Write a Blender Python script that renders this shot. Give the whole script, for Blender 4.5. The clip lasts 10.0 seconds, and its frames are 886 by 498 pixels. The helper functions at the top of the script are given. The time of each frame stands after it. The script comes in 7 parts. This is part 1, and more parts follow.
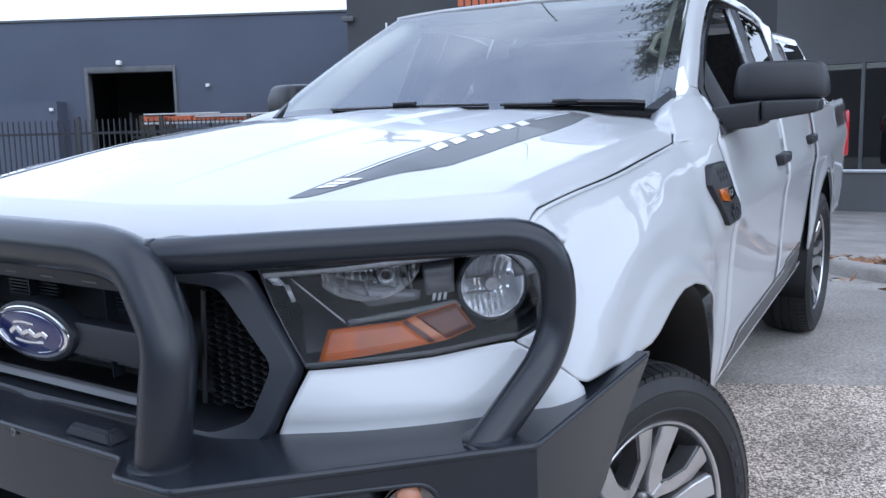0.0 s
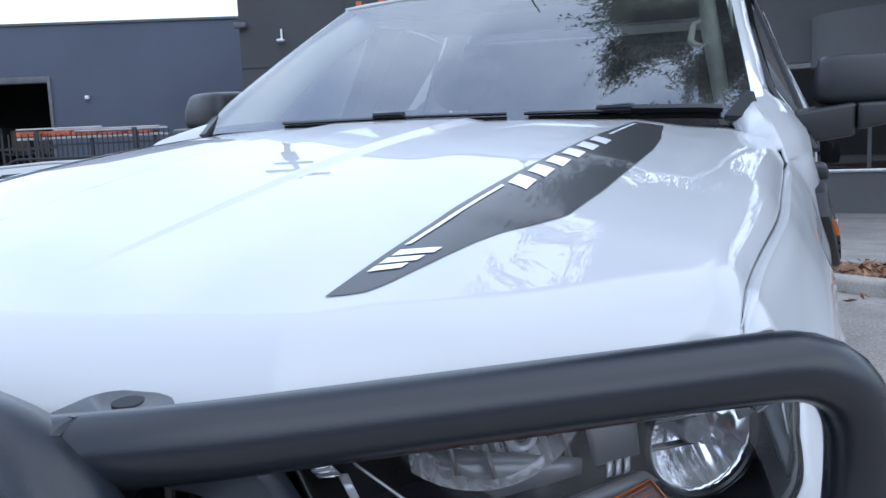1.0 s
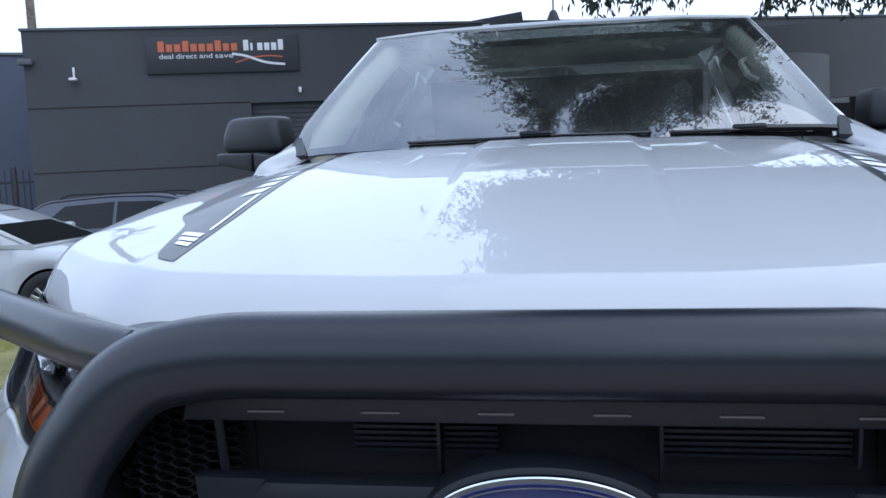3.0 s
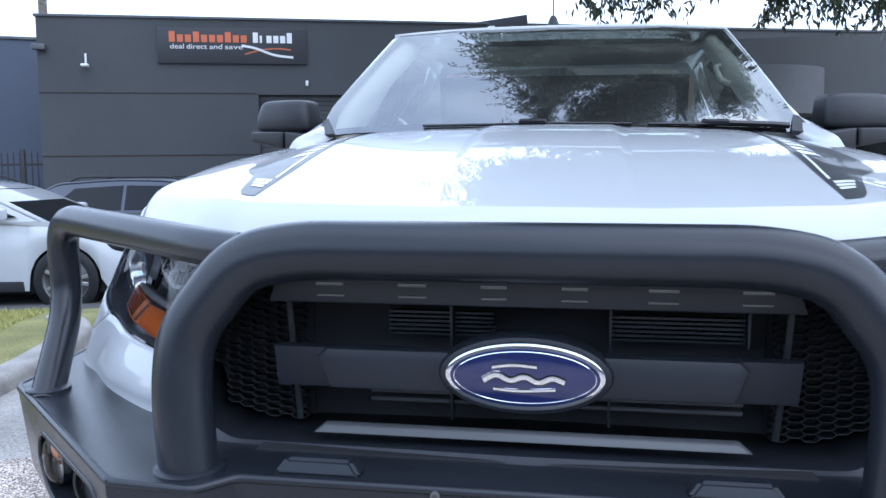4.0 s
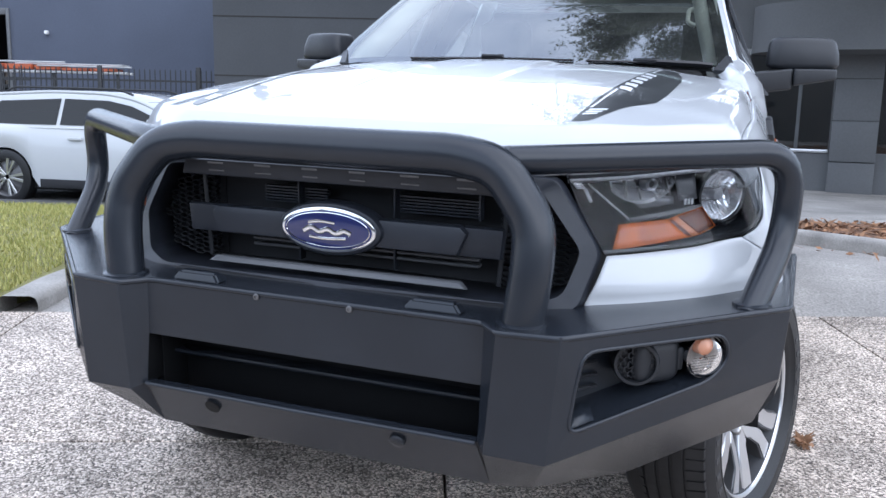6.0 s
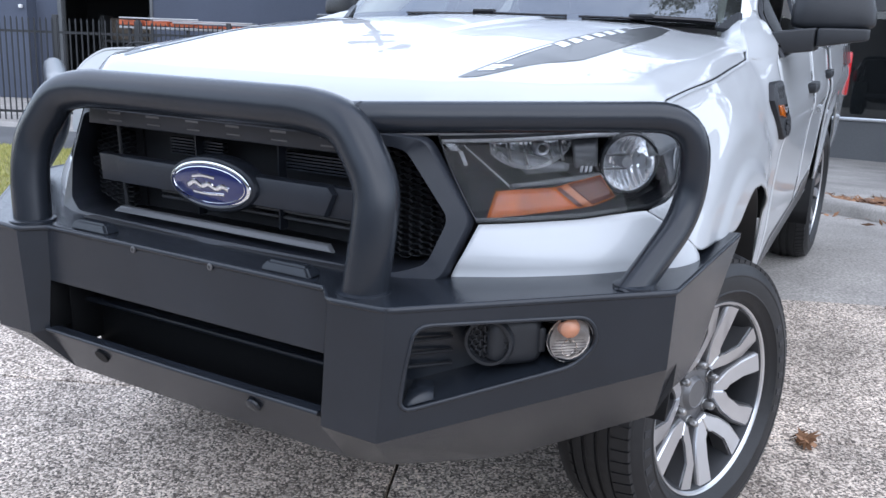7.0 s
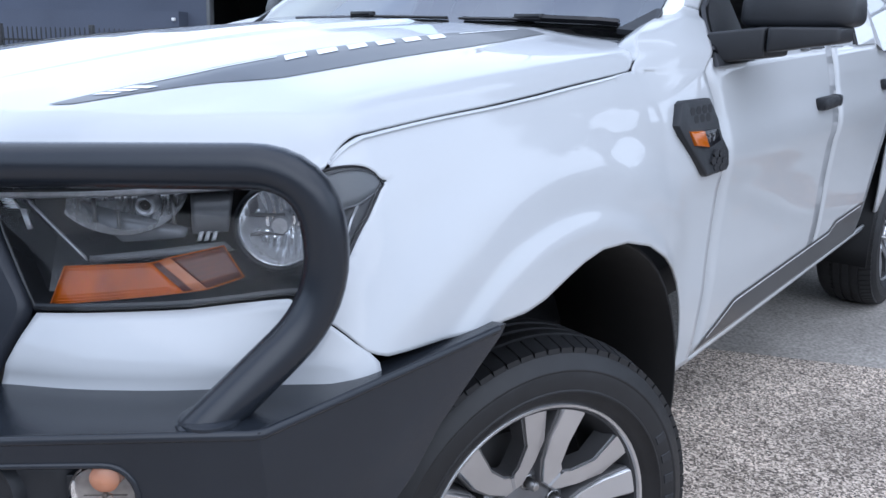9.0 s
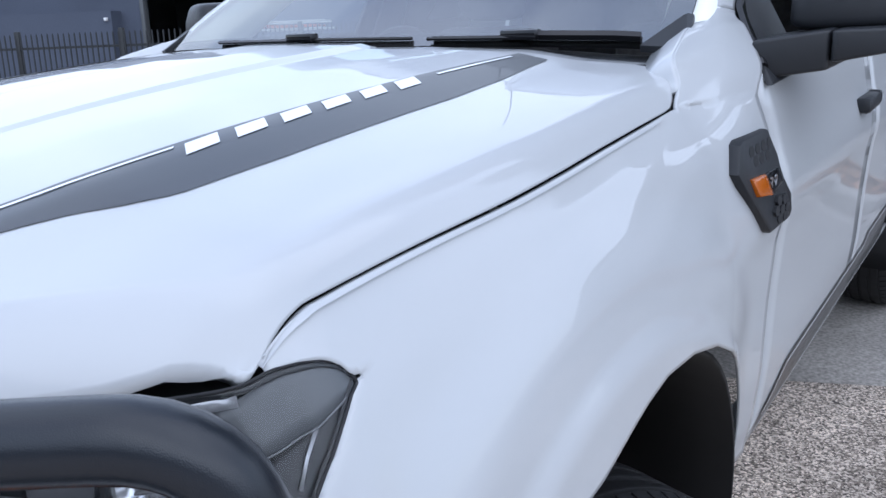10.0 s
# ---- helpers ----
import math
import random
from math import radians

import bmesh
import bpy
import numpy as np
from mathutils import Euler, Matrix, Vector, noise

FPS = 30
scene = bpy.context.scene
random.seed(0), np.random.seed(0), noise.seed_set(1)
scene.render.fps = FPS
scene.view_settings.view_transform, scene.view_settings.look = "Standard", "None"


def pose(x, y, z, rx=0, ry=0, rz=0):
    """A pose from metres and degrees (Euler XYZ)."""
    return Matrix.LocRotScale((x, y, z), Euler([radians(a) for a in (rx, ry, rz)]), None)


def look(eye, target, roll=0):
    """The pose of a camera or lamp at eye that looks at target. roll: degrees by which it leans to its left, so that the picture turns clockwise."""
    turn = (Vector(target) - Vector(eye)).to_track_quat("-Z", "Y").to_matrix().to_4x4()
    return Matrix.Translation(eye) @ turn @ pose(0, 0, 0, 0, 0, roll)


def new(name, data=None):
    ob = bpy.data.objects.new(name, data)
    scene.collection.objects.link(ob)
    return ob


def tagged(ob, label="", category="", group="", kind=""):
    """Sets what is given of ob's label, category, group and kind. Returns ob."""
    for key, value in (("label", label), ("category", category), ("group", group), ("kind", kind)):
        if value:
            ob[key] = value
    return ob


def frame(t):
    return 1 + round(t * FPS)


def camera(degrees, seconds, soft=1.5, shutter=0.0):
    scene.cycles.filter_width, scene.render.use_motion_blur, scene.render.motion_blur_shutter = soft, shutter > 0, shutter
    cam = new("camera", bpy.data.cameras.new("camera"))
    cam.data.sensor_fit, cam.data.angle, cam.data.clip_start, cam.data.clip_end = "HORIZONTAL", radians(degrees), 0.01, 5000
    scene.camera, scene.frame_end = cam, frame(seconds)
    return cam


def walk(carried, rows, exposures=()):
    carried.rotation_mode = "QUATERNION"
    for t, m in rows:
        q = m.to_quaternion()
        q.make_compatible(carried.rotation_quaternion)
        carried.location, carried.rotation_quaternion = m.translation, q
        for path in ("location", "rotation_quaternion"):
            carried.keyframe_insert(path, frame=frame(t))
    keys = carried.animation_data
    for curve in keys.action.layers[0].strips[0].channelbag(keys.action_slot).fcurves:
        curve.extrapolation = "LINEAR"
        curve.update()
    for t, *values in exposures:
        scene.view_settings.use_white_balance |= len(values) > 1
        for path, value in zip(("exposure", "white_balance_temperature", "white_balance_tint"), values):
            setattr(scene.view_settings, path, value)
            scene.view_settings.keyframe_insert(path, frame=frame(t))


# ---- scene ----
cam = camera(55.4, 10.0)
PATH = [
    (0, (1.531, -1.874, 1.369), (0.472, -0.199, 1.101), -1.4),
    (0.5, (1.225, -1.668, 1.368), (0.262, 0.065, 1.108), -1.9),
    (1, (0.946, -1.426, 1.406), (0.104, 0.37, 1.148), -2.6),
    (1.5, (0.658, -1.27, 1.418), (-0.032, 0.589, 1.16), -3.0),
    (2, (0.417, -1.315, 1.421), (-0.091, 0.603, 1.171), -3.7),
    (2.2, (0.365, -1.416, 1.406), (-0.095, 0.516, 1.169), -3.8),
    (3.3, (0.009, -1.906, 1.362), (-0.293, 0.064, 1.202), -2.2),
    (3.5, (-0.003, -1.973, 1.346), (-0.3, -0.002, 1.188), -1.7),
    (4, (0.11, -2.172, 1.311), (-0.214, -0.206, 1.137), -0.8),
    (4.5, (0.293, -2.368, 1.314), (-0.082, -0.415, 1.104), -0.1),
    (5, (0.438, -2.547, 1.313), (-0.014, -0.615, 1.062), 0.5),
    (5.2, (0.5, -2.615, 1.303), (0.009, -0.694, 1.037), 0.6),
    (6.3, (1.064, -2.572, 1.295), (0.289, -0.766, 0.924), 1.5),
    (6.5, (1.146, -2.495, 1.279), (0.317, -0.717, 0.889), 1.7),
    (7, (1.351, -2.279, 1.295), (0.389, -0.58, 0.861), 2.2),
    (7.5, (1.599, -2.087, 1.292), (0.519, -0.466, 0.836), 2.5),
    (8, (1.738, -1.881, 1.289), (0.566, -0.328, 0.825), 2.7),
    (8.5, (1.763, -1.633, 1.297), (0.529, -0.125, 0.845), 2.5),
    (9, (1.76, -1.344, 1.341), (0.498, 0.146, 0.909), 1.6),
    (9.5, (1.628, -1.137, 1.38), (0.37, 0.361, 0.962), 0.1),
    (10, (1.383, -0.965, 1.451), (0.2, 0.575, 0.971), -2.1),
]
EXPOSURES = [(0.0, 0.7, 5760, 13), (0.8, 0.67, 5730, 12), (1.5, 0.38, 5800, 12), (2.2, 0.12, 5800, 12), (3.5, 0.78, 5560, 12), (5.0, 1.1, 5700, 12), (6.5, 1.03, 6040, 14), (8.0, 0.83, 5980, 13), (9.0, 0.7, 5830, 13), (10.0, 0.51, 5830, 14)]
walk(cam, [(t, look(eye, target, roll)) for t, eye, target, roll in PATH], EXPOSURES)

# ---- light ----
world = bpy.data.worlds.new("sky")
scene.world = world
world.use_nodes = True
wn = world.node_tree
sky = wn.nodes.new("ShaderNodeTexSky")
sky.sky_type = "NISHITA"
sky.sun_disc = False
SUN_EL, SUN_AZ = radians(54), radians(72)   # azimuth of the sun from -y towards +x
sky.sun_elevation, sky.sun_rotation = SUN_EL, radians(180) + SUN_AZ
sky.dust_density, sky.air_density = 1.5, 1.2
# thin broken cloud over the blue
tc = wn.nodes.new("ShaderNodeTexCoord")
cl = wn.nodes.new("ShaderNodeTexNoise")
cl.inputs["Scale"].default_value, cl.inputs["Detail"].default_value, cl.inputs["Roughness"].default_value = 1.6, 6.0, 0.5
cr = wn.nodes.new("ShaderNodeValToRGB")
cr.color_ramp.elements[0].position, cr.color_ramp.elements[1].position = 0.30, 0.56
cm = wn.nodes.new("ShaderNodeMix")
cm.data_type = "RGBA"
cm.inputs[7].default_value = (6.7, 7.5, 8.5, 1)
bg = wn.nodes["Background"]
wn.links.new(tc.outputs["Generated"], cl.inputs["Vector"])
wn.links.new(cl.outputs["Fac"], cr.inputs["Fac"])
wn.links.new(cr.outputs["Color"], cm.inputs[0])
wn.links.new(sky.outputs["Color"], cm.inputs[6])
wn.links.new(cm.outputs[2], bg.inputs["Color"])
bg.inputs["Strength"].default_value = 0.15
sun = new("sun", bpy.data.lights.new("sun", "SUN"))
sun.data.energy, sun.data.angle, sun.data.color = 1.1, radians(90), (1.0, 0.97, 0.93)
sun.rotation_euler = (radians(90) - SUN_EL, 0, SUN_AZ)


# ---- materials ----
def mat(name, color, rough=0.5, metal=0.0, coat=0.0, spec=0.5, grain=0.0, grain_scale=60.0, bump=0.0, bump_scale=200.0,
        stain=0.0, stain_scale=3.0, trans=0.0, ior=1.45, alpha=1.0, coat_rough=0.03):
    """A procedural surface: two scales of tone, fine relief, gloss."""
    m = bpy.data.materials.new(name)
    m.use_nodes = True
    nt = m.node_tree
    b = nt.nodes["Principled BSDF"]
    b.inputs["Base Color"].default_value = (*color, 1)
    b.inputs["Roughness"].default_value = rough
    b.inputs["Metallic"].default_value = metal
    b.inputs["Coat Weight"].default_value = coat
    b.inputs["Coat Roughness"].default_value = coat_rough
    b.inputs["Specular IOR Level"].default_value = spec
    b.inputs["Transmission Weight"].default_value = trans
    b.inputs["IOR"].default_value = ior
    b.inputs["Alpha"].default_value = alpha
    pos = nt.nodes.new("ShaderNodeTexCoord")
    col = None
    if grain or stain:
        rgb = nt.nodes.new("ShaderNodeRGB")
        rgb.outputs[0].default_value = (*color, 1)
        col = rgb.outputs[0]
        for amount, size, detail in ((grain, grain_scale, 3.0), (stain, stain_scale, 6.0)):
            if amount:
                n = nt.nodes.new("ShaderNodeTexNoise")
                n.inputs["Scale"].default_value, n.inputs["Detail"].default_value = size, detail
                nt.links.new(pos.outputs["Object"], n.inputs["Vector"])
                mr = nt.nodes.new("ShaderNodeMapRange")
                mr.inputs[1].default_value, mr.inputs[2].default_value = 0.3, 0.7
                mr.inputs[3].default_value, mr.inputs[4].default_value = 1 - amount, 1 + amount
                nt.links.new(n.outputs["Fac"], mr.inputs[0])
                mul = nt.nodes.new("ShaderNodeVectorMath")
                mul.operation = "SCALE"
                nt.links.new(col, mul.inputs[0])
                nt.links.new(mr.outputs[0], mul.inputs["Scale"])
                col = mul.outputs[0]
        nt.links.new(col, b.inputs["Base Color"])
    if bump:
        n = nt.nodes.new("ShaderNodeTexNoise")
        n.inputs["Scale"].default_value, n.inputs["Detail"].default_value = bump_scale, 3.0
        nt.links.new(pos.outputs["Object"], n.inputs["Vector"])
        bp = nt.nodes.new("ShaderNodeBump")
        bp.inputs["Strength"].default_value, bp.inputs["Distance"].default_value = bump, 0.002
        nt.links.new(n.outputs["Fac"], bp.inputs["Height"])
        nt.links.new(bp.outputs["Normal"], b.inputs["Normal"])
    return m


WHITE = mat("white_paint", (0.445, 0.459, 0.472), rough=0.45, spec=0.2, coat=0.85, coat_rough=0.005, stain=0.012, stain_scale=2.5)
POWDER = mat("black_powder_coat", (0.0150, 0.0180, 0.0235), rough=0.21, spec=0.46, bump=0.12, bump_scale=900, stain=0.12, stain_scale=5)
PLASTIC = mat("dark_grey_plastic", (0.017, 0.0185, 0.0218), rough=0.40, spec=0.42, bump=0.25, bump_scale=1400, stain=0.12, stain_scale=7)
GRILLEBLACK = mat("black_grille_plastic", (0.019, 0.022, 0.029), rough=0.34, spec=0.4, bump=0.2, bump_scale=1400, stain=0.12, stain_scale=7)
GRILLEMATT = mat("matt_black_grille_frame", (0.005, 0.0053, 0.006), rough=0.6, spec=0.25, stain=0.1)
GLOSSBLACK = mat("gloss_black", (0.008, 0.008, 0.010), rough=0.12)
DARK = mat("shadowed_black_plastic", (0.014, 0.0148, 0.0175), rough=0.7, stain=0.2)
DECAL = mat("charcoal_vinyl", (0.022, 0.024, 0.027), rough=0.38, coat=0.25, stain=0.06, stain_scale=9)
DECALWHITE = mat("white_vinyl", (0.75, 0.77, 0.80), rough=0.3, coat=0.6)
RUBBER = mat("tyre_rubber", (0.0085, 0.0088, 0.0100), rough=0.50, grain=0.2, grain_scale=40, stain=0.25, stain_scale=6, bump=0.2, bump_scale=500)
ALLOY = mat("machined_alloy", (0.62, 0.63, 0.65), rough=0.30, metal=1.0, stain=0.06, stain_scale=8)
GUNMETAL = mat("grey_painted_alloy", (0.15, 0.149, 0.152), rough=0.38, metal=0.6, stain=0.1)
BARREL = mat("dark_wheel_barrel", (0.03, 0.031, 0.034), rough=0.5, metal=0.3, stain=0.2)
NUTSTEEL = mat("worn_nut_steel", (0.36, 0.355, 0.35), rough=0.32, metal=1.0, stain=0.2, stain_scale=30)
CHROME = mat("chrome", (0.85, 0.86, 0.88), rough=0.06, metal=1.0)
BLUE = mat("blue_enamel", (0.010, 0.016, 0.085), rough=0.15, coat=1.0)
AMBER = mat("amber_lens", (0.30, 0.060, 0.001), rough=0.18, spec=0.5, grain=0.45, grain_scale=24)
AMBERDARK = mat("smoked_amber_lens", (0.055, 0.013, 0.006), rough=0.25, spec=0.4, grain=0.3, grain_scale=20)
AMBERPALE = mat("lit_amber_stripe", (0.34, 0.12, 0.05), rough=0.25, grain=0.2, grain_scale=40)
PALEAMBER = mat("pale_amber_bulb", (0.60, 0.30, 0.20), rough=0.25, coat=0.6)
SMOKE = mat("smoked_lamp_tail", (0.022, 0.024, 0.027), rough=0.30, spec=0.4)
FROST = mat("frosted_grey_lamp_wall", (0.105, 0.112, 0.118), rough=0.4, grain=0.12, grain_scale=30, stain=0.1, stain_scale=12)
AMBERTRIM = mat("amber_lens_bright", (0.40, 0.090, 0.001), rough=0.2, coat=0.3)
LAMPGREY = mat("lamp_housing", (0.013, 0.0145, 0.017), rough=0.25, stain=0.2, stain_scale=14)
REFLECT = mat("lamp_reflector", (0.86, 0.87, 0.89), rough=0.07, metal=1.0)
BOWL = mat("bright_lamp_bowl", (0.86, 0.87, 0.89), rough=0.12, metal=0.78)
LAMPMID = mat("mid_grey_lamp_panel", (0.13, 0.135, 0.145), rough=0.25, metal=0.3, stain=0.1)
LAMPSILVER = mat("frosted_lamp_reflector", (0.42, 0.43, 0.45), rough=0.30, metal=0.5, grain=0.2, grain_scale=70)
RED = mat("red_lens", (0.45, 0.01, 0.015), rough=0.12, coat=1.0)
SEAT = mat("grey_seat_cloth", (0.10, 0.10, 0.105), rough=0.9, grain=0.2, stain=0.15)
TRIM = mat("pale_grey_headlining", (0.72, 0.74, 0.72), rough=0.9, stain=0.05)


def glass(name, tint, rough=0.0, ior=1.52, haze=0.0):
    m = bpy.data.materials.new(name)
    m.use_nodes = True
    nt = m.node_tree
    nt.nodes.remove(nt.nodes["Principled BSDF"])
    tr, gl, fr, mx = (nt.nodes.new("ShaderNode" + k) for k in ("BsdfTransparent", "BsdfGlossy", "Fresnel", "MixShader"))
    tr.inputs["Color"].default_value = (*tint, 1)
    gl.inputs["Roughness"].default_value = rough
    fr.inputs["IOR"].default_value = ior
    out = nt.nodes["Material Output"]
    nt.links.new(fr.outputs[0], mx.inputs[0])
    nt.links.new(tr.outputs[0], mx.inputs[1])
    nt.links.new(gl.outputs[0], mx.inputs[2])
    last = mx
    # pale diffuse share that imitates the haze of reflected sky on the pane
    if haze:
        df, m2 = nt.nodes.new("ShaderNodeBsdfDiffuse"), nt.nodes.new("ShaderNodeMixShader")
        df.inputs["Color"].default_value = (0.62, 0.66, 0.66, 1)
        m2.inputs[0].default_value = haze
        nt.links.new(mx.outputs[0], m2.inputs[1])
        nt.links.new(df.outputs[0], m2.inputs[2])
        last = m2
    nt.links.new(last.outputs[0], out.inputs["Surface"])
    return m


SCREEN = glass("windscreen_glass", (0.70, 0.80, 0.75), rough=0.0, ior=3.6, haze=0.014)
SIDEGLASS = glass("tinted_glass", (0.10, 0.12, 0.12), ior=1.8)
TINTLENS = glass("faintly_amber_lens", (0.92, 0.86, 0.80), 0.02, 1.3)
LENS = glass("clear_lens", (0.95, 0.96, 0.97), 0.0, 1.27)
SHOPGLASS = glass("shop_glass", (0.35, 0.37, 0.38), ior=1.8)
SATIN = mat("satin_grey_plastic", (0.085, 0.088, 0.094), rough=0.32, stain=0.1)


# ---- mesh helpers ----
def link(name, bm, material, parent=None, label="", smooth=35.0, solid=0.0, offset=-1.0):
    bmesh.ops.recalc_face_normals(bm, faces=bm.faces) if not solid else None
    root = parent
    while root is not None and root.parent is not None:
        root = root.parent
    if solid and offset < 0 and root is not None and root.name == "pickup_truck":
        # panels face away from the vehicle's middle line
        out = sum(f.calc_area() * f.normal.dot(f.calc_center_median() - Vector((0, f.calc_center_median().y, 0.9))) for f in (bm.normal_update(), bm.faces)[1])
        if out < 0:
            bmesh.ops.reverse_faces(bm, faces=bm.faces)
    me = bpy.data.meshes.new(name)
    bm.to_mesh(me)
    bm.free()
    me.materials.append(material)
    if smooth:
        me.shade_smooth()
        me.set_sharp_from_angle(angle=radians(smooth))
    ob = new(name, me)
    if parent is not None:
        ob.parent = parent
    if label:
        ob["label"] = label
    if solid:
        mod = ob.modifiers.new("thickness", "SOLIDIFY")
        mod.thickness, mod.offset = solid, offset
    return ob


part = link


def blob(cx, cy, cz, rx, ry, rz, e=0.45, n=28, m=16):
    """A rounded box: a superellipsoid."""
    p = lambda v: math.copysign(abs(v) ** e, v)
    rows = []
    for j in range(m + 1):
        b = -math.pi / 2 + math.pi * j / m
        rows.append([(cx + rx * p(math.cos(b)) * p(math.cos(a)), cy + ry * p(math.cos(b)) * p(math.sin(a)), cz + rz * p(math.sin(b))) for a in (2 * math.pi * k / n for k in range(n))])
    bm = grid(rows, closed=True)
    bmesh.ops.remove_doubles(bm, verts=bm.verts, dist=1e-5)
    return bm


def empty(name, m, label, category, group="", kind=""):
    ob = new(name)
    ob.empty_display_size = 0.2
    ob.matrix_world = m
    return tagged(ob, label, category, group, kind)


def ip(v, xs, ys):
    return float(np.interp(v, xs, ys))


def smooth01(v):
    v = min(1.0, max(0.0, v))
    return v * v * (3 - 2 * v)


def grid(rows, bm=None, flip=False, closed=False):
    """A sheet through rows of points; rows must be of one length."""
    bm = bm or bmesh.new()
    vs = [[bm.verts.new(p) for p in row] for row in rows]
    for a, b in zip(vs, vs[1:]):
        n = len(a)
        for i in range(n if closed else n - 1):
            j = (i + 1) % n
            f = (a[i], a[j], b[j], b[i])
            try:
                bm.faces.new(f[::-1] if flip else f)
            except ValueError:
                pass
    return bm


def mirrored(bm):
    """The same sheet on the other side of x = 0."""
    out = bm.copy()
    bmesh.ops.scale(out, vec=(-1, 1, 1), verts=out.verts)
    bmesh.ops.reverse_faces(out, faces=out.faces)
    return out


def rounded(points, r, steps=6):
    """A path with its corners rounded."""
    ps = [Vector(p) for p in points]
    out = [ps[0]]
    for a, b, c in zip(ps, ps[1:], ps[2:]):
        ra = min(r, (a - b).length * 0.48, (c - b).length * 0.48)
        p, q = b + (a - b).normalized() * ra, b + (c - b).normalized() * ra
        for k in range(steps + 1):
            u = k / steps
            out.append(p * (1 - u) ** 2 + b * 2 * u * (1 - u) + q * u * u)
    return out + [ps[-1]]


def tube(points, r, n=20, bm=None, cap=True, flat=1.0):
    bm = bm or bmesh.new()
    ps = [Vector(p) for p in points]
    rings, last = [], None
    for i, p in enumerate(ps):
        d = (ps[min(i + 1, len(ps) - 1)] - ps[max(i - 1, 0)]).normalized()
        if last is None:
            side = d.cross(Vector((0.02, 0.1, 1)))
            if side.length < 0.3:
                side = d.cross(Vector((0, 1, 0)))
        else:
            side = last - d * last.dot(d)
        side.normalize()
        last = side
        up2 = side.cross(d).normalized()
        ri = r[i] if isinstance(r, (list, tuple)) else r
        rings.append([bm.verts.new(p + (side * math.cos(a) * flat + up2 * math.sin(a)) * ri)
                      for a in (2 * math.pi * k / n for k in range(n))])
    for a, b in zip(rings, rings[1:]):
        for k in range(n):
            bm.faces.new((a[k], a[(k + 1) % n], b[(k + 1) % n], b[k]))
    if cap:
        bm.faces.new(rings[0][::-1])
        bm.faces.new(rings[-1])
    return bm


def box(x0, x1, y0, y1, z0, z1, bevel=0.0, bm=None, seg=2):
    own = bmesh.new()
    bmesh.ops.create_cube(own, size=1)
    for v in own.verts:
        v.co = ((x0 + x1) / 2 + v.co.x * (x1 - x0), (y0 + y1) / 2 + v.co.y * (y1 - y0), (z0 + z1) / 2 + v.co.z * (z1 - z0))
    if bevel:
        bmesh.ops.bevel(own, geom=own.edges[:], offset=bevel, segments=seg, affect="EDGES", profile=0.5)
    return own if bm is None else join(bm, own)


def join(bm, other, m=None):
    """Adds the other bmesh to bm, moved by m."""
    me = bpy.data.meshes.new("scratch")
    if m is not None:
        other.transform(m)
    other.to_mesh(me)
    other.free()
    bm.from_mesh(me)
    bpy.data.meshes.remove(me)
    return bm


def prism(poly, place, depth, bevel=0.0, seg=2):
    """A plate: the outline poly (u, v) carried into space by place(u, v, w), from w = 0 to w = depth."""
    bm = bmesh.new()
    a = [bm.verts.new((u, v, 0)) for u, v in poly]
    b = [bm.verts.new((u, v, 1)) for u, v in poly]
    bm.faces.new(a[::-1])
    bm.faces.new(b)
    n = len(poly)
    for i in range(n):
        bm.faces.new((a[i], a[(i + 1) % n], b[(i + 1) % n], b[i]))
    for v in bm.verts:
        v.co.z *= depth
    if bevel:
        es = [e for e in bm.edges if all(abs(v.co.z - depth) < 1e-6 for v in e.verts)]
        bmesh.ops.bevel(bm, geom=es, offset=bevel, segments=seg, affect="EDGES", profile=0.5)
    for v in bm.verts:
        v.co = place(*v.co)
    return bm


def lathe(profile, n=48, axis="x"):
    """Turns a profile of (along, radius) about an axis through the origin."""
    rows = []
    for k in range(n):
        a = 2 * math.pi * k / n
        c, s = math.cos(a), math.sin(a)
        rows.append([(h, r * c, r * s) if axis == "x" else (r * c, h, r * s) if axis == "y" else (r * c, r * s, h) for h, r in profile])
    rows.append(rows[0])
    bm = grid(rows)
    bmesh.ops.remove_doubles(bm, verts=bm.verts, dist=1e-5)
    return bm


# ---- the truck: its own frame has x to its near side, y to its tail, z up from the ground under the front axle ----
truck = empty("pickup_truck", pose(0, 0, 0, 3.0, 0.87, 0),
              "white dual-cab pickup truck with black bull bar on concrete driveway", "pickup truck")

HZ = ([-0.95, -0.7, -0.5, -0.25, 0, 0.2, 0.4, 0.6], [1.28, 1.325, 1.355, 1.388, 1.410, 1.422, 1.430, 1.434])
HQ = ([0, 0.008, 0.02, 0.035, 0.06, 0.1, 0.15, 0.2, 0.25, 0.3, 0.5, 0.9], [1.0, 0.86, 0.70, 0.60, 0.54, 0.47, 0.40, 0.34, 0.24, 0.15, 0.05, 0])
HEDGE = ([-0.9, -0.47, -0.42, -0.15, 0.03, 0.39, 0.6], [0.10, 0.098, 0.088, 0.10, 0.105, 0.105, 0.10])
LIPY = ([0, 0.2, 0.35, 0.5, 0.6, 0.7, 0.8, 0.845], [-0.885, -0.88, -0.862, -0.822, -0.75, -0.66, -0.55, -0.474])
LIPZ = ([0, 0.3, 0.5, 0.7, 0.845], [1.20, 1.20, 1.205, 1.215, 1.236])
REARY = ([0, 0.3, 0.5, 0.65, 0.72, 0.765, 0.785, 0.81], [0.40, 0.418, 0.45, 0.495, 0.528, 0.552, 0.528, 0.47])


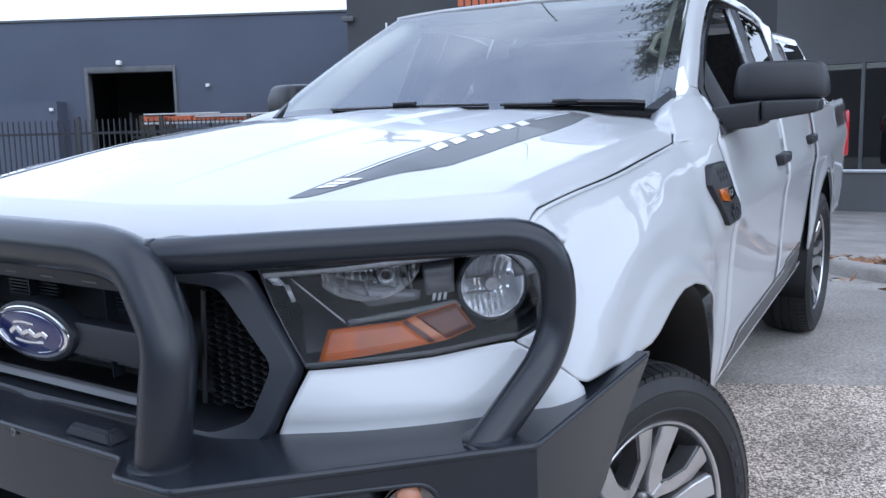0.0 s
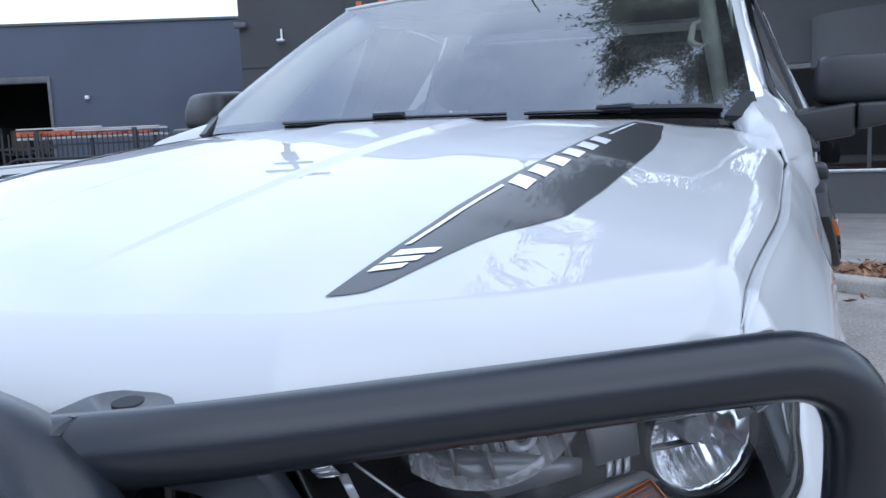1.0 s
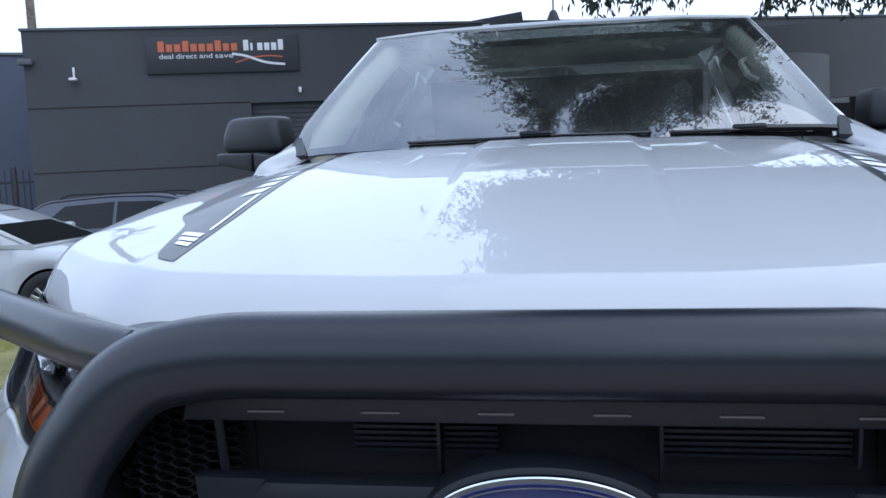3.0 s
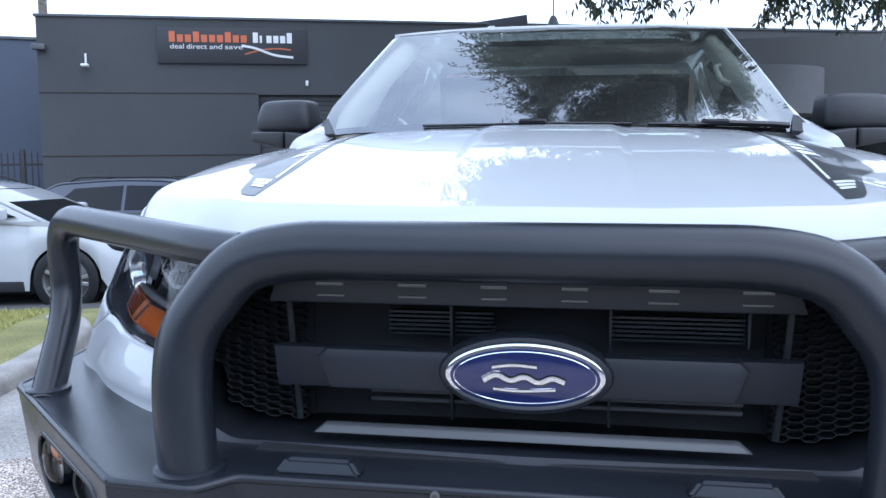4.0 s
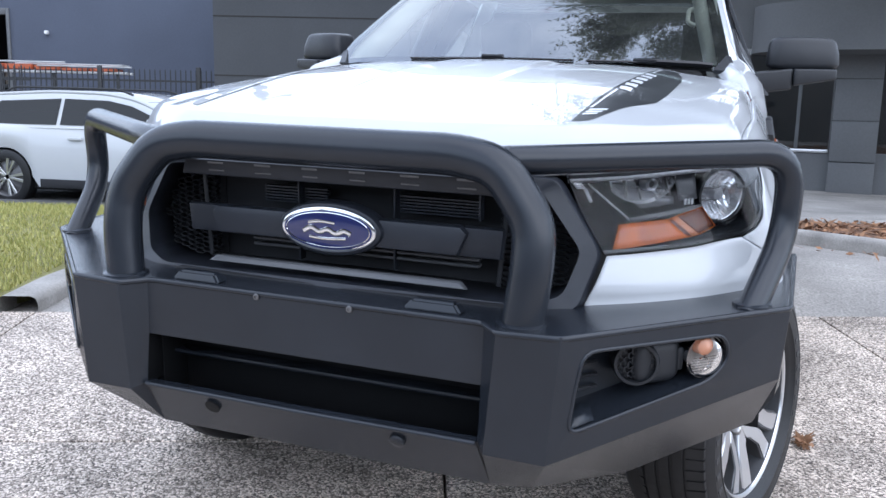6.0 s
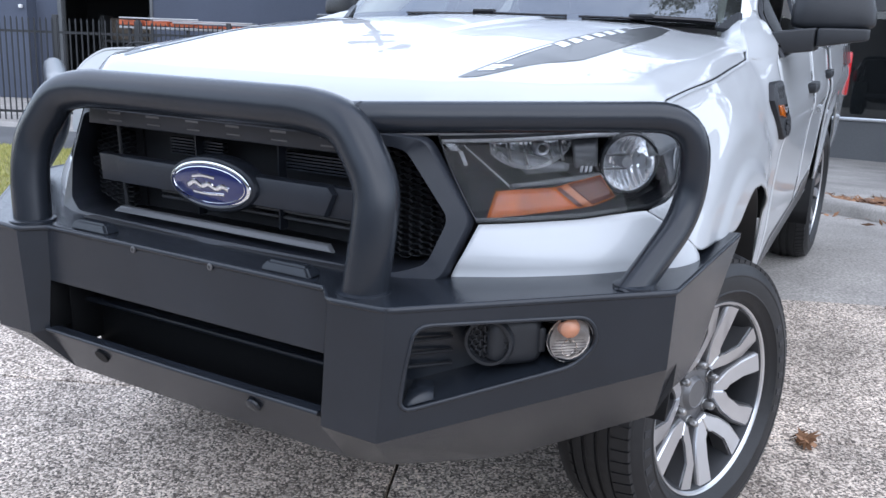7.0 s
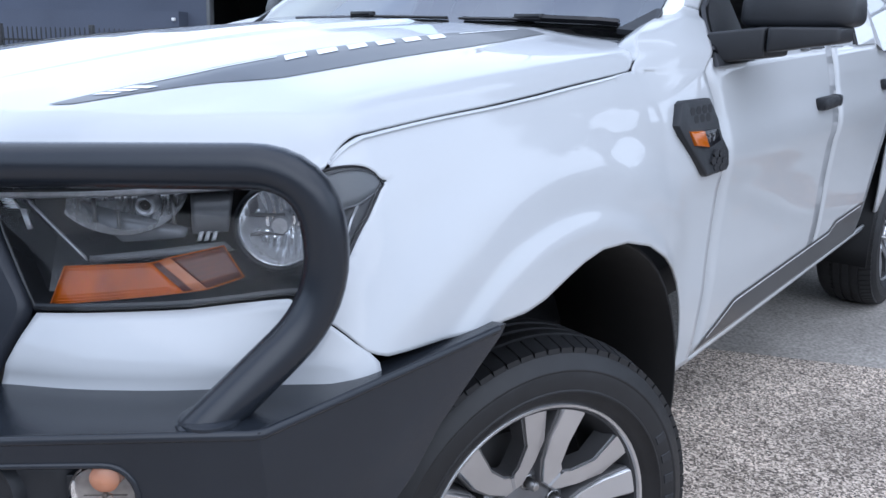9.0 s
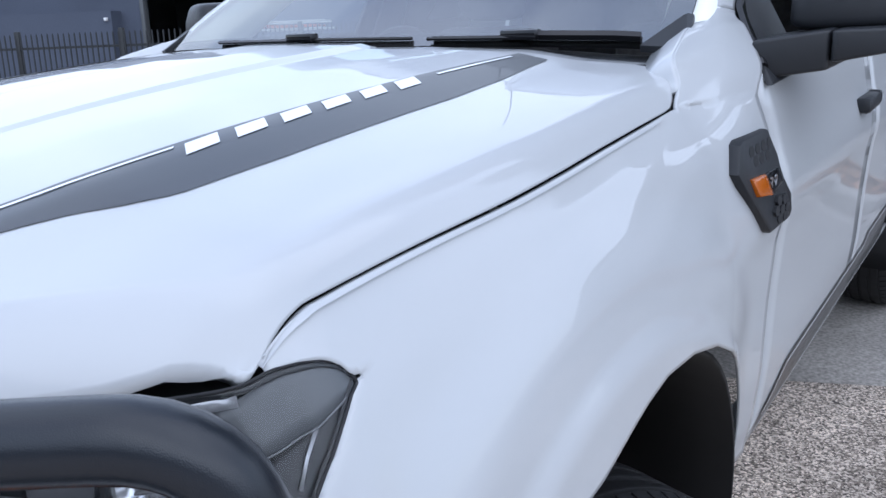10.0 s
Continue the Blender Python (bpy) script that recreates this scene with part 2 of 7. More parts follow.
def soft_ip(v, table, w=0.05):
    """The table's value, its kinks softened."""
    return sum(ip(v + k * w, *table) * g for k, g in ((-1, 0.12), (-0.5, 0.22), (0, 0.32), (0.5, 0.22), (1, 0.12)))


CREASE = 0.172


def nose_in(y):
    return 0.026 * smooth01((-0.02 - y) / 0.42)


def cut_x(y):
    return 0.8705 - 0.0371 * (y + 0.475) - nose_in(y)


ROLL = ([0, 0.006, 0.015, 0.03, 0.05], [1, 0.7, 0.36, 0.1, 0])
DROP = ([-0.60, -0.46, -0.40, -0.10, 0.0, 0.2, 0.38], [0.0, 0.006, 0.0095, 0.0095, 0.008, 0.005, 0.001])


def hood_base(x, y):
    q = max(0.0, cut_x(y) - x)
    return soft_ip(y, HZ, 0.12) - soft_ip(q, HQ, 0.012) * ip(y, *HEDGE) - ip(q, *ROLL) * ip(y, *DROP)


def hood_z(x, y):
    x = abs(x)
    z = hood_base(x, y)
    # a narrow sloping facet along each side of the raised middle, fading out towards the nose
    k = min(1.0, max(0.0, (y + 0.70) / 1.0))
    z += 0.0075 * k ** 0.7 * min(1.0, max(0.0, (CREASE + 0.012 + 0.022 * k - x) / (0.012 + 0.022 * k)))
    # the nose breaks down along a fold
    d = (y - ip(x, *LIPY)) / 0.08
    if d < 1:
        fall = hood_base(x, ip(x, *LIPY)) - ip(x, *LIPZ)
        q = 1 - max(0.0, d)
        c = smooth01((x - 0.79) / 0.05)
        z -= max(0.0, fall) * ((0.38 - 0.30 * c) * q + (0.62 + 0.30 * c) * q ** (2.2 + 1.2 * c))
    return z


def hood_point(u, v):
    w = 0.8693 - 0.0358 * v - 0.03 * max(0.0, (v - 0.9) / 0.1) ** 2
    x = u * w
    y0, y1 = soft_ip(abs(x), LIPY, 0.04), ip(abs(x), *REARY)
    y = y0 + (y1 - y0) * v
    x = u * (w - nose_in(y))
    y0 = soft_ip(abs(x), LIPY, 0.04)
    y = y0 + (y1 - y0) * v
    edge = max(0.0, (abs(u) - 0.985) / 0.015)
    return Vector((x, y, hood_z(x, y) - 0.0035 * edge ** 2))


us = [*np.linspace(0, 0.19, 9), *np.linspace(0.195, 0.245, 16), *np.linspace(0.265, 0.94, 29), 0.952, 0.963, 0.973, 0.982, 0.989, 0.994, 0.998, 1]
us = [*[-u for u in us[:0:-1]], *us]
vs_ = [0, 0.01, 0.022, 0.035, 0.046, 0.052, 0.056, 0.059, 0.062, 0.065, 0.069, 0.075, 0.085, 0.10, *np.linspace(0.13, 1.0, 34)]
hood = part("hood", grid([[hood_point(u, v) for u in us] for v in vs_]), WHITE, truck, "glossy white hood", 40, solid=0.014)


def on_hood(x, y, lift=0.0012):
    return Vector((x, y, hood_z(x, y) + lift))


def hood_patch(outer, inner, n=24):
    """A vinyl sheet on the hood between two lines of (x, y)."""
    def line(ps, s):
        return Vector((ip(s, [p[2] for p in ps], [p[0] for p in ps]), ip(s, [p[2] for p in ps], [p[1] for p in ps])))

    def stepped(ps):
        out, run = [], 0.0
        for i, p in enumerate(ps):
            if i:
                run += math.dist(p, ps[i - 1])
            out.append((*p, run))
        return [(x, y, s / run) for x, y, s in out]
    a, b = stepped(outer), stepped(inner)
    rows = []
    for k in range(n + 1):
        p, q = line(a, k / n), line(b, k / n)
        rows.append([on_hood(*(p + (q - p) * j / 8)) for j in range(9)])
    return grid(rows)


INNER = [(0.497, -0.706), (0.499, -0.60), (0.504, -0.45), (0.513, -0.28), (0.525, -0.1), (0.535, 0.1), (0.543, 0.25), (0.547, 0.41)]
OUTER = [(0.497, -0.706), (0.527, -0.690), (0.541, -0.662), (0.556, -0.60), (0.575, -0.52), (0.590, -0.475), (0.615, -0.435), (0.637, -0.39), (0.648, -0.25),
         (0.650, -0.08), (0.648, 0.08), (0.636, 0.22), (0.617, 0.33), (0.606, 0.41)]
for side in (1, -1):
    bm = hood_patch(OUTER, INNER, 60)
    if side < 0:
        bm = mirrored(bm)
    dec = part("hood_decal", bm, DECAL, hood, "charcoal vinyl hood stripe with white marks", 40)
    # three slanted bars, a long line and six blocks in place of the word
    quads = [((0.507, -0.643), (0.508, -0.626), (0.537, -0.609), (0.536, -0.624)),
             ((0.508, -0.620), (0.509, -0.602), (0.544, -0.585), (0.542, -0.601)),
             ((0.510, -0.596), (0.511, -0.577), (0.551, -0.557), (0.549, -0.575)),
             ((0.508, -0.562), (0.514, -0.556), (0.530, -0.311), (0.524, -0.305)),
             ((0.553, 0.160), (0.559, 0.160), (0.560, 0.37), (0.554, 0.37))]
    for q in quads:
        (ax_, ay_), (bx, by), (cx, cy), (dx, dy) = q
        rows = [[on_hood(side * (ax_ + (bx - ax_) * s + (dx - ax_) * t + (ax_ - bx + cx - dx) * s * t),
                         ay_ + (by - ay_) * s + (dy - ay_) * t + (ay_ - by + cy - dy) * s * t, 0.0022) for s in np.linspace(0, 1, 9)] for t in np.linspace(0, 1, 5)]
        bm = grid(rows)
        part("stripe", bm, DECALWHITE, hood, "", 40)
    for k in range(6):
        # one plain slanted bar in place of each character
        y0, x0 = -0.293 + k * 0.0725, 0.528 + 0.0030 * k
        bm = grid([[on_hood(side * (x0 + 0.034 * t - 0.002 * s), y0 - 0.024 * t + 0.050 * s, 0.0022) for s in np.linspace(0, 1, 5)] for t in np.linspace(0, 1, 5)])
        part("lettering_block", bm, DECALWHITE, hood, "", 40)

# ---- fenders ----
LOWZ = ([-0.568, -0.56, -0.538, -0.512, -0.485, -0.3, -0.15, -0.09, 0.0, 0.05, 0.12, 0.22, 0.33, 0.425, 0.50, 0.55, 0.58, 0.604, 0.626, 0.64, 0.648, 0.8],
        [1.060, 1.050, 1.024, 0.990, 0.976, 0.961, 0.953, 0.960, 0.985, 0.997, 1.007, 1.0, 0.970, 0.922, 0.875, 0.828, 0.778, 0.722, 0.658, 0.595, 0.55, 0.545])
TAILZ = ([-0.572, -0.54, -0.51, -0.48, -0.465, -0.45, -0.43, -0.412, -0.402], [1.062, 1.078, 1.100, 1.132, 1.148, 1.164, 1.184, 1.200, 1.206])
DOORY = ([0.55, 0.84, 1.0, 1.07, 1.2, 1.257, 1.31, 1.345], [0.752, 0.742, 0.738, 0.736, 0.722, 0.708, 0.685, 0.70])
BULGE = ([0, 0.012, 0.03, 0.08, 0.15, 0.25, 0.35, 0.5, 0.75], [0, 0.012, 0.024, 0.046, 0.062, 0.076, 0.082, 0.082, 0.068])


LAMPHI = ([0, 0.3, 0.85, 0.93, 0.97, 1.01, 1.045, 1.06, 1.07, 1.075], [1.208, 1.212, 1.225, 1.231, 1.232, 1.2295, 1.222, 1.2145, 1.206, 1.199])


def cut_z(y):
    return ip(y, [0.39, 0.75], [hood_z(cut_x(min(y, 0.39)) - 0.001, min(y, 0.39)) - 0.002, 1.312])


def side_x(y, z):
    """The half width of the body's side."""
    rise = 0.09 * smooth01((y - 0.05) / 0.42)
    top = cut_z(min(y, 0.39))
    d = max(0.0, top - z)
    base = cut_x(min(y, 0.45)) + 0.0015 + soft_ip(d + rise, BULGE, 0.02) - soft_ip(0.0, BULGE, 0.02) - (soft_ip(rise, BULGE, 0.02) - soft_ip(0.0, BULGE, 0.02)) * math.exp(-d / 0.07) + nose_in(y) * smooth01((d - 0.03) / 0.2)
    # flare round the wheel opening
    r = math.hypot(y - 0.035, z - 0.44) - 0.56
    base += 0.010 * smooth01(1 - (r - 0.050) / 0.050) + 0.016 * smooth01(1 - (r - 0.15) / 0.11)
    k = smooth01((y - 0.40) / 0.26)
    return base + k * (door_x(y, z) - base)


SIDEX = ([0.56, 0.62, 0.75, 0.9, 1.05, 1.15, 1.25, 1.32, 1.36], [0.866, 0.880, 0.896, 0.902, 0.914, 0.908, 0.893, 0.876, 0.862])


def door_x(y, z):
    return soft_ip(z, SIDEX, 0.03) + 0.012 * smooth01((z - 1.02) / 0.08) * smooth01((1.22 - z) / 0.1)


LOWC = ([0, 0.25, 0.5, 0.75, 1, 1.3], [0.566, 0.69, 0.81, 0.90, 0.955, 0.965], [-0.862, -0.797, -0.705, -0.60, -0.495, -0.33])
HIGHC = ([0, 0.25, 0.5, 0.75, 1, 1.3], [0.51, 0.62, 0.72, 0.81, 0.878, 0.915], [-0.818, -0.738, -0.642, -0.542, -0.445, -0.29])


def corner(t, z, inset=0.0):
    """A point of the body's front corner: t runs from the grille to the fender."""
    k = (z - 0.94) / 0.27
    a = Vector((soft_ip(t, LOWC[:2], 0.1), soft_ip(t, (LOWC[0], LOWC[2]), 0.1), z))
    b = Vector((soft_ip(t, HIGHC[:2], 0.1), soft_ip(t, (HIGHC[0], HIGHC[2]), 0.1), z))
    p = a.lerp(b, k)
    p.x += smooth01((t - 0.70) / 0.30) * (side_x(max(-0.5, p.y), min(z, 1.235)) + 0.001 - p.x)
    return p + Vector((-0.62, 0.78, 0)) * inset


def front_x(y, z):
    """The body's half width by y, round the front corner."""
    if y > -0.47:
        return side_x(y, z)
    ts = [0.7 + 0.01 * k for k in range(45)]
    return corner(ip(y, [corner(t, z).y for t in ts], ts), z).x


def fender_point(y, z, proud=0.003):
    yy = y + (ip(z, *DOORY) - 0.72) * smooth01((y - 0.45) / 0.27)
    return (front_x(yy, z) + proud, yy, z)


FENDERS = [0, 0.02, 0.05, *np.linspace(0.08, 0.92, 38), 0.95, 0.98, 1.0]


def fender_roll(y, k2=1.0):
    """The fender's upper edge, rolled inwards and down beside the hood."""
    top, x = cut_z(y), cut_x(min(y, 0.45))
    k = 1 - smooth01((y - 0.28) / 0.11)
    end = Vector(fender_point(y, top))
    return [end.lerp(Vector((x + 0.0015 + (dx - 0.0015) * k2, y, top - dz * k2)), k) for dx, dz in ((0.0125, 0.0052), (0.0085, 0.0034), (0.0050, 0.0024), (0.0022, 0.0034), (-0.0040, 0.0046))]


def fender():
    ys = [-0.568, -0.56, -0.55, -0.54, -0.53, -0.52, -0.51, -0.495, -0.48, -0.47, -0.459, -0.448, -0.437, -0.427, -0.417, -0.405, -0.40,
          *np.linspace(-0.38, 0.4, 70), *np.linspace(0.41, 0.64, 30), 0.648, 0.66, 0.68, 0.70, 0.72]
    cols = []
    for y in ys[:17]:
        # cut off along the lamp's tail
        lo, hi, cap = ip(y, *LOWZ), cut_z(-0.40), ip(y, *TAILZ)
        cols.append([fender_point(y, min(cap, lo + (hi - lo) * s), 0.003 if lo + (hi - lo) * s < cap or y == -0.40 else 0.001) for s in FENDERS[:-1]])
    bm = grid(cols)
    cols = []
    for y in ys[16:]:
        lo, hi = ip(y, *LOWZ), cut_z(y)
        cols.append([fender_point(y, lo + (hi - lo) * s) for s in FENDERS[:-1]] + fender_roll(y))
    grid(cols, bm)
    # its rear top runs on into the pillar's foot
    lines = list(zip(*cab_corner()))
    cols = []
    for y in [v for v in ys if v >= 0.3999]:
        w = 2 * (y - 0.4) / 0.32
        cols.append([fender_point(y, cut_z(y))] + [catmull([catmull(l, t) for l in lines], w) for t in (1.12, 1.25, *np.linspace(1.4, 4.985, 26))])
    grid(cols, bm)
    # flank between the pillar's foot and the hood's rear corner
    rows = []
    for t in np.linspace(1.7, 4.9, 14):
        p = catmull(lines[0], t)
        rows.append([p, p + Vector((-0.006, -0.004, -0.002)), p + Vector((-0.028, -0.006, -0.012)), p + Vector((-0.055, -0.01, -0.03))])
    grid(rows, bm)
    # the nose above the lamp's tail, sharing the seam at y = -0.40
    lo0, hi0 = ip(-0.40, *LOWZ), cut_z(-0.40)
    seam = [lo0 + (hi0 - lo0) * s for s in FENDERS[:-1] if lo0 + (hi0 - lo0) * s > 1.204]
    edge = [corner(t, ip(t, *LAMPHI)) for t in np.linspace(0.90, 1.068, 22)]
    rows = []
    for y in (-0.476, -0.470, -0.463, -0.455, -0.447, -0.440, -0.432, -0.424, -0.416, -0.411, -0.407, -0.40):
        lo = ip(y, [p.y for p in edge] + [-0.4], [p.z + 0.001 for p in edge] + [seam[0]])
        hi = max(lo + 0.0005, min(cut_z(y), 1.239 + 0.042 * math.sqrt((y + 0.476) / 0.05)))
        k2 = min(1.0, (hi - lo) / 0.04)
        top = hi - (hi0 - seam[-1]) * k2
        roll = [p + Vector((0, 0, hi - cut_z(y))) for p in fender_roll(y, k2)]
        rows.append([(side_x(y, z) + 0.003 * k2, y, z) for z in (lo + (top - lo) * (q - seam[0]) / (seam[-1] - seam[0]) for q in seam)] + roll)
    grid(rows, bm)
    bmesh.ops.remove_doubles(bm, verts=bm.verts, dist=2e-4)
    return bm


def catmull(ps, t):
    """A smooth curve through points, t from 0 to len - 1."""
    i = min(len(ps) - 2, max(0, int(t)))
    f = t - i
    p0, p1, p2, p3 = ps[max(0, i - 1)], ps[i], ps[i + 1], ps[min(len(ps) - 1, i + 2)]
    return 0.5 * ((2 * p1) + (p2 - p0) * f + (2 * p0 - 5 * p1 + 4 * p2 - p3) * f * f + (3 * p1 - p0 - 3 * p2 + p3) * f ** 3)


def cab_corner():
    """Sections from the hood's rear corner up the pillar and along the roof: screen edge, crest, door edge."""
    first = [[Vector(fender_point(y, cut_z(y) - d)) for y in (0.40, 0.56, 0.72)] for d in (0.045, 0.0)]
    return first + [[Vector(p) for p in r] for r in (
        ((0.826, 0.450, 1.362), (0.853, 0.600, 1.364), (0.868, 0.745, 1.357)),
        ((0.806, 0.475, 1.398), (0.830, 0.640, 1.402), (0.842, 0.780, 1.395)),
        ((0.776, 0.585, 1.425), (0.801, 0.705, 1.434), (0.811, 0.820, 1.430)),
        ((0.742, 0.722, 1.456), (0.766, 0.790, 1.467), (0.778, 0.857, 1.458)),
        ((0.708, 0.870, 1.550), (0.732, 0.932, 1.560), (0.748, 0.992, 1.546)),
        ((0.676, 1.022, 1.643), (0.700, 1.080, 1.650), (0.718, 1.132, 1.630)),
        ((0.645, 1.190, 1.735), (0.671, 1.236, 1.736), (0.694, 1.270, 1.710)),
        ((0.622, 1.345, 1.802), (0.654, 1.385, 1.800), (0.680, 1.400, 1.768)),
        ((0.630, 1.520, 1.820), (0.662, 1.540, 1.810), (0.686, 1.550, 1.778)),
        ((0.640, 2.050, 1.806), (0.668, 2.050, 1.792), (0.692, 2.050, 1.752)),
        ((0.640, 2.440, 1.770), (0.668, 2.440, 1.755), (0.694, 2.440, 1.712)))]


def loft(sections, t0, t1, n, m=8):
    lines = list(zip(*sections))
    return grid([[catmull([catmull(l, t) for l in lines], 2 * k / m) for k in range(m + 1)] for t in np.linspace(t0, t1, n)])


for side in (1, -1):
    bm = fender()
    if side < 0:
        bm = mirrored(bm)
    part("fender", bm, WHITE, truck, "white front fender", 50, solid=0.006)
    # dark liner behind the wheel opening
    rows = []
    for k in range(25):
        a = radians(-8 + 170 * k / 24)
        y, z = 0.035 + 0.63 * math.cos(a), 0.43 + 0.60 * math.sin(a)
        rows.append([(side * x, y, z) for x in (ip(k, [0, 6, 12, 24], [0.868, 0.90, 0.94, 0.94]), 0.75, 0.55)])
    part("wheel_arch_liner", grid(rows), GRILLEMATT, truck, "", 40, solid=0.01)

# ---- doors and tub sides ----
def panel(y0, y1, z0=0.56, z1=1.345, top=0.0, ny=14, nz=26):
    """A door skin between two edges y0(z), y1(z)."""
    rows = []
    for s in np.linspace(0, 1, nz):
        z = z0 + (z1 - z0) * s
        a, b = (e if isinstance(e, float) else ip(z, *e) for e in (y0, y1))
        rows.append([(door_x(a + (b - a) * t, z + top * t * s), a + (b - a) * t, z + top * t * s) for t in np.linspace(0, 1, ny)])
    return grid(rows, flip=True)


FRONTEDGE = (DOORY[0], [y + 0.006 for y in DOORY[1]])
REAREDGE = ([0.6, 0.75, 0.95, 1.1, 1.36], [2.52, 2.56, 2.67, 2.71, 2.71])
for side in (1, -1):
    for name, y0, y1 in (("front_door", FRONTEDGE, 1.80), ("rear_door", 1.806, REAREDGE)):
        bm = panel(y0, y1, top=0.012)
        if side < 0:
            bm = mirrored(bm)
        door = part(name, bm, WHITE, truck, "white side door", 40, solid=0.02)
        hy, hz = (1.655, 1.178) if name == "front_door" else (2.56, 1.190)
        x = door_x(hy, hz)
        bm = box(x - 0.012, x + 0.034, hy - 0.10, hy + 0.075, hz - 0.022, hz + 0.018, 0.012)
        join(bm, box(x - 0.012, x + 0.03, hy + 0.082, hy + 0.12, hz - 0.022, hz + 0.018, 0.01))
        part("handle", bm if side > 0 else mirrored(bm), PLASTIC, door, "dark grey plastic handle")
    for e in (DOORY, 1.803, REAREDGE):
        rows = []
        for z in np.linspace(0.56, 1.34, 24):
            y = e if isinstance(e, float) else ip(z, *e) + 0.003
            rows.append([(side * (door_x(y, z) - 0.012), y + d, z) for d in (-0.02, 0.02)])
        part("door_seal", grid(rows), DARK, truck, "", 60)
    # the outer sill, and the tub with the rear wheel's opening
    rows = [[(0.866, y, 0.558), (0.858, y, 0.535), (0.83, y, 0.522), (0.78, y, 0.53)] for y in np.linspace(0.70, 2.72, 12)]
    bm = grid([[(side * x, y, z) for x, y, z in r] for r in rows])
    part("sill", bm, WHITE, truck, "", 60, solid=0.01)
    cols = []
    for y in [2.715, *[3.27 - 0.55 * math.cos(a) for a in np.linspace(0.02, math.pi - 0.02, 30)], 3.80, 3.9, 4.1, 4.3, 4.40]:
        d = 1 - ((y - 3.27) / 0.55) ** 2
        lo = max(0.62, 0.42 + 0.55 * math.sqrt(d)) if d > 0 else 0.62
        hi = 1.33
        cols.append([(side * (door_x(y, lo + (hi - lo) * s) + 0.014 + 0.012 * smooth01(1 - (math.hypot(y - 3.27, lo + (hi - lo) * s - 0.42) - 0.55) / 0.12)),
                      y, lo + (hi - lo) * s) for s in np.linspace(0, 1, 16)])
    part("tub_side", grid(cols), WHITE, truck, "white tub side with flared wheel opening", 40, solid=0.01)
    rows = []
    for k in range(25):
        a = radians(-5 + 190 * k / 24)
        rows.append([(side * x, 3.27 + 0.57 * math.cos(a), 0.42 + 0.57 * math.sin(a)) for x in (0.90, 0.70, 0.5)])
    part("wheel_arch_liner", grid(rows), GRILLEMATT, truck, "", 40, solid=0.01)
    bm = box(0.84, 0.945, 4.36, 4.43, 0.95, 1.25, 0.02)
    part("tail_lamp", bm if side > 0 else mirrored(bm), RED, truck, "red tail lamp")

# ---- cab: roof, pillars, glass ----
rows = []
for v in np.linspace(0, 1, 16):
    y = 1.27 + v * 1.17
    zc = 1.818 + 0.014 * math.sin(math.pi * min(1, v * 1.1)) - 0.058 * max(0, v - 0.45)
    rows.append([(x, y + 0.05 * (abs(x) / 0.645) ** 2 * (1 - v), zc - 0.016 * (abs(x) / 0.645) ** 3) for x in np.linspace(-0.645, 0.645, 25)])
roof = part("roof", grid(rows), WHITE, truck, "white cab roof", 40, solid=0.02)
part("headlining", box(-0.58, 0.58, 1.36, 2.30, 1.735, 1.75, 0.005), TRIM, truck, "pale grey headlining")
for side in (1, -1):
    bm = loft(cab_corner(), 5.015, 12, 60)
    part("a_pillar", bm if side > 0 else mirrored(bm), WHITE, truck, "white windscreen pillar and roof rail", 60, solid=0.006)
    bm = tube([(side * x, y, z) for x, y, z in ((0.755, 0.66, 1.36), (0.700, 0.85, 1.475), (0.640, 1.10, 1.625), (0.590, 1.36, 1.75))], [0.062, 0.056, 0.050, 0.042], 12)
    part("pillar_trim", bm, TRIM, truck, "pale grey inner pillar trim")
    # upright door frames on the leaning side, the rear door's glass and the pillar behind it
    def lean(u, v, w):
        return Vector((side * (0.860 - 0.439 * (v - 1.345) + w), u, v))

    def plate(name, poly, depth, material, label=""):
        o = prism(poly, lean, depth, 0.003, 1)
        bmesh.ops.recalc_face_normals(o, faces=o.faces)
        return part(name, o, material, truck, label)
    plate("door_pillar", [(1.455, 1.345), (1.545, 1.345), (1.640, 1.755), (1.570, 1.755)], 0.016, GLOSSBLACK, "black rear frame of the front door")
    plate("door_pillar", [(1.553, 1.345), (1.690, 1.345), (1.775, 1.755), (1.648, 1.755)], 0.012, GRILLEBLACK, "black front frame of the rear door")
    plate("door_pillar", [(2.150, 1.345), (2.425, 1.345), (2.430, 1.715), (2.225, 1.735)], 0.014, WHITE, "white rear pillar")
    glazing = [(1.705, 1.345), (2.140, 1.345), (2.195, 1.600), (2.190, 1.700), (2.030, 1.728), (1.800, 1.748)]
    plate("side_window", glazing, 0.005, SIDEGLASS, "dark tinted side glass")
    rim = [lean(u, v, 0.006) for u, v in [*glazing[1:], glazing[0]]]
    part("window_frame", tube(rounded(rim, 0.02, 4), 0.008, 6), GLOSSBLACK, truck, "black window surround")
    bm = tube([(side * x, y, z) for x, y, z in rounded([(0.862, 0.765, 1.355), (0.780, 0.875, 1.455), (0.720, 1.150, 1.622), (0.686, 1.400, 1.744), (0.690, 1.62, 1.752)], 0.05, 5)], 0.012, 8)
    part("window_frame", bm, GLOSSBLACK, truck, "black window surround")

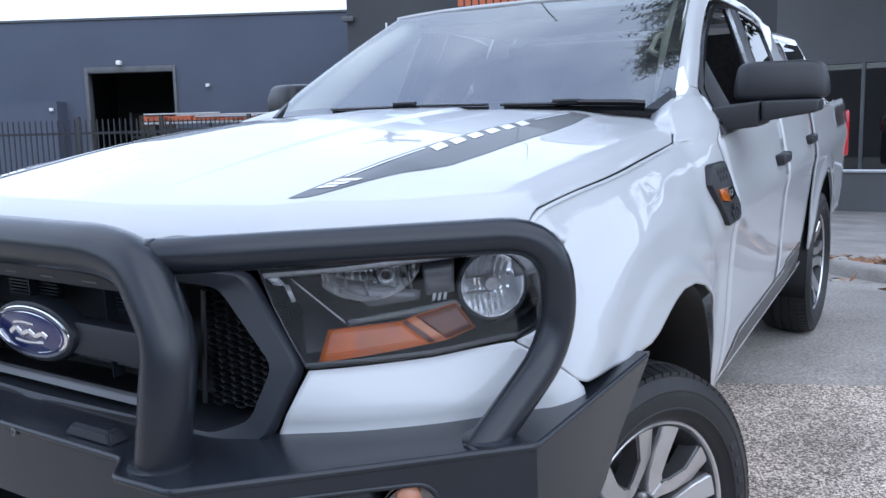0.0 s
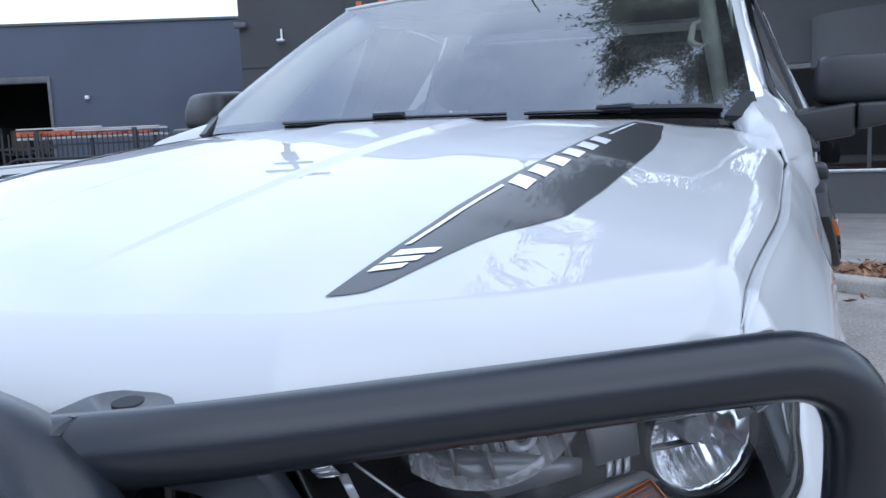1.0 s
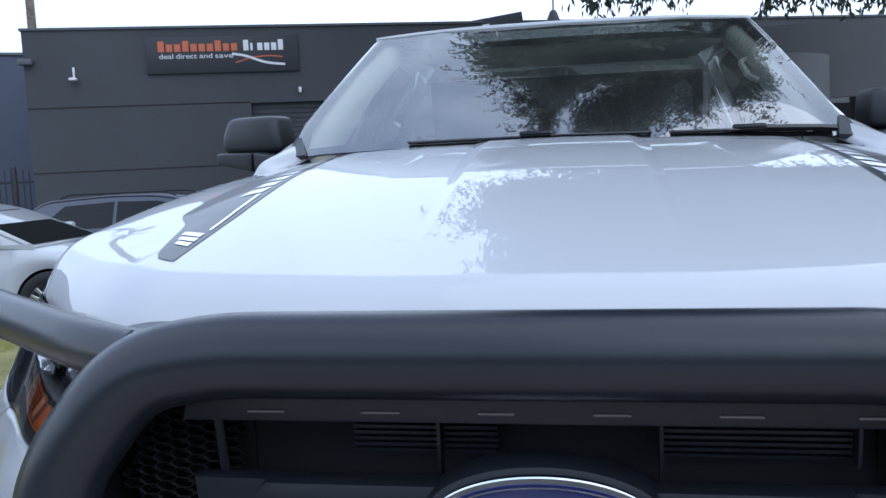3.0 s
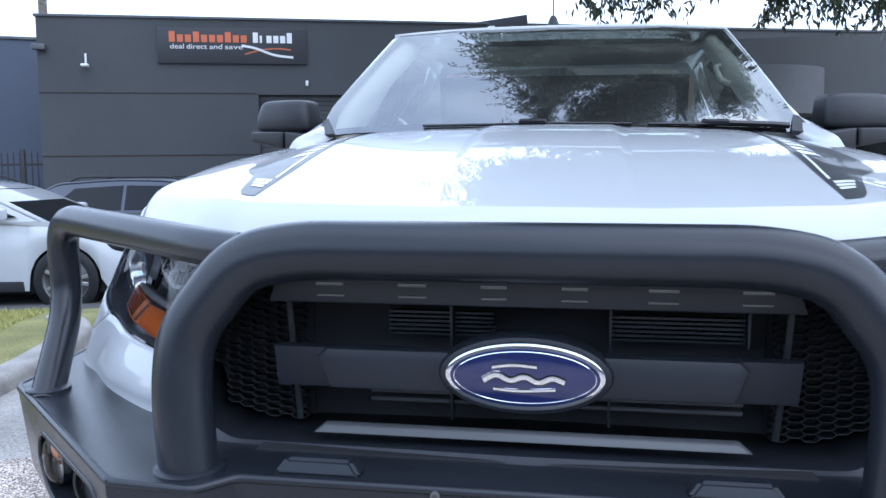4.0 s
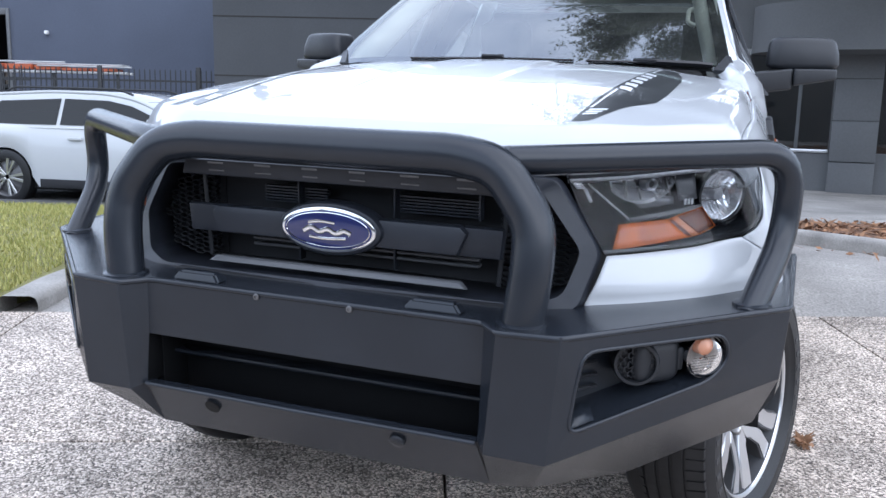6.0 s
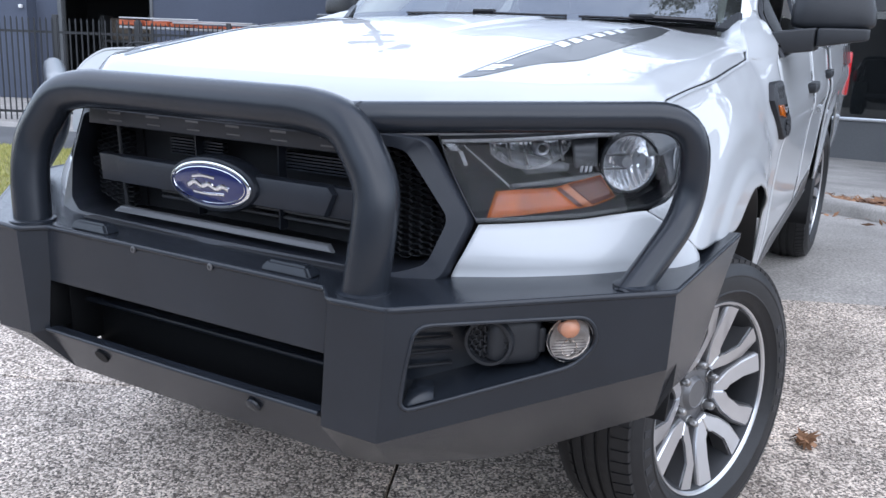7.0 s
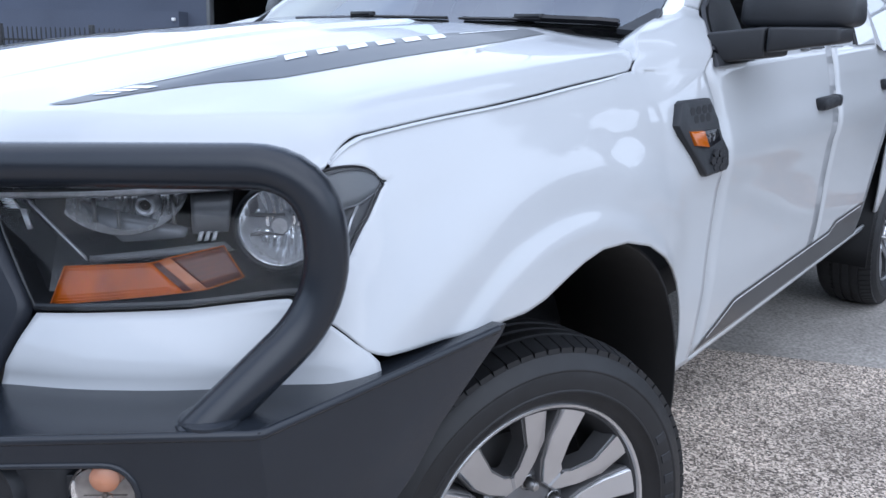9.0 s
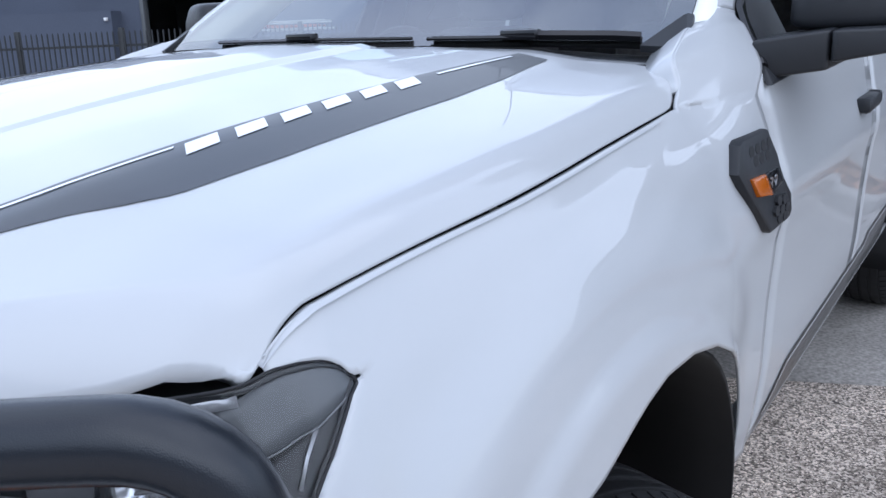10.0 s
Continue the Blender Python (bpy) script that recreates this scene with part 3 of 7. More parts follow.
SCRB = ([0, 0.44, 0.66, 0.765], [0.455, 0.51, 0.565, 0.605], [1.425, 1.42, 1.412, 1.402])
SCRT = ([0, 0.4, 0.63], [1.285, 1.30, 1.335], [1.815, 1.812, 1.806])
rows = []
for v in np.linspace(0, 1, 14):
    row = []
    for u in np.linspace(-1, 1, 29):
        xb, xt = 0.765 * u, 0.630 * u
        b = Vector((xb, ip(abs(xb), SCRB[0], SCRB[1]), ip(abs(xb), SCRB[0], SCRB[2])))
        t = Vector((xt, ip(abs(xt), SCRT[0], SCRT[1]), ip(abs(xt), SCRT[0], SCRT[2])))
        p = b.lerp(t, v)
        p += Vector((0, -0.4, 0.9)) * 0.018 * math.sin(math.pi * v) * (1 - 0.5 * u * u)
        row.append(p)
    rows.append(row)
windscreen = part("windscreen", grid(rows), SCREEN, truck, "curved windscreen reflecting tree foliage", 60)
windscreen.visible_shadow = False


def on_screen(u, v, lift=0.0):
    xb, xt = 0.765 * u, 0.630 * u
    b = Vector((xb, ip(abs(xb), SCRB[0], SCRB[1]), ip(abs(xb), SCRB[0], SCRB[2])))
    t = Vector((xt, ip(abs(xt), SCRT[0], SCRT[1]), ip(abs(xt), SCRT[0], SCRT[2])))
    return b.lerp(t, v) + Vector((0, -0.4, 0.9)) * (0.018 * math.sin(math.pi * v) * (1 - 0.5 * u * u) + lift)


bm = bmesh.new()
for u0, u1, v0, v1 in ((-1, 1, 0, 0.055), (-1, 1, 0.955, 1), (-1, -0.94, 0.05, 0.96), (0.94, 1, 0.05, 0.96)):
    grid([[on_screen(u, v, -0.004) for u in np.linspace(u0, u1, 25)] for v in np.linspace(v0, v1, 9)], bm)
part("windscreen_border", bm, GLOSSBLACK, windscreen, "black ceramic border", 60)

for side in (1, -1):
    # black trim in the lower corner of the screen
    pts = [(0.705, 0.568, 1.405), (0.779, 0.600, 1.398), (0.754, 0.700, 1.450), (0.737, 0.706, 1.454)]
    bm = bmesh.new()
    low, top = [bm.verts.new((side * x, y, z - 0.004)) for x, y, z in pts], [bm.verts.new((side * x, y - 0.004, z + 0.008)) for x, y, z in pts]
    bm.faces.new(low)
    bm.faces.new(top[::-1])
    for a in range(4):
        bm.faces.new((low[a], low[(a + 1) % 4], top[(a + 1) % 4], top[a]))
    part("corner_trim", bm, PLASTIC, truck, "dark grey screen corner trim", 30)

# cowl behind the hood
rows = [[(x, ip(abs(x), *REARY) - 0.03 + v * 0.16, 1.412 - soft_ip(max(0.0, 0.84 - abs(x)), HQ, 0.02) * 0.06) for x in np.linspace(-0.78, 0.78, 31)] for v in (0, 0.4, 0.7, 1)]
part("cowl", grid(rows), PLASTIC, truck, "black plastic cowl", 40, solid=0.01)

# ---- cabin ----
bm = box(-0.72, 0.72, 0.62, 1.0, 1.05, 1.33, 0.05, seg=3)
part("dashboard", bm, PLASTIC, truck, "dark dashboard")
for x in (-0.38, 0.38):
    seat = part("front_seat", box(x - 0.25, x + 0.25, 1.62, 1.78, 0.75, 1.40, 0.06, seg=3), SEAT, truck, "grey cloth seat")
    part("headrest", box(x - 0.13, x + 0.13, 1.66, 1.77, 1.42, 1.62, 0.05, seg=3), SEAT, seat)
ring = [(-0.38 + 0.185 * math.cos(a), 1.14 + 0.07 * math.sin(a), 1.25 + 0.17 * math.sin(a)) for a in (2 * math.pi * k / 28 for k in range(29))]
part("steering_wheel", tube(ring, 0.014, 8, cap=False), PLASTIC, truck, "black steering wheel")
for x, y, z in ((0.603, 1.066, 1.618), (-0.664, 1.082, 1.595)):
    o = rounded([(x, y - 0.05, z - 0.045), (x - 0.03 * (1 if x > 0 else -1), y - 0.045, z - 0.03), (x - 0.035 * (1 if x > 0 else -1), y + 0.05, z + 0.02), (x, y + 0.06, z + 0.03)], 0.015, 4)
    part("grab_handle", tube(o, 0.009, 8), TRIM, truck, "pale grey grab handle")
part("rear_bulkhead", box(-0.66, 0.66, 2.32, 2.36, 0.6, 1.69, 0.01), SEAT, truck)
part("floor_pan", box(-0.55, 0.55, -0.35, 4.3, 0.50, 0.62, 0.02), DARK, truck, "black underbody")
part("engine_bay", box(-0.46, 0.46, -0.68, 0.44, 0.62, 1.18, 0.02), DARK, truck)

# ---- canopy over the tub ----
SEC = ([1.32, 1.36, 1.54, 1.62, 1.68, 1.715], [0.90, 0.85, 0.772, 0.738, 0.700, 0.62])
sec = [*[(x, z) for z, x in zip(*SEC)], (0.4, 1.73), (0, 1.738)]
sec = [*sec, *[(-x, z) for x, z in sec[-2::-1]]]
rows = [[(x, y + (0.05 * (z - 1.33) if y < 3 else -0.7 * (z - 1.33) * (y - 3) / 0.55), z) for x, z in sec] for y in (2.45, 2.49, 2.9, 3.1, 3.3, 3.50, 3.55)]
bm = grid(rows)
bmesh.ops.holes_fill(bm, edges=[e for e in bm.edges if e.is_boundary], sides=0)
canopy = part("tub_canopy", bm, WHITE, truck, "white fibreglass tub canopy with dark side window")
for side in (1, -1):
    bm = grid([[(side * (ip(z, *SEC) + 0.007), 2.54 + (3.38 - 0.6 * (z - 1.4) - 2.54) * k, z) for k in np.linspace(0, 1, 7)] for z in (1.40, 1.48, 1.54, 1.60, 1.645)])
    part("canopy_window", bm, SIDEGLASS, canopy, "dark tinted canopy window", 30, solid=0.006)

# ---- wheels ----
WR = 0.398


def wheel(name, m, label):
    hub = empty(name, m, label, "")
    hub.parent = truck
    del hub["label"]
    hub["label"] = label
    # x points outward; the wheel's middle plane is x = 0
    prof = [(-0.125, 0.275), (-0.132, 0.30), (-0.136, 0.34), (-0.128, 0.372), (-0.108, 0.391), (-0.08, WR), (0.08, WR), (0.108, 0.391), (0.128, 0.372),
            (0.1355, 0.352), (0.137, 0.350), (0.137, 0.347), (0.1355, 0.345), (0.137, 0.335), (0.135, 0.309), (0.1368, 0.307), (0.1368, 0.304), (0.133, 0.302), (0.124, 0.285), (0.112, 0.270), (0.09, 0.262)]
    tyre = part("tyre", lathe(prof, 72), RUBBER, hub, "black road tyre with raised lettering", 40)
    # four grooves between five ribs, the outer ribs cut into blocks
    bm = bmesh.new()
    for x, w in ((-0.046, 0.034), (0.0, 0.034), (0.046, 0.034)):
        join(bm, lathe([(x - w / 2, WR - 0.008), (x - w / 2 + 0.001, WR + 0.005), (x - w / 2 + 0.004, WR + 0.006), (x + w / 2 - 0.004, WR + 0.006), (x + w / 2 - 0.001, WR + 0.005), (x + w / 2, WR - 0.008)], 72))
    for x, w in ((-0.096, 0.050), (0.096, 0.050)):
        for k in range(76):
            o = box(x - w / 2, x + w / 2, -0.0135, 0.0135, WR - 0.03, WR + 0.004)
            for v in o.verts:
                if abs(v.co.x) > 0.1:
                    v.co.z -= 0.013
            join(bm, o, Matrix.Rotation(2 * math.pi * k / 76, 4, "X"))
    tagged(part("tread", bm, RUBBER, tyre, "", 0), kind="stuff")
    # bars in place of the maker's name
    for k in range(12):
        a = radians(-130 + (k % 6) * 9 + (180 if k > 5 else 0))
        o = box(0.134, 0.1376, -0.010, 0.010, 0.317, 0.343, 0.001, seg=1)
        o.transform(Matrix.Rotation(a, 4, "X"))
        part("sidewall_mark", o, PLASTIC, tyre)
    prof = [(-0.11, 0.262), (-0.10, 0.25), (0.02, 0.240), (0.075, 0.246), (0.105, 0.258), (0.112, 0.272), (0.104, 0.276), (0.09, 0.266)]
    rim = part("rim", lathe(prof, 72), BARREL, hub, "machined alloy wheel with six pairs of spokes", 40)
    bm = lathe([(0.096, 0.258), (0.1120, 0.2655), (0.1145, 0.271), (0.109, 0.2755), (0.100, 0.272)], 72)
    part("rim_lip", bm, ALLOY, rim, "bright machined lip")
    part("brake_disc", lathe([(-0.02, 0.06), (-0.02, 0.165), (-0.04, 0.165), (-0.04, 0.06)], 40), GUNMETAL, hub)
    part("barrel_back", lathe([(-0.06, 0.02), (-0.06, 0.245)], 40), DARK, hub)
    for k in range(6):
        for s in (1, -1):
            poly = [(0.086, 0), (0.086, 0.022), (0.128, 0.060), (0.168, 0.090), (0.252, 0.117), (0.259, 0.054), (0.182, 0.049), (0.140, 0.019), (0.128, 0.008), (0.124, 0)]
            def place(u, v, w, s=s):
                dish = 0.060 + 0.044 * smooth01((u - 0.06) / 0.17)
                return Vector((dish + w - 0.03, s * v, u))
            o = prism(poly, place, 0.030, 0.004, 1)
            if s < 0:
                bmesh.ops.reverse_faces(o, faces=o.faces)
            o.transform(Matrix.Rotation(2 * math.pi * k / 6, 4, "X"))
            part("spoke", o, ALLOY, rim)
            deep = [(0.083, 0), (0.083, 0.025), (0.125, 0.064), (0.166, 0.094), (0.250, 0.122), (0.257, 0.049), (0.184, 0.044), (0.143, 0.016), (0.132, 0.006), (0.129, 0)]
            o = prism(deep, lambda u, v, w, s=s: place(u, v, w - 0.026), 0.050, 0.003, 1)
            if s < 0:
                bmesh.ops.reverse_faces(o, faces=o.faces)
            o.transform(Matrix.Rotation(2 * math.pi * k / 6, 4, "X"))
            part("spoke_flank", o, GUNMETAL, rim)
    bm = lathe([(0.01, 0.118), (0.040, 0.114), (0.048, 0.104), (0.052, 0.050), (0.056, 0.046), (0.063, 0.0425), (0.0655, 0.040), (0.0655, 0.038), (0.0635, 0.0365), (0.0645, 0.0005)], 40)
    part("centre_cap", bm, GUNMETAL, hub, "grey hub and centre cap")
    for k in range(6):
        a = 2 * math.pi * (k + 0.5) / 6
        o = lathe([(0.050, 0.0190), (0.0655, 0.0180), (0.0665, 0.0165), (0.060, 0.0150), (0.060, 0.0118), (0.086, 0.0112), (0.092, 0.007), (0.093, 0.0005)], 12)
        o.transform(Matrix.Translation((-0.012, 0.083 * math.sin(a), 0.083 * math.cos(a))))
        part("wheel_nut", o, NUTSTEEL, hub)
    return hub


STEER = -18.8
wheel("front_wheel", pose(0.832, 0.001, 0.447, 0, -3, STEER) @ Matrix.Rotation(radians(20), 4, "X") @ Matrix.Scale(0.985, 4), "alloy front wheel steered to one side")
wheel("rear_wheel", pose(0.672, 3.27, 0.05 + WR, 0, 0, 0), "alloy rear wheel")
wheel("front_wheel", pose(-0.832, 0.001, 0.447, 0, -3, STEER + 180) @ Matrix.Scale(0.985, 4), "alloy front wheel steered to one side")
wheel("rear_wheel", pose(-0.672, 3.27, 0.05 + WR, 0, 0, 180), "alloy rear wheel")

# ---- bull bar ----
def add_bevel(ob, width, seg=2, angle=25):
    mod = ob.modifiers.new("edges", "BEVEL")
    mod.width, mod.segments, mod.limit_method, mod.angle_limit = width, seg, "ANGLE", radians(angle)
    return ob


WA, WB = Vector((0.580, -1.081, 0)), Vector((0.976, -0.717, 0))
WD_ = (WB - WA).normalized()
WN = Vector((WD_.y, -WD_.x, 0))


def on_wing(s, z, w=0.0):
    return WA + WD_ * s + WN * w + Vector((0, 0, z))


fog_loop = rounded([(0.035, 0.84, 0), (0.050, 0.914, 0), (0.372, 0.914, 0), (0.394, 0.866, 0), (0.352, 0.820, 0), (0.022, 0.752, 0), (0.035, 0.84, 0)], 0.03, 4)[:-1]
fog_loop = [(p.x, p.y) for p in fog_loop]


def shell():
    bm = bmesh.new()
    V = lambda *p: bm.verts.new(p)
    # deck
    front = [(0, -1.03), (0.415, -1.03), (0.455, -1.08), (0.580, -1.081), (0.976, -0.717), (0.994, -0.245)]
    back = [(0, -0.90), (0.415, -0.895), (0.50, -0.88), (0.60, -0.83), (0.925, -0.54), (0.962, -0.25)]
    zt = [0.943, 0.943, 0.943, 0.948, 0.955, 0.968]
    f = [V(x, y, z) for (x, y), z in zip(front, zt)]
    b = [V(x, y, z - 0.002) for (x, y), z in zip(back, zt)]
    for i in range(5):
        bm.faces.new((f[i], f[i + 1], b[i + 1], b[i]))
    # centre panel, step, hoop box
    p0, p1 = V(0, -1.035, 0.812), V(0.415, -1.035, 0.812)
    bm.faces.new((f[1], f[0], p0, p1))
    q0, q1 = V(0, -1.0, 0.806), V(0.415, -1.0, 0.806)
    bm.faces.new((p1, p0, q0, q1))
    h0, h1 = V(0.437, -1.083, 0.690), V(0.560, -1.081, 0.688)
    l0 = V(0.415, -1.050, 0.700)
    bm.faces.new((f[2], f[1], p1, l0, h0))
    bm.faces.new((f[3], f[2], h0, h1))
    # chin under the box, and the lower bar
    c0, c1 = V(0.425, -0.985, 0.575), V(0.501, -0.945, 0.562)
    bm.faces.new((h1, h0, c0, c1))
    m0, m1 = V(0, -1.062, 0.700), V(0.415, -1.062, 0.702)
    n0 = V(0, -1.005, 0.588)
    bm.faces.new((m1, m0, n0, c0))
    bm.faces.new((h0, l0, m1, c0))
    r0, r1 = V(0, -1.03, 0.698), V(0.415, -1.03, 0.70)
    bm.faces.new((m0, m1, r1, r0))
    u0, u1 = V(0, -0.90, 0.575), V(0.425, -0.90, 0.565)
    bm.faces.new((c0, n0, u0, u1))
    # wing: the lower facet, the side, the tail
    fold = V(0.968, -0.700, 0.790)
    step, low = V(0.972, -0.642, 0.784), V(0.965, -0.625, 0.722)
    mid, bot = V(0.674, -0.765, 0.547), V(0.926, -0.600, 0.642)
    bm.faces.new((h1, c1, mid))
    bm.faces.new((h1, mid, fold))
    bm.faces.new((fold, mid, bot))
    bm.faces.new((fold, bot, step))
    bm.faces.new((step, bot, low))
    rear = [V(0.976, -0.575, 0.730), V(0.980, -0.50, 0.750), V(0.983, -0.452, 0.785), V(0.987, -0.395, 0.848), V(0.993, -0.255, 0.952)]
    bm.faces.new((f[4], fold, step, low, *rear, f[5]))
    # wing face with the lamp opening
    lip = [V(*on_wing(s, z)) for s, z in fog_loop]
    outer = [f[3], f[4], fold, h1]
    es = []
    for ring in (outer, lip):
        for i in range(len(ring)):
            e = bm.edges.get((ring[i], ring[(i + 1) % len(ring)])) or bm.edges.new((ring[i], ring[(i + 1) % len(ring)]))
            es.append(e)
    bmesh.ops.triangle_fill(bm, edges=es, use_beauty=True, use_dissolve=False)
    rim = [V(*on_wing(s, z, -0.012)) for s, z in fog_loop]
    n = len(lip)
    for i in range(n):
        bm.faces.new((lip[i], lip[(i + 1) % n], rim[(i + 1) % n], rim[i]))
    other = mirrored(bm)
    join(bm, other)
    bmesh.ops.remove_doubles(bm, verts=bm.verts, dist=1e-4)
    bmesh.ops.recalc_face_normals(bm, faces=bm.faces)
    return bm


bull_bar = link("bull_bar", shell(), POWDER, truck, "black powder-coated steel bull bar", 14, solid=0.005)
add_bevel(bull_bar, 0.010, 4, 22)

HOOP = [(0.487, -1.015, 0.935), (0.500, -1.003, 1.05), (0.498, -0.985, 1.135), (0.42, -0.965, 1.238), (0.33, -0.960, 1.256)]
hoop_path = rounded([*HOOP, *[(-x, y, z) for x, y, z in HOOP[::-1]]], 0.085, 7)
part("hoop", tube(hoop_path, 0.0425, 28), POWDER, bull_bar, "black main hoop of thick tube", 60)
for side in (1, -1):
    path = [(0.395, -0.952, 1.246), (0.50, -0.905, 1.250), (0.950, -0.590, 1.258), (0.953, -0.572, 1.080), (0.893, -0.757, 0.932)]
    bm = tube([(side * x, y, z) for x, y, z in rounded(path, 0.10, 8)], 0.0295, 22)
    part("side_tube", bm, POWDER, bull_bar, "black headlight guard tube", 60)
    for (x, y, z), r in (((0.487, -1.015, 0.945), 0.052), ((0.900, -0.733, 0.957), 0.040)):
        bm = lathe([(-0.006, r), (0.002, r - 0.001), (0.005, r - 0.008), (0.006, r - 0.02)], 32, "z")
        bm.transform(Matrix.Translation((side * x, y, z)))
        part("weld_ring", bm, POWDER, bull_bar)
    # weld where the guard meets the hoop
    ring = [(0.425 + 0.004 * math.cos(a), -0.943 + 0.037 * math.sin(a), 1.236 + 0.037 * math.cos(a)) for a in (2 * math.pi * k / 20 for k in range(21))]
    part("weld_ring", tube([(side * x, y, z) for x, y, z in ring], 0.005, 6, cap=False), POWDER, bull_bar)
    bm = box(-0.065, 0.065, -0.022, 0.022, 0, 0.022, 0.0)
    for v in bm.verts:
        if v.co.z > 0.01:
            v.co.x *= 0.72
            v.co.y *= 0.6
    bmesh.ops.bevel(bm, geom=bm.edges[:], offset=0.005, segments=2, affect="EDGES")
    bm.transform(Matrix.Translation((side * 0.298, -0.992, 0.941)))
    part("raised_tab", bm, POWDER, bull_bar, "raised black lug")
    o = lathe([(0, 0.0075), (-0.003, 0.0072), (-0.004, 0.004), (-0.001, 0.0035), (-0.001, 0.0004)], 16, "y")
    o.transform(Matrix.Translation((side * 0.124, -1.033, 0.933)))
    part("bolt", o, GUNMETAL, bull_bar)
    # near side a plug, far side a black disc for a hole's shade
    for x, z, r, m in ((side * 0.240, 0.666, 0.018, GRILLEMATT if side < 0 else POWDER),):
        o = lathe([(0, r), (-0.004, r - 0.001), (-0.006, r - 0.004), (-0.006, 0.0005)] if side > 0 else [(0.002, r), (-0.0025, r), (-0.0030, 0.0005)], 24, "y")
        o.transform(Matrix.Translation((x, -1.0475, z)) @ Matrix.Rotation(radians(27), 4, "X"))
        part("plug" if side > 0 else "hole", o, m, bull_bar)
    # lamp recess
    loop = [on_wing(s, z, -0.008) for s, z in fog_loop]
    mid = [on_wing(0.21 + (s - 0.21) * 0.97, 0.83 + (z - 0.83) * 0.95, -0.05) for s, z in fog_loop]
    back = [on_wing(0.23 + (s - 0.23) * 0.88, 0.84 + (z - 0.84) * 0.85, -0.10) for s, z in fog_loop]
    bm = grid([loop, mid, back], closed=True)
    bm.faces.new([v for v in bm.verts][-len(back):])
    bezel = part("lamp_recess", bm if side > 0 else mirrored(bm), POWDER, bull_bar, "black lamp recess", 50)
    lip = [on_wing(u, v, -0.001) for u, v in [*fog_loop, fog_loop[0]]]
    part("recess_lip", (lambda b: b if side > 0 else mirrored(b))(tube(lip, 0.0045, 8, cap=False)), POWDER, bezel, "", 60)
    for k in range(4):
        o = prism([(0.05, 0), (0.14, 0), (0.14, 0.005), (0.05, 0.005)], lambda u, v, w, k=k: on_wing(u, 0.80 + 0.026 * k + v, -0.095 + 0.1 * (0.14 - u) + w), 0.008, 0.002, 1)
        bmesh.ops.recalc_face_normals(o, faces=o.faces)
        part("recess_rib", o if side > 0 else mirrored(o), PLASTIC, bezel)
    turn = Matrix((WD_, WN, Vector((0, 0, 1)))).transposed().to_4x4()
    o = lathe([(-0.09, 0.050), (-0.035, 0.050), (-0.027, 0.047), (-0.027, 0.041), (-0.05, 0.040), (-0.055, 0.0005)], 36, "y")
    for row, zz in enumerate((-0.031, -0.0205, -0.010, 0.0005, 0.011, 0.0215, 0.032)):
        # each row of hexagons shares a zigzag bar with the next
        half = math.sqrt(max(0.0, 0.041 ** 2 - zz ** 2))
        zig = [(-half + 2 * half * k / 12, -0.036, zz + (0.0028 if (k + row) % 2 else -0.0028)) for k in range(13)]
        join(o, tube(zig, 0.0017, 5))
        for k in range(-2, 3):
            xx = k * 0.0165 + (0.00825 if row % 2 else 0)
            if abs(xx) < half - 0.004 and zz < 0.03:
                join(o, box(xx - 0.0014, xx + 0.0014, -0.042, -0.034, zz, zz + 0.0105))
    o.transform(Matrix.Translation(on_wing(0.180, 0.861, -0.008)) @ turn @ Matrix.Rotation(radians(26), 4, "Z") @ Matrix.Diagonal((0.93, 1, 0.93, 1)))
    part("fog_vent", o if side > 0 else mirrored(o), PLASTIC, bezel, "round black honeycomb fog lamp blank")
    o = blob(0.245, -0.062, 0.004, 0.055, 0.035, 0.046, 0.5)
    join(o, box(0.288, 0.302, -0.07, -0.030, -0.018, 0.030, 0.004))
    o.transform(Matrix.Translation(on_wing(0, 0.855, 0)) @ turn)
    part("lamp_bracket", o if side > 0 else mirrored(o), PLASTIC, bezel)
    o = lathe([(-0.06, 0.040), (-0.016, 0.041), (-0.010, 0.044)], 32, "y")
    at = Matrix.Translation(on_wing(0.342, 0.866, -0.006)) @ turn @ Matrix.Diagonal((1.02, 0.95, 1.02, 1))
    o.transform(at)
    lamp = part("indicator_lamp", o if side > 0 else mirrored(o), REFLECT, bull_bar, "round clear lamp with amber upper half")
    o = lathe([(-0.012, 0.043), (-0.002, 0.041), (0.006, 0.032), (0.010, 0.018), (0.011, 0.0005)], 32, "y")
    o.transform(at)
    part("lens", o if side > 0 else mirrored(o), TINTLENS, lamp)
    o = lathe([(-0.012, 0.0135), (-0.012, 0.015), (-0.006, 0.0155), (-0.006, 0.0145)], 24, "y")
    o.transform(at @ Matrix.Translation((0, -0.004, -0.017)))
    part("lamp_ring", o if side > 0 else mirrored(o), REFLECT, lamp)
    for k in range(6):
        o = box(-0.036 + 0.004 * abs(k - 2.5), 0.036 - 0.004 * abs(k - 2.5), -0.010, -0.008, -0.0015 - 0.0055 * k, -0.0005 - 0.0055 * k)
        o.transform(at)
        part("lamp_rib", o if side > 0 else mirrored(o), LAMPMID, lamp)
    o = lathe([(-0.010, 0.004), (-0.005, 0.0035), (-0.004, 0.0005)], 12, "y")
    o.transform(at)
    part("screw", o if side > 0 else mirrored(o), GUNMETAL, lamp)
    o = lathe([(-0.03, 0.020), (-0.010, 0.018), (-0.004, 0.011), (-0.002, 0.0005)], 20, "y")
    o.transform(at @ Matrix.Translation((0, 0, 0.020)))
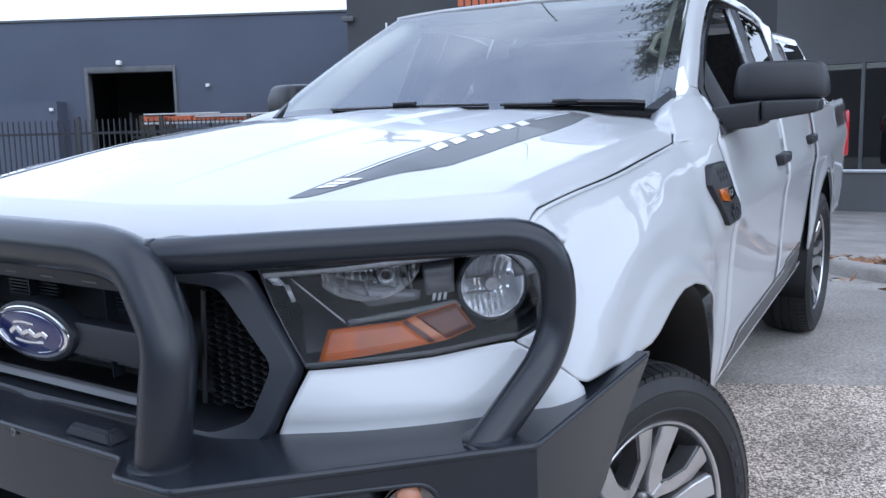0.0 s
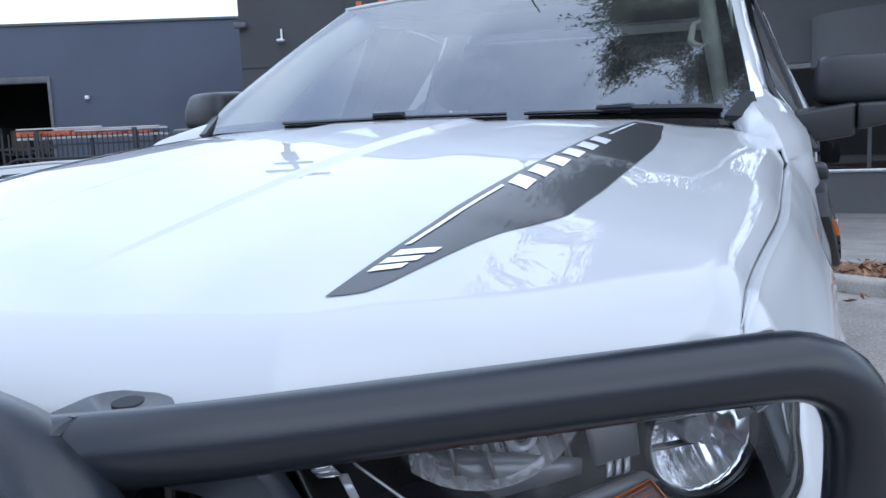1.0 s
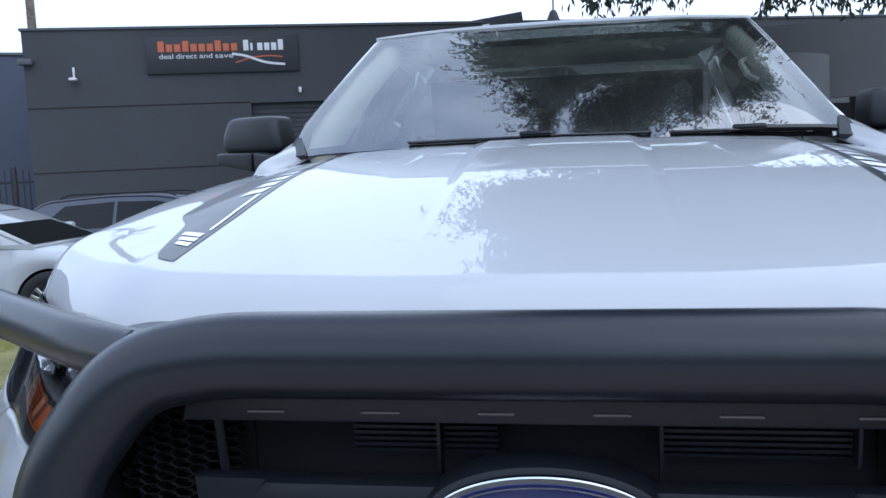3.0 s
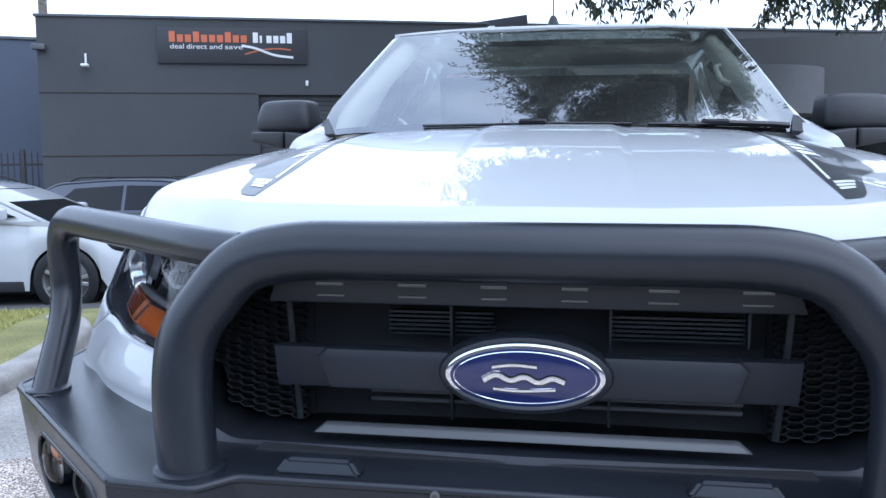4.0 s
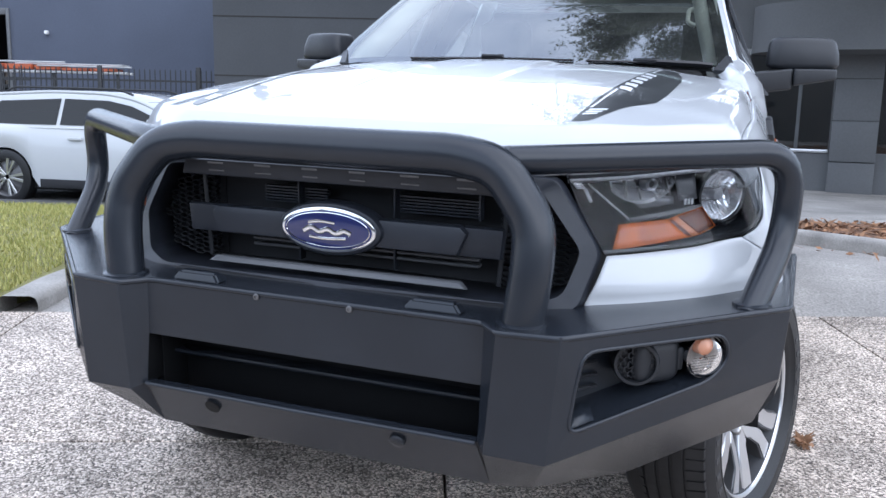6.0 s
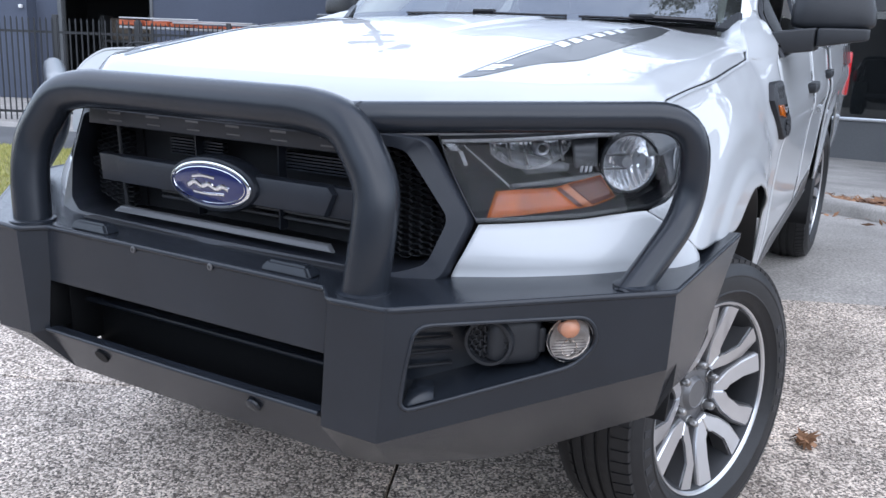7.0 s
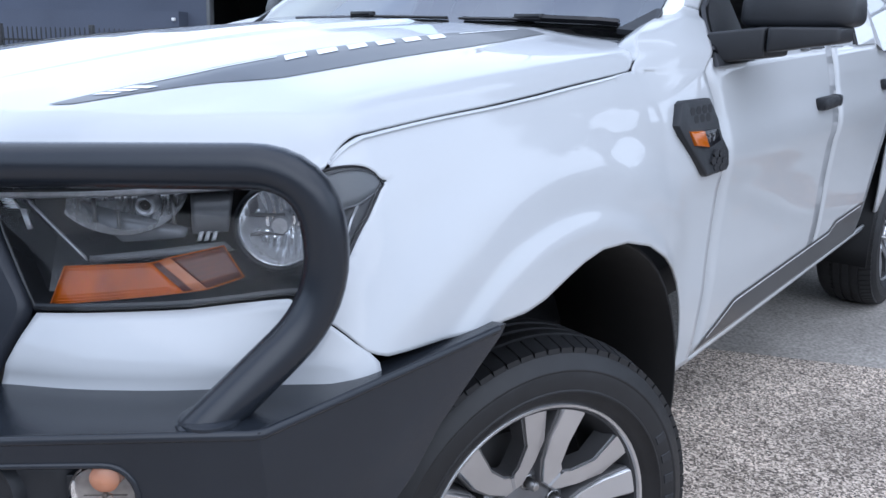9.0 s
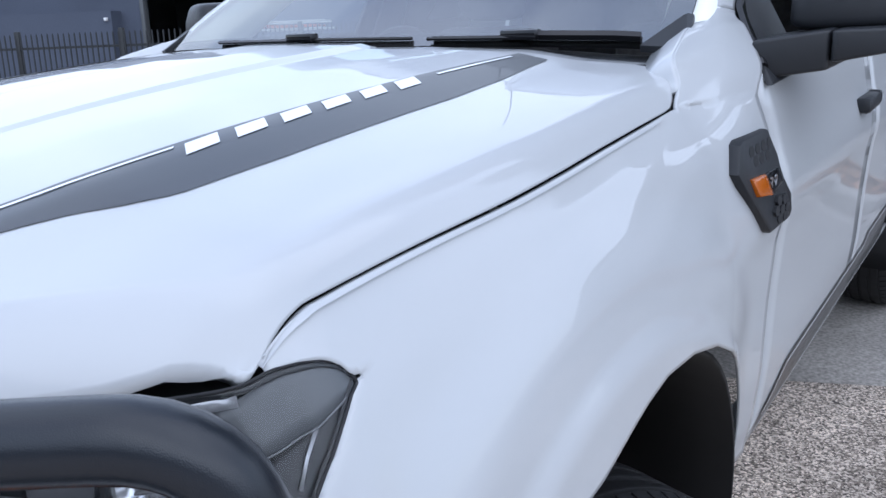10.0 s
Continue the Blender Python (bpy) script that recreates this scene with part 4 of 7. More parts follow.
    part("amber_bulb", o if side > 0 else mirrored(o), PALEAMBER, lamp, "pale pinkish amber bulb")
    o = lathe([(-0.012, 0.042), (-0.022, 0.034), (-0.030, 0.020), (-0.032, 0.0005)], 24, "y")
    o.transform(at)
    part("reflector", o if side > 0 else mirrored(o), LAMPSILVER, lamp)
    # folded corner of the recess floor
    o = bmesh.new()
    pts = [on_wing(0.028, 0.757, -0.010), on_wing(0.088, 0.769, -0.012), on_wing(0.098, 0.786, -0.050), on_wing(0.062, 0.792, -0.056)]
    grid([[pts[0], pts[0].lerp(pts[1], 0.4), pts[1]], [pts[0].lerp(pts[3], 0.6), pts[0].lerp(pts[2], 0.55), pts[1].lerp(pts[2], 0.6)], [pts[3], pts[3].lerp(pts[2], 0.5), pts[2]]], o)
    part("recess_fold", o if side > 0 else mirrored(o), POWDER, bezel, "", 30, solid=0.003)
    # rounded front edge of the deck
    edge = [(0, -1.0275, 0.9385), (0.411, -1.0275, 0.9385), (0.455, -1.0765, 0.9385), (0.578, -1.0770, 0.9430), (0.973, -0.7150, 0.9500), (0.990, -0.262, 0.9620)]
    part("rolled_edge", tube([(side * x, y, z) for x, y, z in rounded(edge, 0.012, 3)], 0.0068, 10), POWDER, bull_bar, "", 60)
    part("rolled_edge", tube([(0, -1.0585, 0.6965), (side * 0.413, -1.0585, 0.6985)], 0.0055, 8), POWDER, bull_bar, "", 60)
# mounts in the centre opening
part("inner_rail", box(-0.42, 0.42, -0.945, -0.90, 0.735, 0.745, 0.003), POWDER, truck)
part("cross_member", box(-0.44, 0.44, -0.90, -0.86, 0.60, 0.92, 0.01), GRILLEMATT, truck)
part("opening_pan", box(-0.43, 0.43, -0.985, -0.86, 0.600, 0.612, 0.003), POWDER, truck)
for side in (1, -1):
    bm = box(side * 0.432 - 0.012, side * 0.432 + 0.012, -0.985, -0.86, 0.63, 0.81, 0.003)
    join(bm, box(side * 0.432 - 0.012, side * 0.432 + 0.012, -1.042, -0.985, 0.690, 0.83, 0.003))
    part("opening_cheek", bm, GRILLEMATT, truck)

# flat lugs behind the hoop's shoulders, each hole a black disc for its shade
for side in (1, -1):
    poly = rounded([(0.372, -0.945, 0), (0.385, -0.868, 0), (0.455, -0.862, 0), (0.478, -0.90, 0), (0.470, -0.945, 0)], 0.018, 4)
    bm = prism([(p.x, p.y) for p in poly], lambda u, v, w: Vector((u, v, 1.256 + w + 0.06 * (v + 0.9))), 0.010, 0.002)
    bmesh.ops.recalc_face_normals(bm, faces=bm.faces)
    lug = part("mounting_lug", bm if side > 0 else mirrored(bm), POWDER, bull_bar)
    bm = lathe([(0.0, 0.013), (0.0012, 0.0125), (0.0012, 0.0005)], 20, "z")
    bm.transform(Matrix.Translation((0.425, -0.885, 1.2665)))
    part("hole", bm if side > 0 else mirrored(bm), DARK, lug)

# ---- white lower panel and headlights ----
LAMPLO = ([0, 0.13, 0.5, 0.77], [1.203, 1.047, 1.055, 1.067])


def lamp_lo(t):
    """The lens's lower edge; its tail follows the fender's edge."""
    if t < 0.77:
        return ip(t, *LAMPLO)
    z = 1.07
    for k in range(6):
        z = ip(corner(t, z).y, *TAILZ)
    return min(ip(t, *LAMPHI) - 0.001, z + 0.001)
for side in (1, -1):
    flip = (lambda b: b) if side > 0 else mirrored
    rows = []
    tt = [0.6 + 0.01 * k for k in range(60)]
    for f in np.linspace(0, 1, 10):
        za, zb = 0.925 + f * 0.118, 0.925 + f * 0.140
        t0 = ip(za, [0.94, 1.045], [0.0, 0.14])
        seam = ip(zb, [0.97, 0.984, 0.992, 1.026, 1.052, 1.065], [-0.4935, -0.500, -0.514, -0.540, -0.562, -0.572])
        t1 = ip(seam - 0.0015, [corner(q, zb).y for q in tt], tt)
        row = []
        for q in np.linspace(t0, t1, 40):
            z = 0.925 + f * (ip(q, [0.13, 0.5, 0.77], [1.044, 1.052, 1.064]) - 0.925)
            out = 0.012 * smooth01((z - 0.955) / 0.02) * smooth01((1.06 - z) / 0.06)
            row.append(corner(q, z, 0.004 * (1 - smooth01((q - 0.6) / (t1 - 0.6))) - out * (1 - smooth01((q - 0.5) / (t1 - 0.5)))) + Vector((0.003 * smooth01((q - 0.6) / (t1 - 0.6)), 0, 0)))
        rows.append(row)
    part("bumper_cover", flip(grid(rows)), WHITE, truck, "white bumper panel under the headlight", 50, solid=0.006)

    ts = [0, 0.02, 0.05, 0.09, 0.13, *np.linspace(0.17, 0.77, 22), 0.82, 0.86, 0.90, 0.93, 0.96, 0.98, 1.0, 1.02, 1.04, 1.055, 1.065, 1.075]
    lens_rows = [[corner(t, lamp_lo(t) + (ip(t, *LAMPHI) - lamp_lo(t)) * s, 0.0) for s in np.linspace(0, 1, 9)] for t in ts]
    lamp = empty("headlight", Matrix.Identity(4), "clear headlight with amber indicator strip", "")
    lamp.parent = truck
    part("lens", flip(grid(lens_rows)), LENS, lamp, "clear lens", 60).visible_shadow = False
    # bowl
    rows = []
    for t in ts:
        lo, hi = lamp_lo(t), ip(t, *LAMPHI)
        rows.append([corner(t, lo + 0.001, 0.002), corner(t, lo + 0.008, 0.006), corner(t, lo + 0.012, 0.03 + 0.03 * min(1, t * 4)), corner(t, (lo + hi) / 2, 0.05 + 0.05 * min(1, t * 4)),
                     corner(t, hi - 0.012, 0.03 + 0.03 * min(1, t * 4)), corner(t, hi - 0.008, 0.006), corner(t, hi - 0.001, 0.002)])
    part("housing", flip(grid(rows)), LAMPGREY, lamp, "dark lamp housing", 30, solid=0.003, offset=1.0)
    # silver strip along the upper edge
    rows = [[corner(t, ip(t, *LAMPHI) - d, 0.006) for d in (0.003, 0.016)] for t in np.linspace(0.0, 0.84, 26)]
    part("upper_trim", flip(grid(rows)), LAMPSILVER, lamp, "silver upper trim", 20, solid=0.003)

    def quad(name, a, b, c, d, inset, material, depth=0.003, label="", n=8):
        """A plate between four corners (t, z) on the lamp's curved front."""
        mixed = lambda p, q, k: (p[0] + (q[0] - p[0]) * k, p[1] + (q[1] - p[1]) * k)
        rows = []
        for i in range(n + 1):
            top, low = mixed(a, b, i / n), mixed(d, c, i / n)
            rows.append([corner(*mixed(top, low, k), inset) for k in (0, 0.5, 1)])
        return part(name, flip(grid(rows)), material, lamp, label, 20, solid=depth)

    # ribbed white block in the inner corner, and the tapered light blade under it
    quad("corner_prism", (0.012, 1.200), (0.060, 1.200), (0.096, 1.179), (0.056, 1.179), 0.008, LAMPSILVER, 0.003, "pale ribbed prism")
    for k in range(5):
        z = 1.1975 - 0.004 * k
        o = 0.036 * (1.2 - z) / 0.021
        quad("prism_rib", (0.015 + o * 1.2, z), (0.058 + o, z), (0.059 + o, z - 0.0018), (0.016 + o * 1.2, z - 0.0018), 0.006, REFLECT, 0.001, "", 2)
    quad("light_blade", (0.112, 1.190), (0.255, 1.119), (0.262, 1.112), (0.118, 1.184), 0.012, LAMPSILVER, 0.006, "silver light blade")
    quad("inner_fin", (0.088, 1.178), (0.105, 1.178), (0.120, 1.152), (0.108, 1.150), 0.014, LAMPSILVER, 0.003)
    # lower shelf of the housing and the sheet under the inner bowl
    quad("inner_shelf", (0.27, 1.118), (0.60, 1.136), (0.62, 1.126), (0.27, 1.110), 0.012, SATIN, 0.02)
    quad("bowl_apron", (0.225, 1.186), (0.50, 1.150), (0.49, 1.137), (0.335, 1.131), 0.034, LAMPMID, 0.003, "grey lamp apron")
    # indicator: ribbed amber part, dark gap, lit stripe painted in paler amber, smoked end
    TOPS = ([0, 0.5, 0.57, 0.67, 1], [0.21, 0.42, 0.438, 0.465, 0.60], [1.105, 1.110, 1.112, 1.117, 1.131])
    LOWS = ([0, 0.5, 0.57, 0.67, 1], [0.17, 0.495, 0.518, 0.552, 0.645], [1.055, 1.0725, 1.074, 1.076, 1.090])

    def amber(s, k, inset):
        t = ip(s, *LOWS[:2]) * (1 - k) + ip(s, *TOPS[:2]) * k
        return corner(t, ip(s, LOWS[0], LOWS[2]) * (1 - k) + ip(s, TOPS[0], TOPS[2]) * k, inset)
    for s0, s1, m, label in ((0.0, 0.5, AMBER, "amber indicator strip"), (0.5, 0.57, AMBERDARK, "smoked gap of the indicator"),
                             (0.57, 0.67, AMBERPALE, "lit stripe painted on the indicator"), (0.67, 1.0, AMBERDARK, "smoked end of the indicator")):
        rows = [[amber(s, k, 0.009) for k in np.linspace(0, 1, 5)] for s in np.linspace(s0, s1, 14)]
        part("indicator", flip(grid(rows)), m, lamp, label, 20, solid=0.003)
    for k in np.linspace(0.06, 0.92, 11):
        rows = [[amber(s, k + d, 0.0076) for d in (0, 0.022)] for s in np.linspace(0.02, 0.48, 10)]
        part("indicator_rib", flip(grid(rows)), AMBERTRIM, lamp, "", 0, solid=0.0012)
    for k in np.linspace(0.2, 0.9, 6):
        rows = [[amber(s, k + d, 0.0076) for d in (0, 0.015)] for s in np.linspace(0.69, 0.97, 8)]
        part("indicator_rib", flip(grid(rows)), AMBER, lamp, "", 0, solid=0.0012)
    edge = [amber(s, 0, 0.0075) for s in np.linspace(0, 1, 16)] + [amber(1, k, 0.0075) for k in (0.33, 0.66)] + [amber(s, 1, 0.0075) for s in np.linspace(1, 0, 16)]
    part("indicator_edge", flip(tube([*edge, edge[0]], 0.0008, 5, cap=False)), AMBERTRIM, lamp, "", 0)
    # tail of the lens: a frosted wall above, smoked below a slanted edge, a thin gasket round it
    LINE = ([0.76, 0.85, 0.97, 1.06, 1.075], [1.160, 1.168, 1.180, 1.198, 1.199])
    high, low = [], []
    for t in np.linspace(0.80, 1.072, 26):
        lo, hi = lamp_lo(t) + 0.0015, ip(t, *LAMPHI) - 0.002 - 0.012 * smooth01((0.93 - t) / 0.14)
        cut = min(hi, max(lo, ip(t, *LINE)))
        high.append([corner(t, cut + (hi - cut) * k, 0.007) for k in np.linspace(0, 1, 5)])
        if t > 0.86:
            low.append([corner(t, lo + (cut - lo) * k, 0.011) for k in np.linspace(0, 1, 5)])
    part("inner_wall", flip(grid(high)), FROST, lamp, "frosted grey wall in the lens tail", 70, solid=0.002)
    part("lens_tail", flip(grid(low)), SMOKE, lamp, "smoked lower part of the lens tail", 70, solid=0.002)
    edge = [corner(t, ip(t, *LINE) - 0.001, 0.006) for t in np.linspace(0.84, 1.055, 14)]
    part("wall_edge", flip(tube(edge, 0.0011, 5)), LAMPMID, lamp, "", 60)
    quad("tail_guide", (0.966, 1.180), (0.973, 1.179), (0.915, 1.138), (0.909, 1.140), 0.0065, LAMPSILVER, 0.001)
    rim = [corner(t, lamp_lo(t), 0.0015) for t in np.linspace(0.78, 1.055, 40)] + [corner(t, ip(t, *LAMPHI), 0.0015) for t in [*np.linspace(1.074, 1.04, 14), *np.linspace(1.03, 0.60, 40)]]
    part("gasket", flip(tube(rim, 0.0019, 6)), DARK, lamp, "black lens gasket", 60)
    # round faceted bowl: straight cut steps, a rim, a bulb and its cap
    c = corner(0.735, 1.150, 0.018)
    at = Matrix.Translation(c) @ Matrix.Rotation(radians(42), 4, "Z")
    rings = []
    for i in range(13):
        f = i / 12
        rr = 0.060 * (1 - 0.84 * f)
        rings.append([(rr * math.cos(a), 0.050 * math.sin(f * math.pi / 2) + 0.0042 * abs(math.sin(rr * math.cos(a) * 290)) * math.sin(f * math.pi) ** 0.7, rr * math.sin(a)) for a in (2 * math.pi * k / 96 for k in range(96))])
    o = grid(rings, closed=True)
    o.transform(at)
    part("reflector", flip(o), BOWL, lamp, "fluted bright reflector bowl", 30, solid=0.002, offset=1.0)
    for x0, x1, z0, z1 in ((-0.050, 0.006, 0.012, 0.015), (-0.046, 0.004, -0.016, -0.013)):
        o = box(x0, x1, 0.018, 0.030, z0, z1, 0.001, seg=1)
        o.transform(at)
        part("bowl_step", flip(o), GUNMETAL, lamp)
    o = lathe([(0.004, 0.0560), (-0.002, 0.0575), (-0.004, 0.0600), (-0.002, 0.0640), (0.012, 0.0645)], 40, "y")
    o.transform(at)
    part("bowl_rim", flip(o), LAMPGREY, lamp, "dark bowl rim")
    o = lathe([(0.012, 0.0005), (0.012, 0.011), (0.020, 0.014), (0.05, 0.014)], 20, "y")
    o.transform(at)
    part("bulb_cap", flip(o), LAMPSILVER, lamp)
    # wide shallow inner bowl with upright flutes
    rows = []
    for u in np.linspace(0, 1, 61):
        t = 0.205 + 0.31 * u
        lo, hi = 1.204 - 0.062 * math.sin(math.pi * min(1.0, 0.10 + u * 0.90)) ** 0.55, 1.205
        flute = 0.0065 * abs(math.sin(u * 44)) * (1.0 if u > 0.55 else 0.7)
        rows.append([corner(t, lo + (hi - lo) * k, 0.014 + 0.045 * math.sin(math.pi * (0.12 + 0.88 * k) * 0.75) * math.sin(math.pi * (0.06 + 0.88 * u)) + flute * min(1.0, 3 * k)) for k in np.linspace(0, 1, 10)])
    part("reflector", flip(grid(rows)), BOWL, lamp, "wide fluted reflector", 14)
    quad("inner_panel", (0.515, 1.203), (0.628, 1.207), (0.605, 1.146), (0.515, 1.144), 0.024, SATIN, 0.003, "grey panel between the bowls")
    for t0, z0, z1 in ((0.270, 1.160, 1.198), (0.330, 1.152, 1.176), (0.465, 1.158, 1.200)):
        quad("bowl_step", (t0, z1), (t0 + 0.008, z1), (t0 + 0.011, z0), (t0 + 0.003, z0), 0.022, GUNMETAL, 0.004, "", 2)
    at = Matrix.Translation(corner(0.40, 1.181, 0.022)) @ Matrix.Rotation(radians(42), 4, "Z")
    o = lathe([(0.010, 0.0005), (0.010, 0.007), (0.002, 0.009), (0.0, 0.0115), (0.003, 0.0145), (0.03, 0.015)], 24, "y")
    o.transform(at)
    part("bulb_shield", flip(o), LAMPSILVER, lamp, "bright ring round the bulb")
    o = lathe([(0.006, 0.0005), (0.006, 0.0070), (0.012, 0.0072)], 18, "y")
    o.transform(at)
    part("bulb", flip(o), LAMPGREY, lamp)
    # three small slots in the housing beside the round bowl
    for k in range(3):
        quad("housing_slot", (0.535 + 0.018 * k, 1.147), (0.546 + 0.018 * k, 1.148), (0.538 + 0.018 * k, 1.136), (0.527 + 0.018 * k, 1.135), 0.020, LAMPSILVER, 0.002, "", 2)

# ---- grille ----
grille = empty("grille", Matrix.Identity(4), "black grille with honeycomb sides and oval badge", "")
grille.parent = truck
OUT = [(0.0, 1.214, -0.880), (0.30, 1.214, -0.868), (0.505, 1.203, -0.815), (0.599, 1.050, -0.800), (0.571, 0.938, -0.865), (0.48, 0.928, -0.905), (0.0, 0.928, -0.925)]
INN = [(0.0, 1.200, -0.888), (0.30, 1.198, -0.882), (0.474, 1.184, -0.858), (0.562, 1.056, -0.838), (0.534, 0.966, -0.872), (0.472, 0.944, -0.900), (0.0, 0.950, -0.925)]
bm = bmesh.new()
for sx in (1, -1):
    lines = [[(sx * x, y, z) for x, z, y in OUT], [(sx * (x * 0.8 + u * 0.2), y * 0.8 + v * 0.2 - 0.010, z * 0.8 + w * 0.2) for (x, z, y), (u, w, v) in zip(OUT, INN)],
             [(sx * x, y, z) for x, z, y in INN], [(sx * x * 0.985, -0.766, z) for x, z, y in INN]]
    rows = [rounded(l, 0.02, 3) for l in lines]
    grid(rows, bm, flip=sx < 0)
bmesh.ops.remove_doubles(bm, verts=bm.verts, dist=1e-4)
part("surround", bm, GRILLEBLACK, grille, "satin black grille surround", 24, solid=0.004, offset=0.0)
bm = prism([(-0.40, 1.168), (0.40, 1.168), (0.385, 1.205), (-0.385, 1.205)], lambda u, v, w: Vector((u, -0.875 - w - (v - 1.16) * 0.2, v)), 0.03, 0.004)
upper = part("upper_bar", bm, GRILLEBLACK, grille, "upper bar with raised marks")
for x in (-0.302, -0.178, -0.050, 0.078, 0.206, 0.332):
    bm = box(x - 0.021, x + 0.021, -0.914, -0.905, 1.196, 1.201, 0.001, seg=1)
    join(bm, box(x - 0.021, x + 0.021, -0.911, -0.902, 1.179, 1.183, 0.001, seg=1))
    part("lettering_bar", bm, GUNMETAL, upper)
bm = prism([(-0.40, 1.030), (0.40, 1.030), (0.405, 1.094), (-0.405, 1.094)], lambda u, v, w: Vector((u, -0.862 - w, v)), 0.020, 0.005)
join(bm, prism([(-0.31, 1.034), (0.31, 1.034), (0.33, 1.082), (0.315, 1.097), (-0.315, 1.097), (-0.33, 1.082)],
               lambda u, v, w: Vector((u, -0.872 - w - max(0, 1.085 - v) * 0.1, v)), 0.026, 0.008))
part("centre_bar", bm, GRILLEBLACK, grille, "dark centre bar")
bm = prism([(-0.335, 0.966), (0.335, 0.966), (0.318, 0.979), (-0.318, 0.979)], lambda u, v, w: Vector((u, -0.898 - w + (v - 0.966) * 0.6, v)), 0.012, 0.003)
part("lower_bar", bm, SATIN, grille, "grey lower bar")
part("lower_panel", box(-0.42, 0.42, -0.93, -0.80, 0.915, 0.945, 0.004), DARK, grille)
part("grille_back", box(-0.50, 0.50, -0.765, -0.755, 0.90, 1.21), DARK, grille)
for z in (1.010, 0.996):
    part("radiator_slat", box(-0.265, 0.335, -0.825, -0.80, z - 0.0035, z + 0.0035, 0.002, seg=1), SATIN, grille)
for x0, x1 in ((-0.235, -0.135), (-0.128, -0.06), (0.14, 0.335)):
    for k in range(6):
        z = 1.103 + 0.007 * k
        part("louvre", box(x0, x1, -0.815, -0.80, z - 0.0018, z + 0.0018), GRILLEBLACK, grille)
for x in (-0.132, 0.137, 0.337):
    part("grille_post", box(x - 0.002, x + 0.002, -0.835, -0.81, 0.97 if abs(x) < 0.2 else 1.10, 1.165), GRILLEBLACK, grille)
for side in (1, -1):
    # deep six-sided cells, wider than high, set back inside the surround
    bm = bmesh.new()
    cw, ch = 0.0150, 0.0062
    for i in range(8):
        for j in range(19):
            cx, cz = 0.392 + i * cw * 1.55, 0.956 + (2 * j + (i % 2)) * ch
            lim = ip(cz, [0.944, 0.966, 1.056, 1.184], [0.465, 0.527, 0.553, 0.468]) - cw
            if cx > lim or cz > 1.172:
                continue
            y = -0.806 + (cx - 0.4) * 0.12
            edge = [(side * (cx + u * cw), cz + v * ch) for u, v in ((1.03, 0), (0.5, 1), (-0.5, 1), (-1.03, 0), (-0.5, -1), (0.5, -1), (1.03, 0))]
            grid([[(x, y, z) for x, z in edge], [(x, y + 0.016, z) for x, z in edge]], bm)
            tube([(x, y, z) for x, z in edge], 0.0009, 4, bm, cap=False)
    tagged(part("honeycomb_insert", bm, PLASTIC, grille, "black honeycomb insert", 0), kind="stuff")
    half = [(x * 0.975, z) for x, z, y in INN[2:6]] + [(0.375, 0.945), (0.375, 1.185)]
    bm = prism(half, lambda u, v, w: Vector((u, -0.772 + w, v)), 0.004)
    part("insert_back", bm if side > 0 else mirrored(bm), DARK, grille)
    part("insert_post", tube([(side * 0.398, -0.825, 1.165), (side * 0.382, -0.83, 0.96)], 0.0035, 8, flat=1.6), PLASTIC, grille)


def disc(rx, rz, y0, y1, bevel, n=56):
    rows = []
    for y, k in ((y0, 1.0), (y1 + bevel, 1.0), (y1 + bevel * 0.3, 1 - bevel * 0.35 / rz), (y1, 1 - bevel / rz)):
        rows.append([(rx * math.cos(a) - (1 - k) * rz * math.cos(a), y, rz * k * math.sin(a)) for a in (2 * math.pi * j / n for j in range(n))])
    bm = grid(rows, closed=True)
    bm.faces.new([v for v in bm.verts][-n:])
    bm.transform(Matrix.Translation((0, 0, 1.068)))
    return bm


badge = part("oval_badge", disc(0.141, 0.0605, -0.87, -0.912, 0.010), GRILLEBLACK, grille, "oval badge with dark surround, chrome rim and blue face")
part("badge_rim", disc(0.130, 0.0515, -0.905, -0.9165, 0.005), CHROME, badge, "chrome rim")
part("badge_face", disc(0.121, 0.0440, -0.912, -0.9175, 0.002), BLUE, badge, "blue enamel face")
ring = [(0.1140 * math.cos(a), -0.9176, 1.068 + 0.0385 * math.sin(a)) for a in (2 * math.pi * k / 56 for k in range(57))]
part("badge_line", tube(ring, 0.0011, 5, cap=False), CHROME, badge)
# a plain silver wave in place of the maker's script
for pts, r in (([(-0.066, 1.062), (-0.045, 1.074), (-0.022, 1.060), (0.0, 1.072), (0.022, 1.058), (0.045, 1.070), (0.064, 1.062)], 0.0062),
               ([(-0.052, 1.082), (-0.02, 1.087), (0.02, 1.084)], 0.0036), ([(-0.05, 1.050), (-0.01, 1.047), (0.05, 1.051)], 0.0034)):
    o = tube(rounded([(x, -0.9176, z) for x, z in pts], 0.02, 4), r, 8)
    for v in o.verts:
        v.co.y = -0.9176 + (v.co.y + 0.9176) * 0.35
    part("badge_wave", o, CHROME, badge)

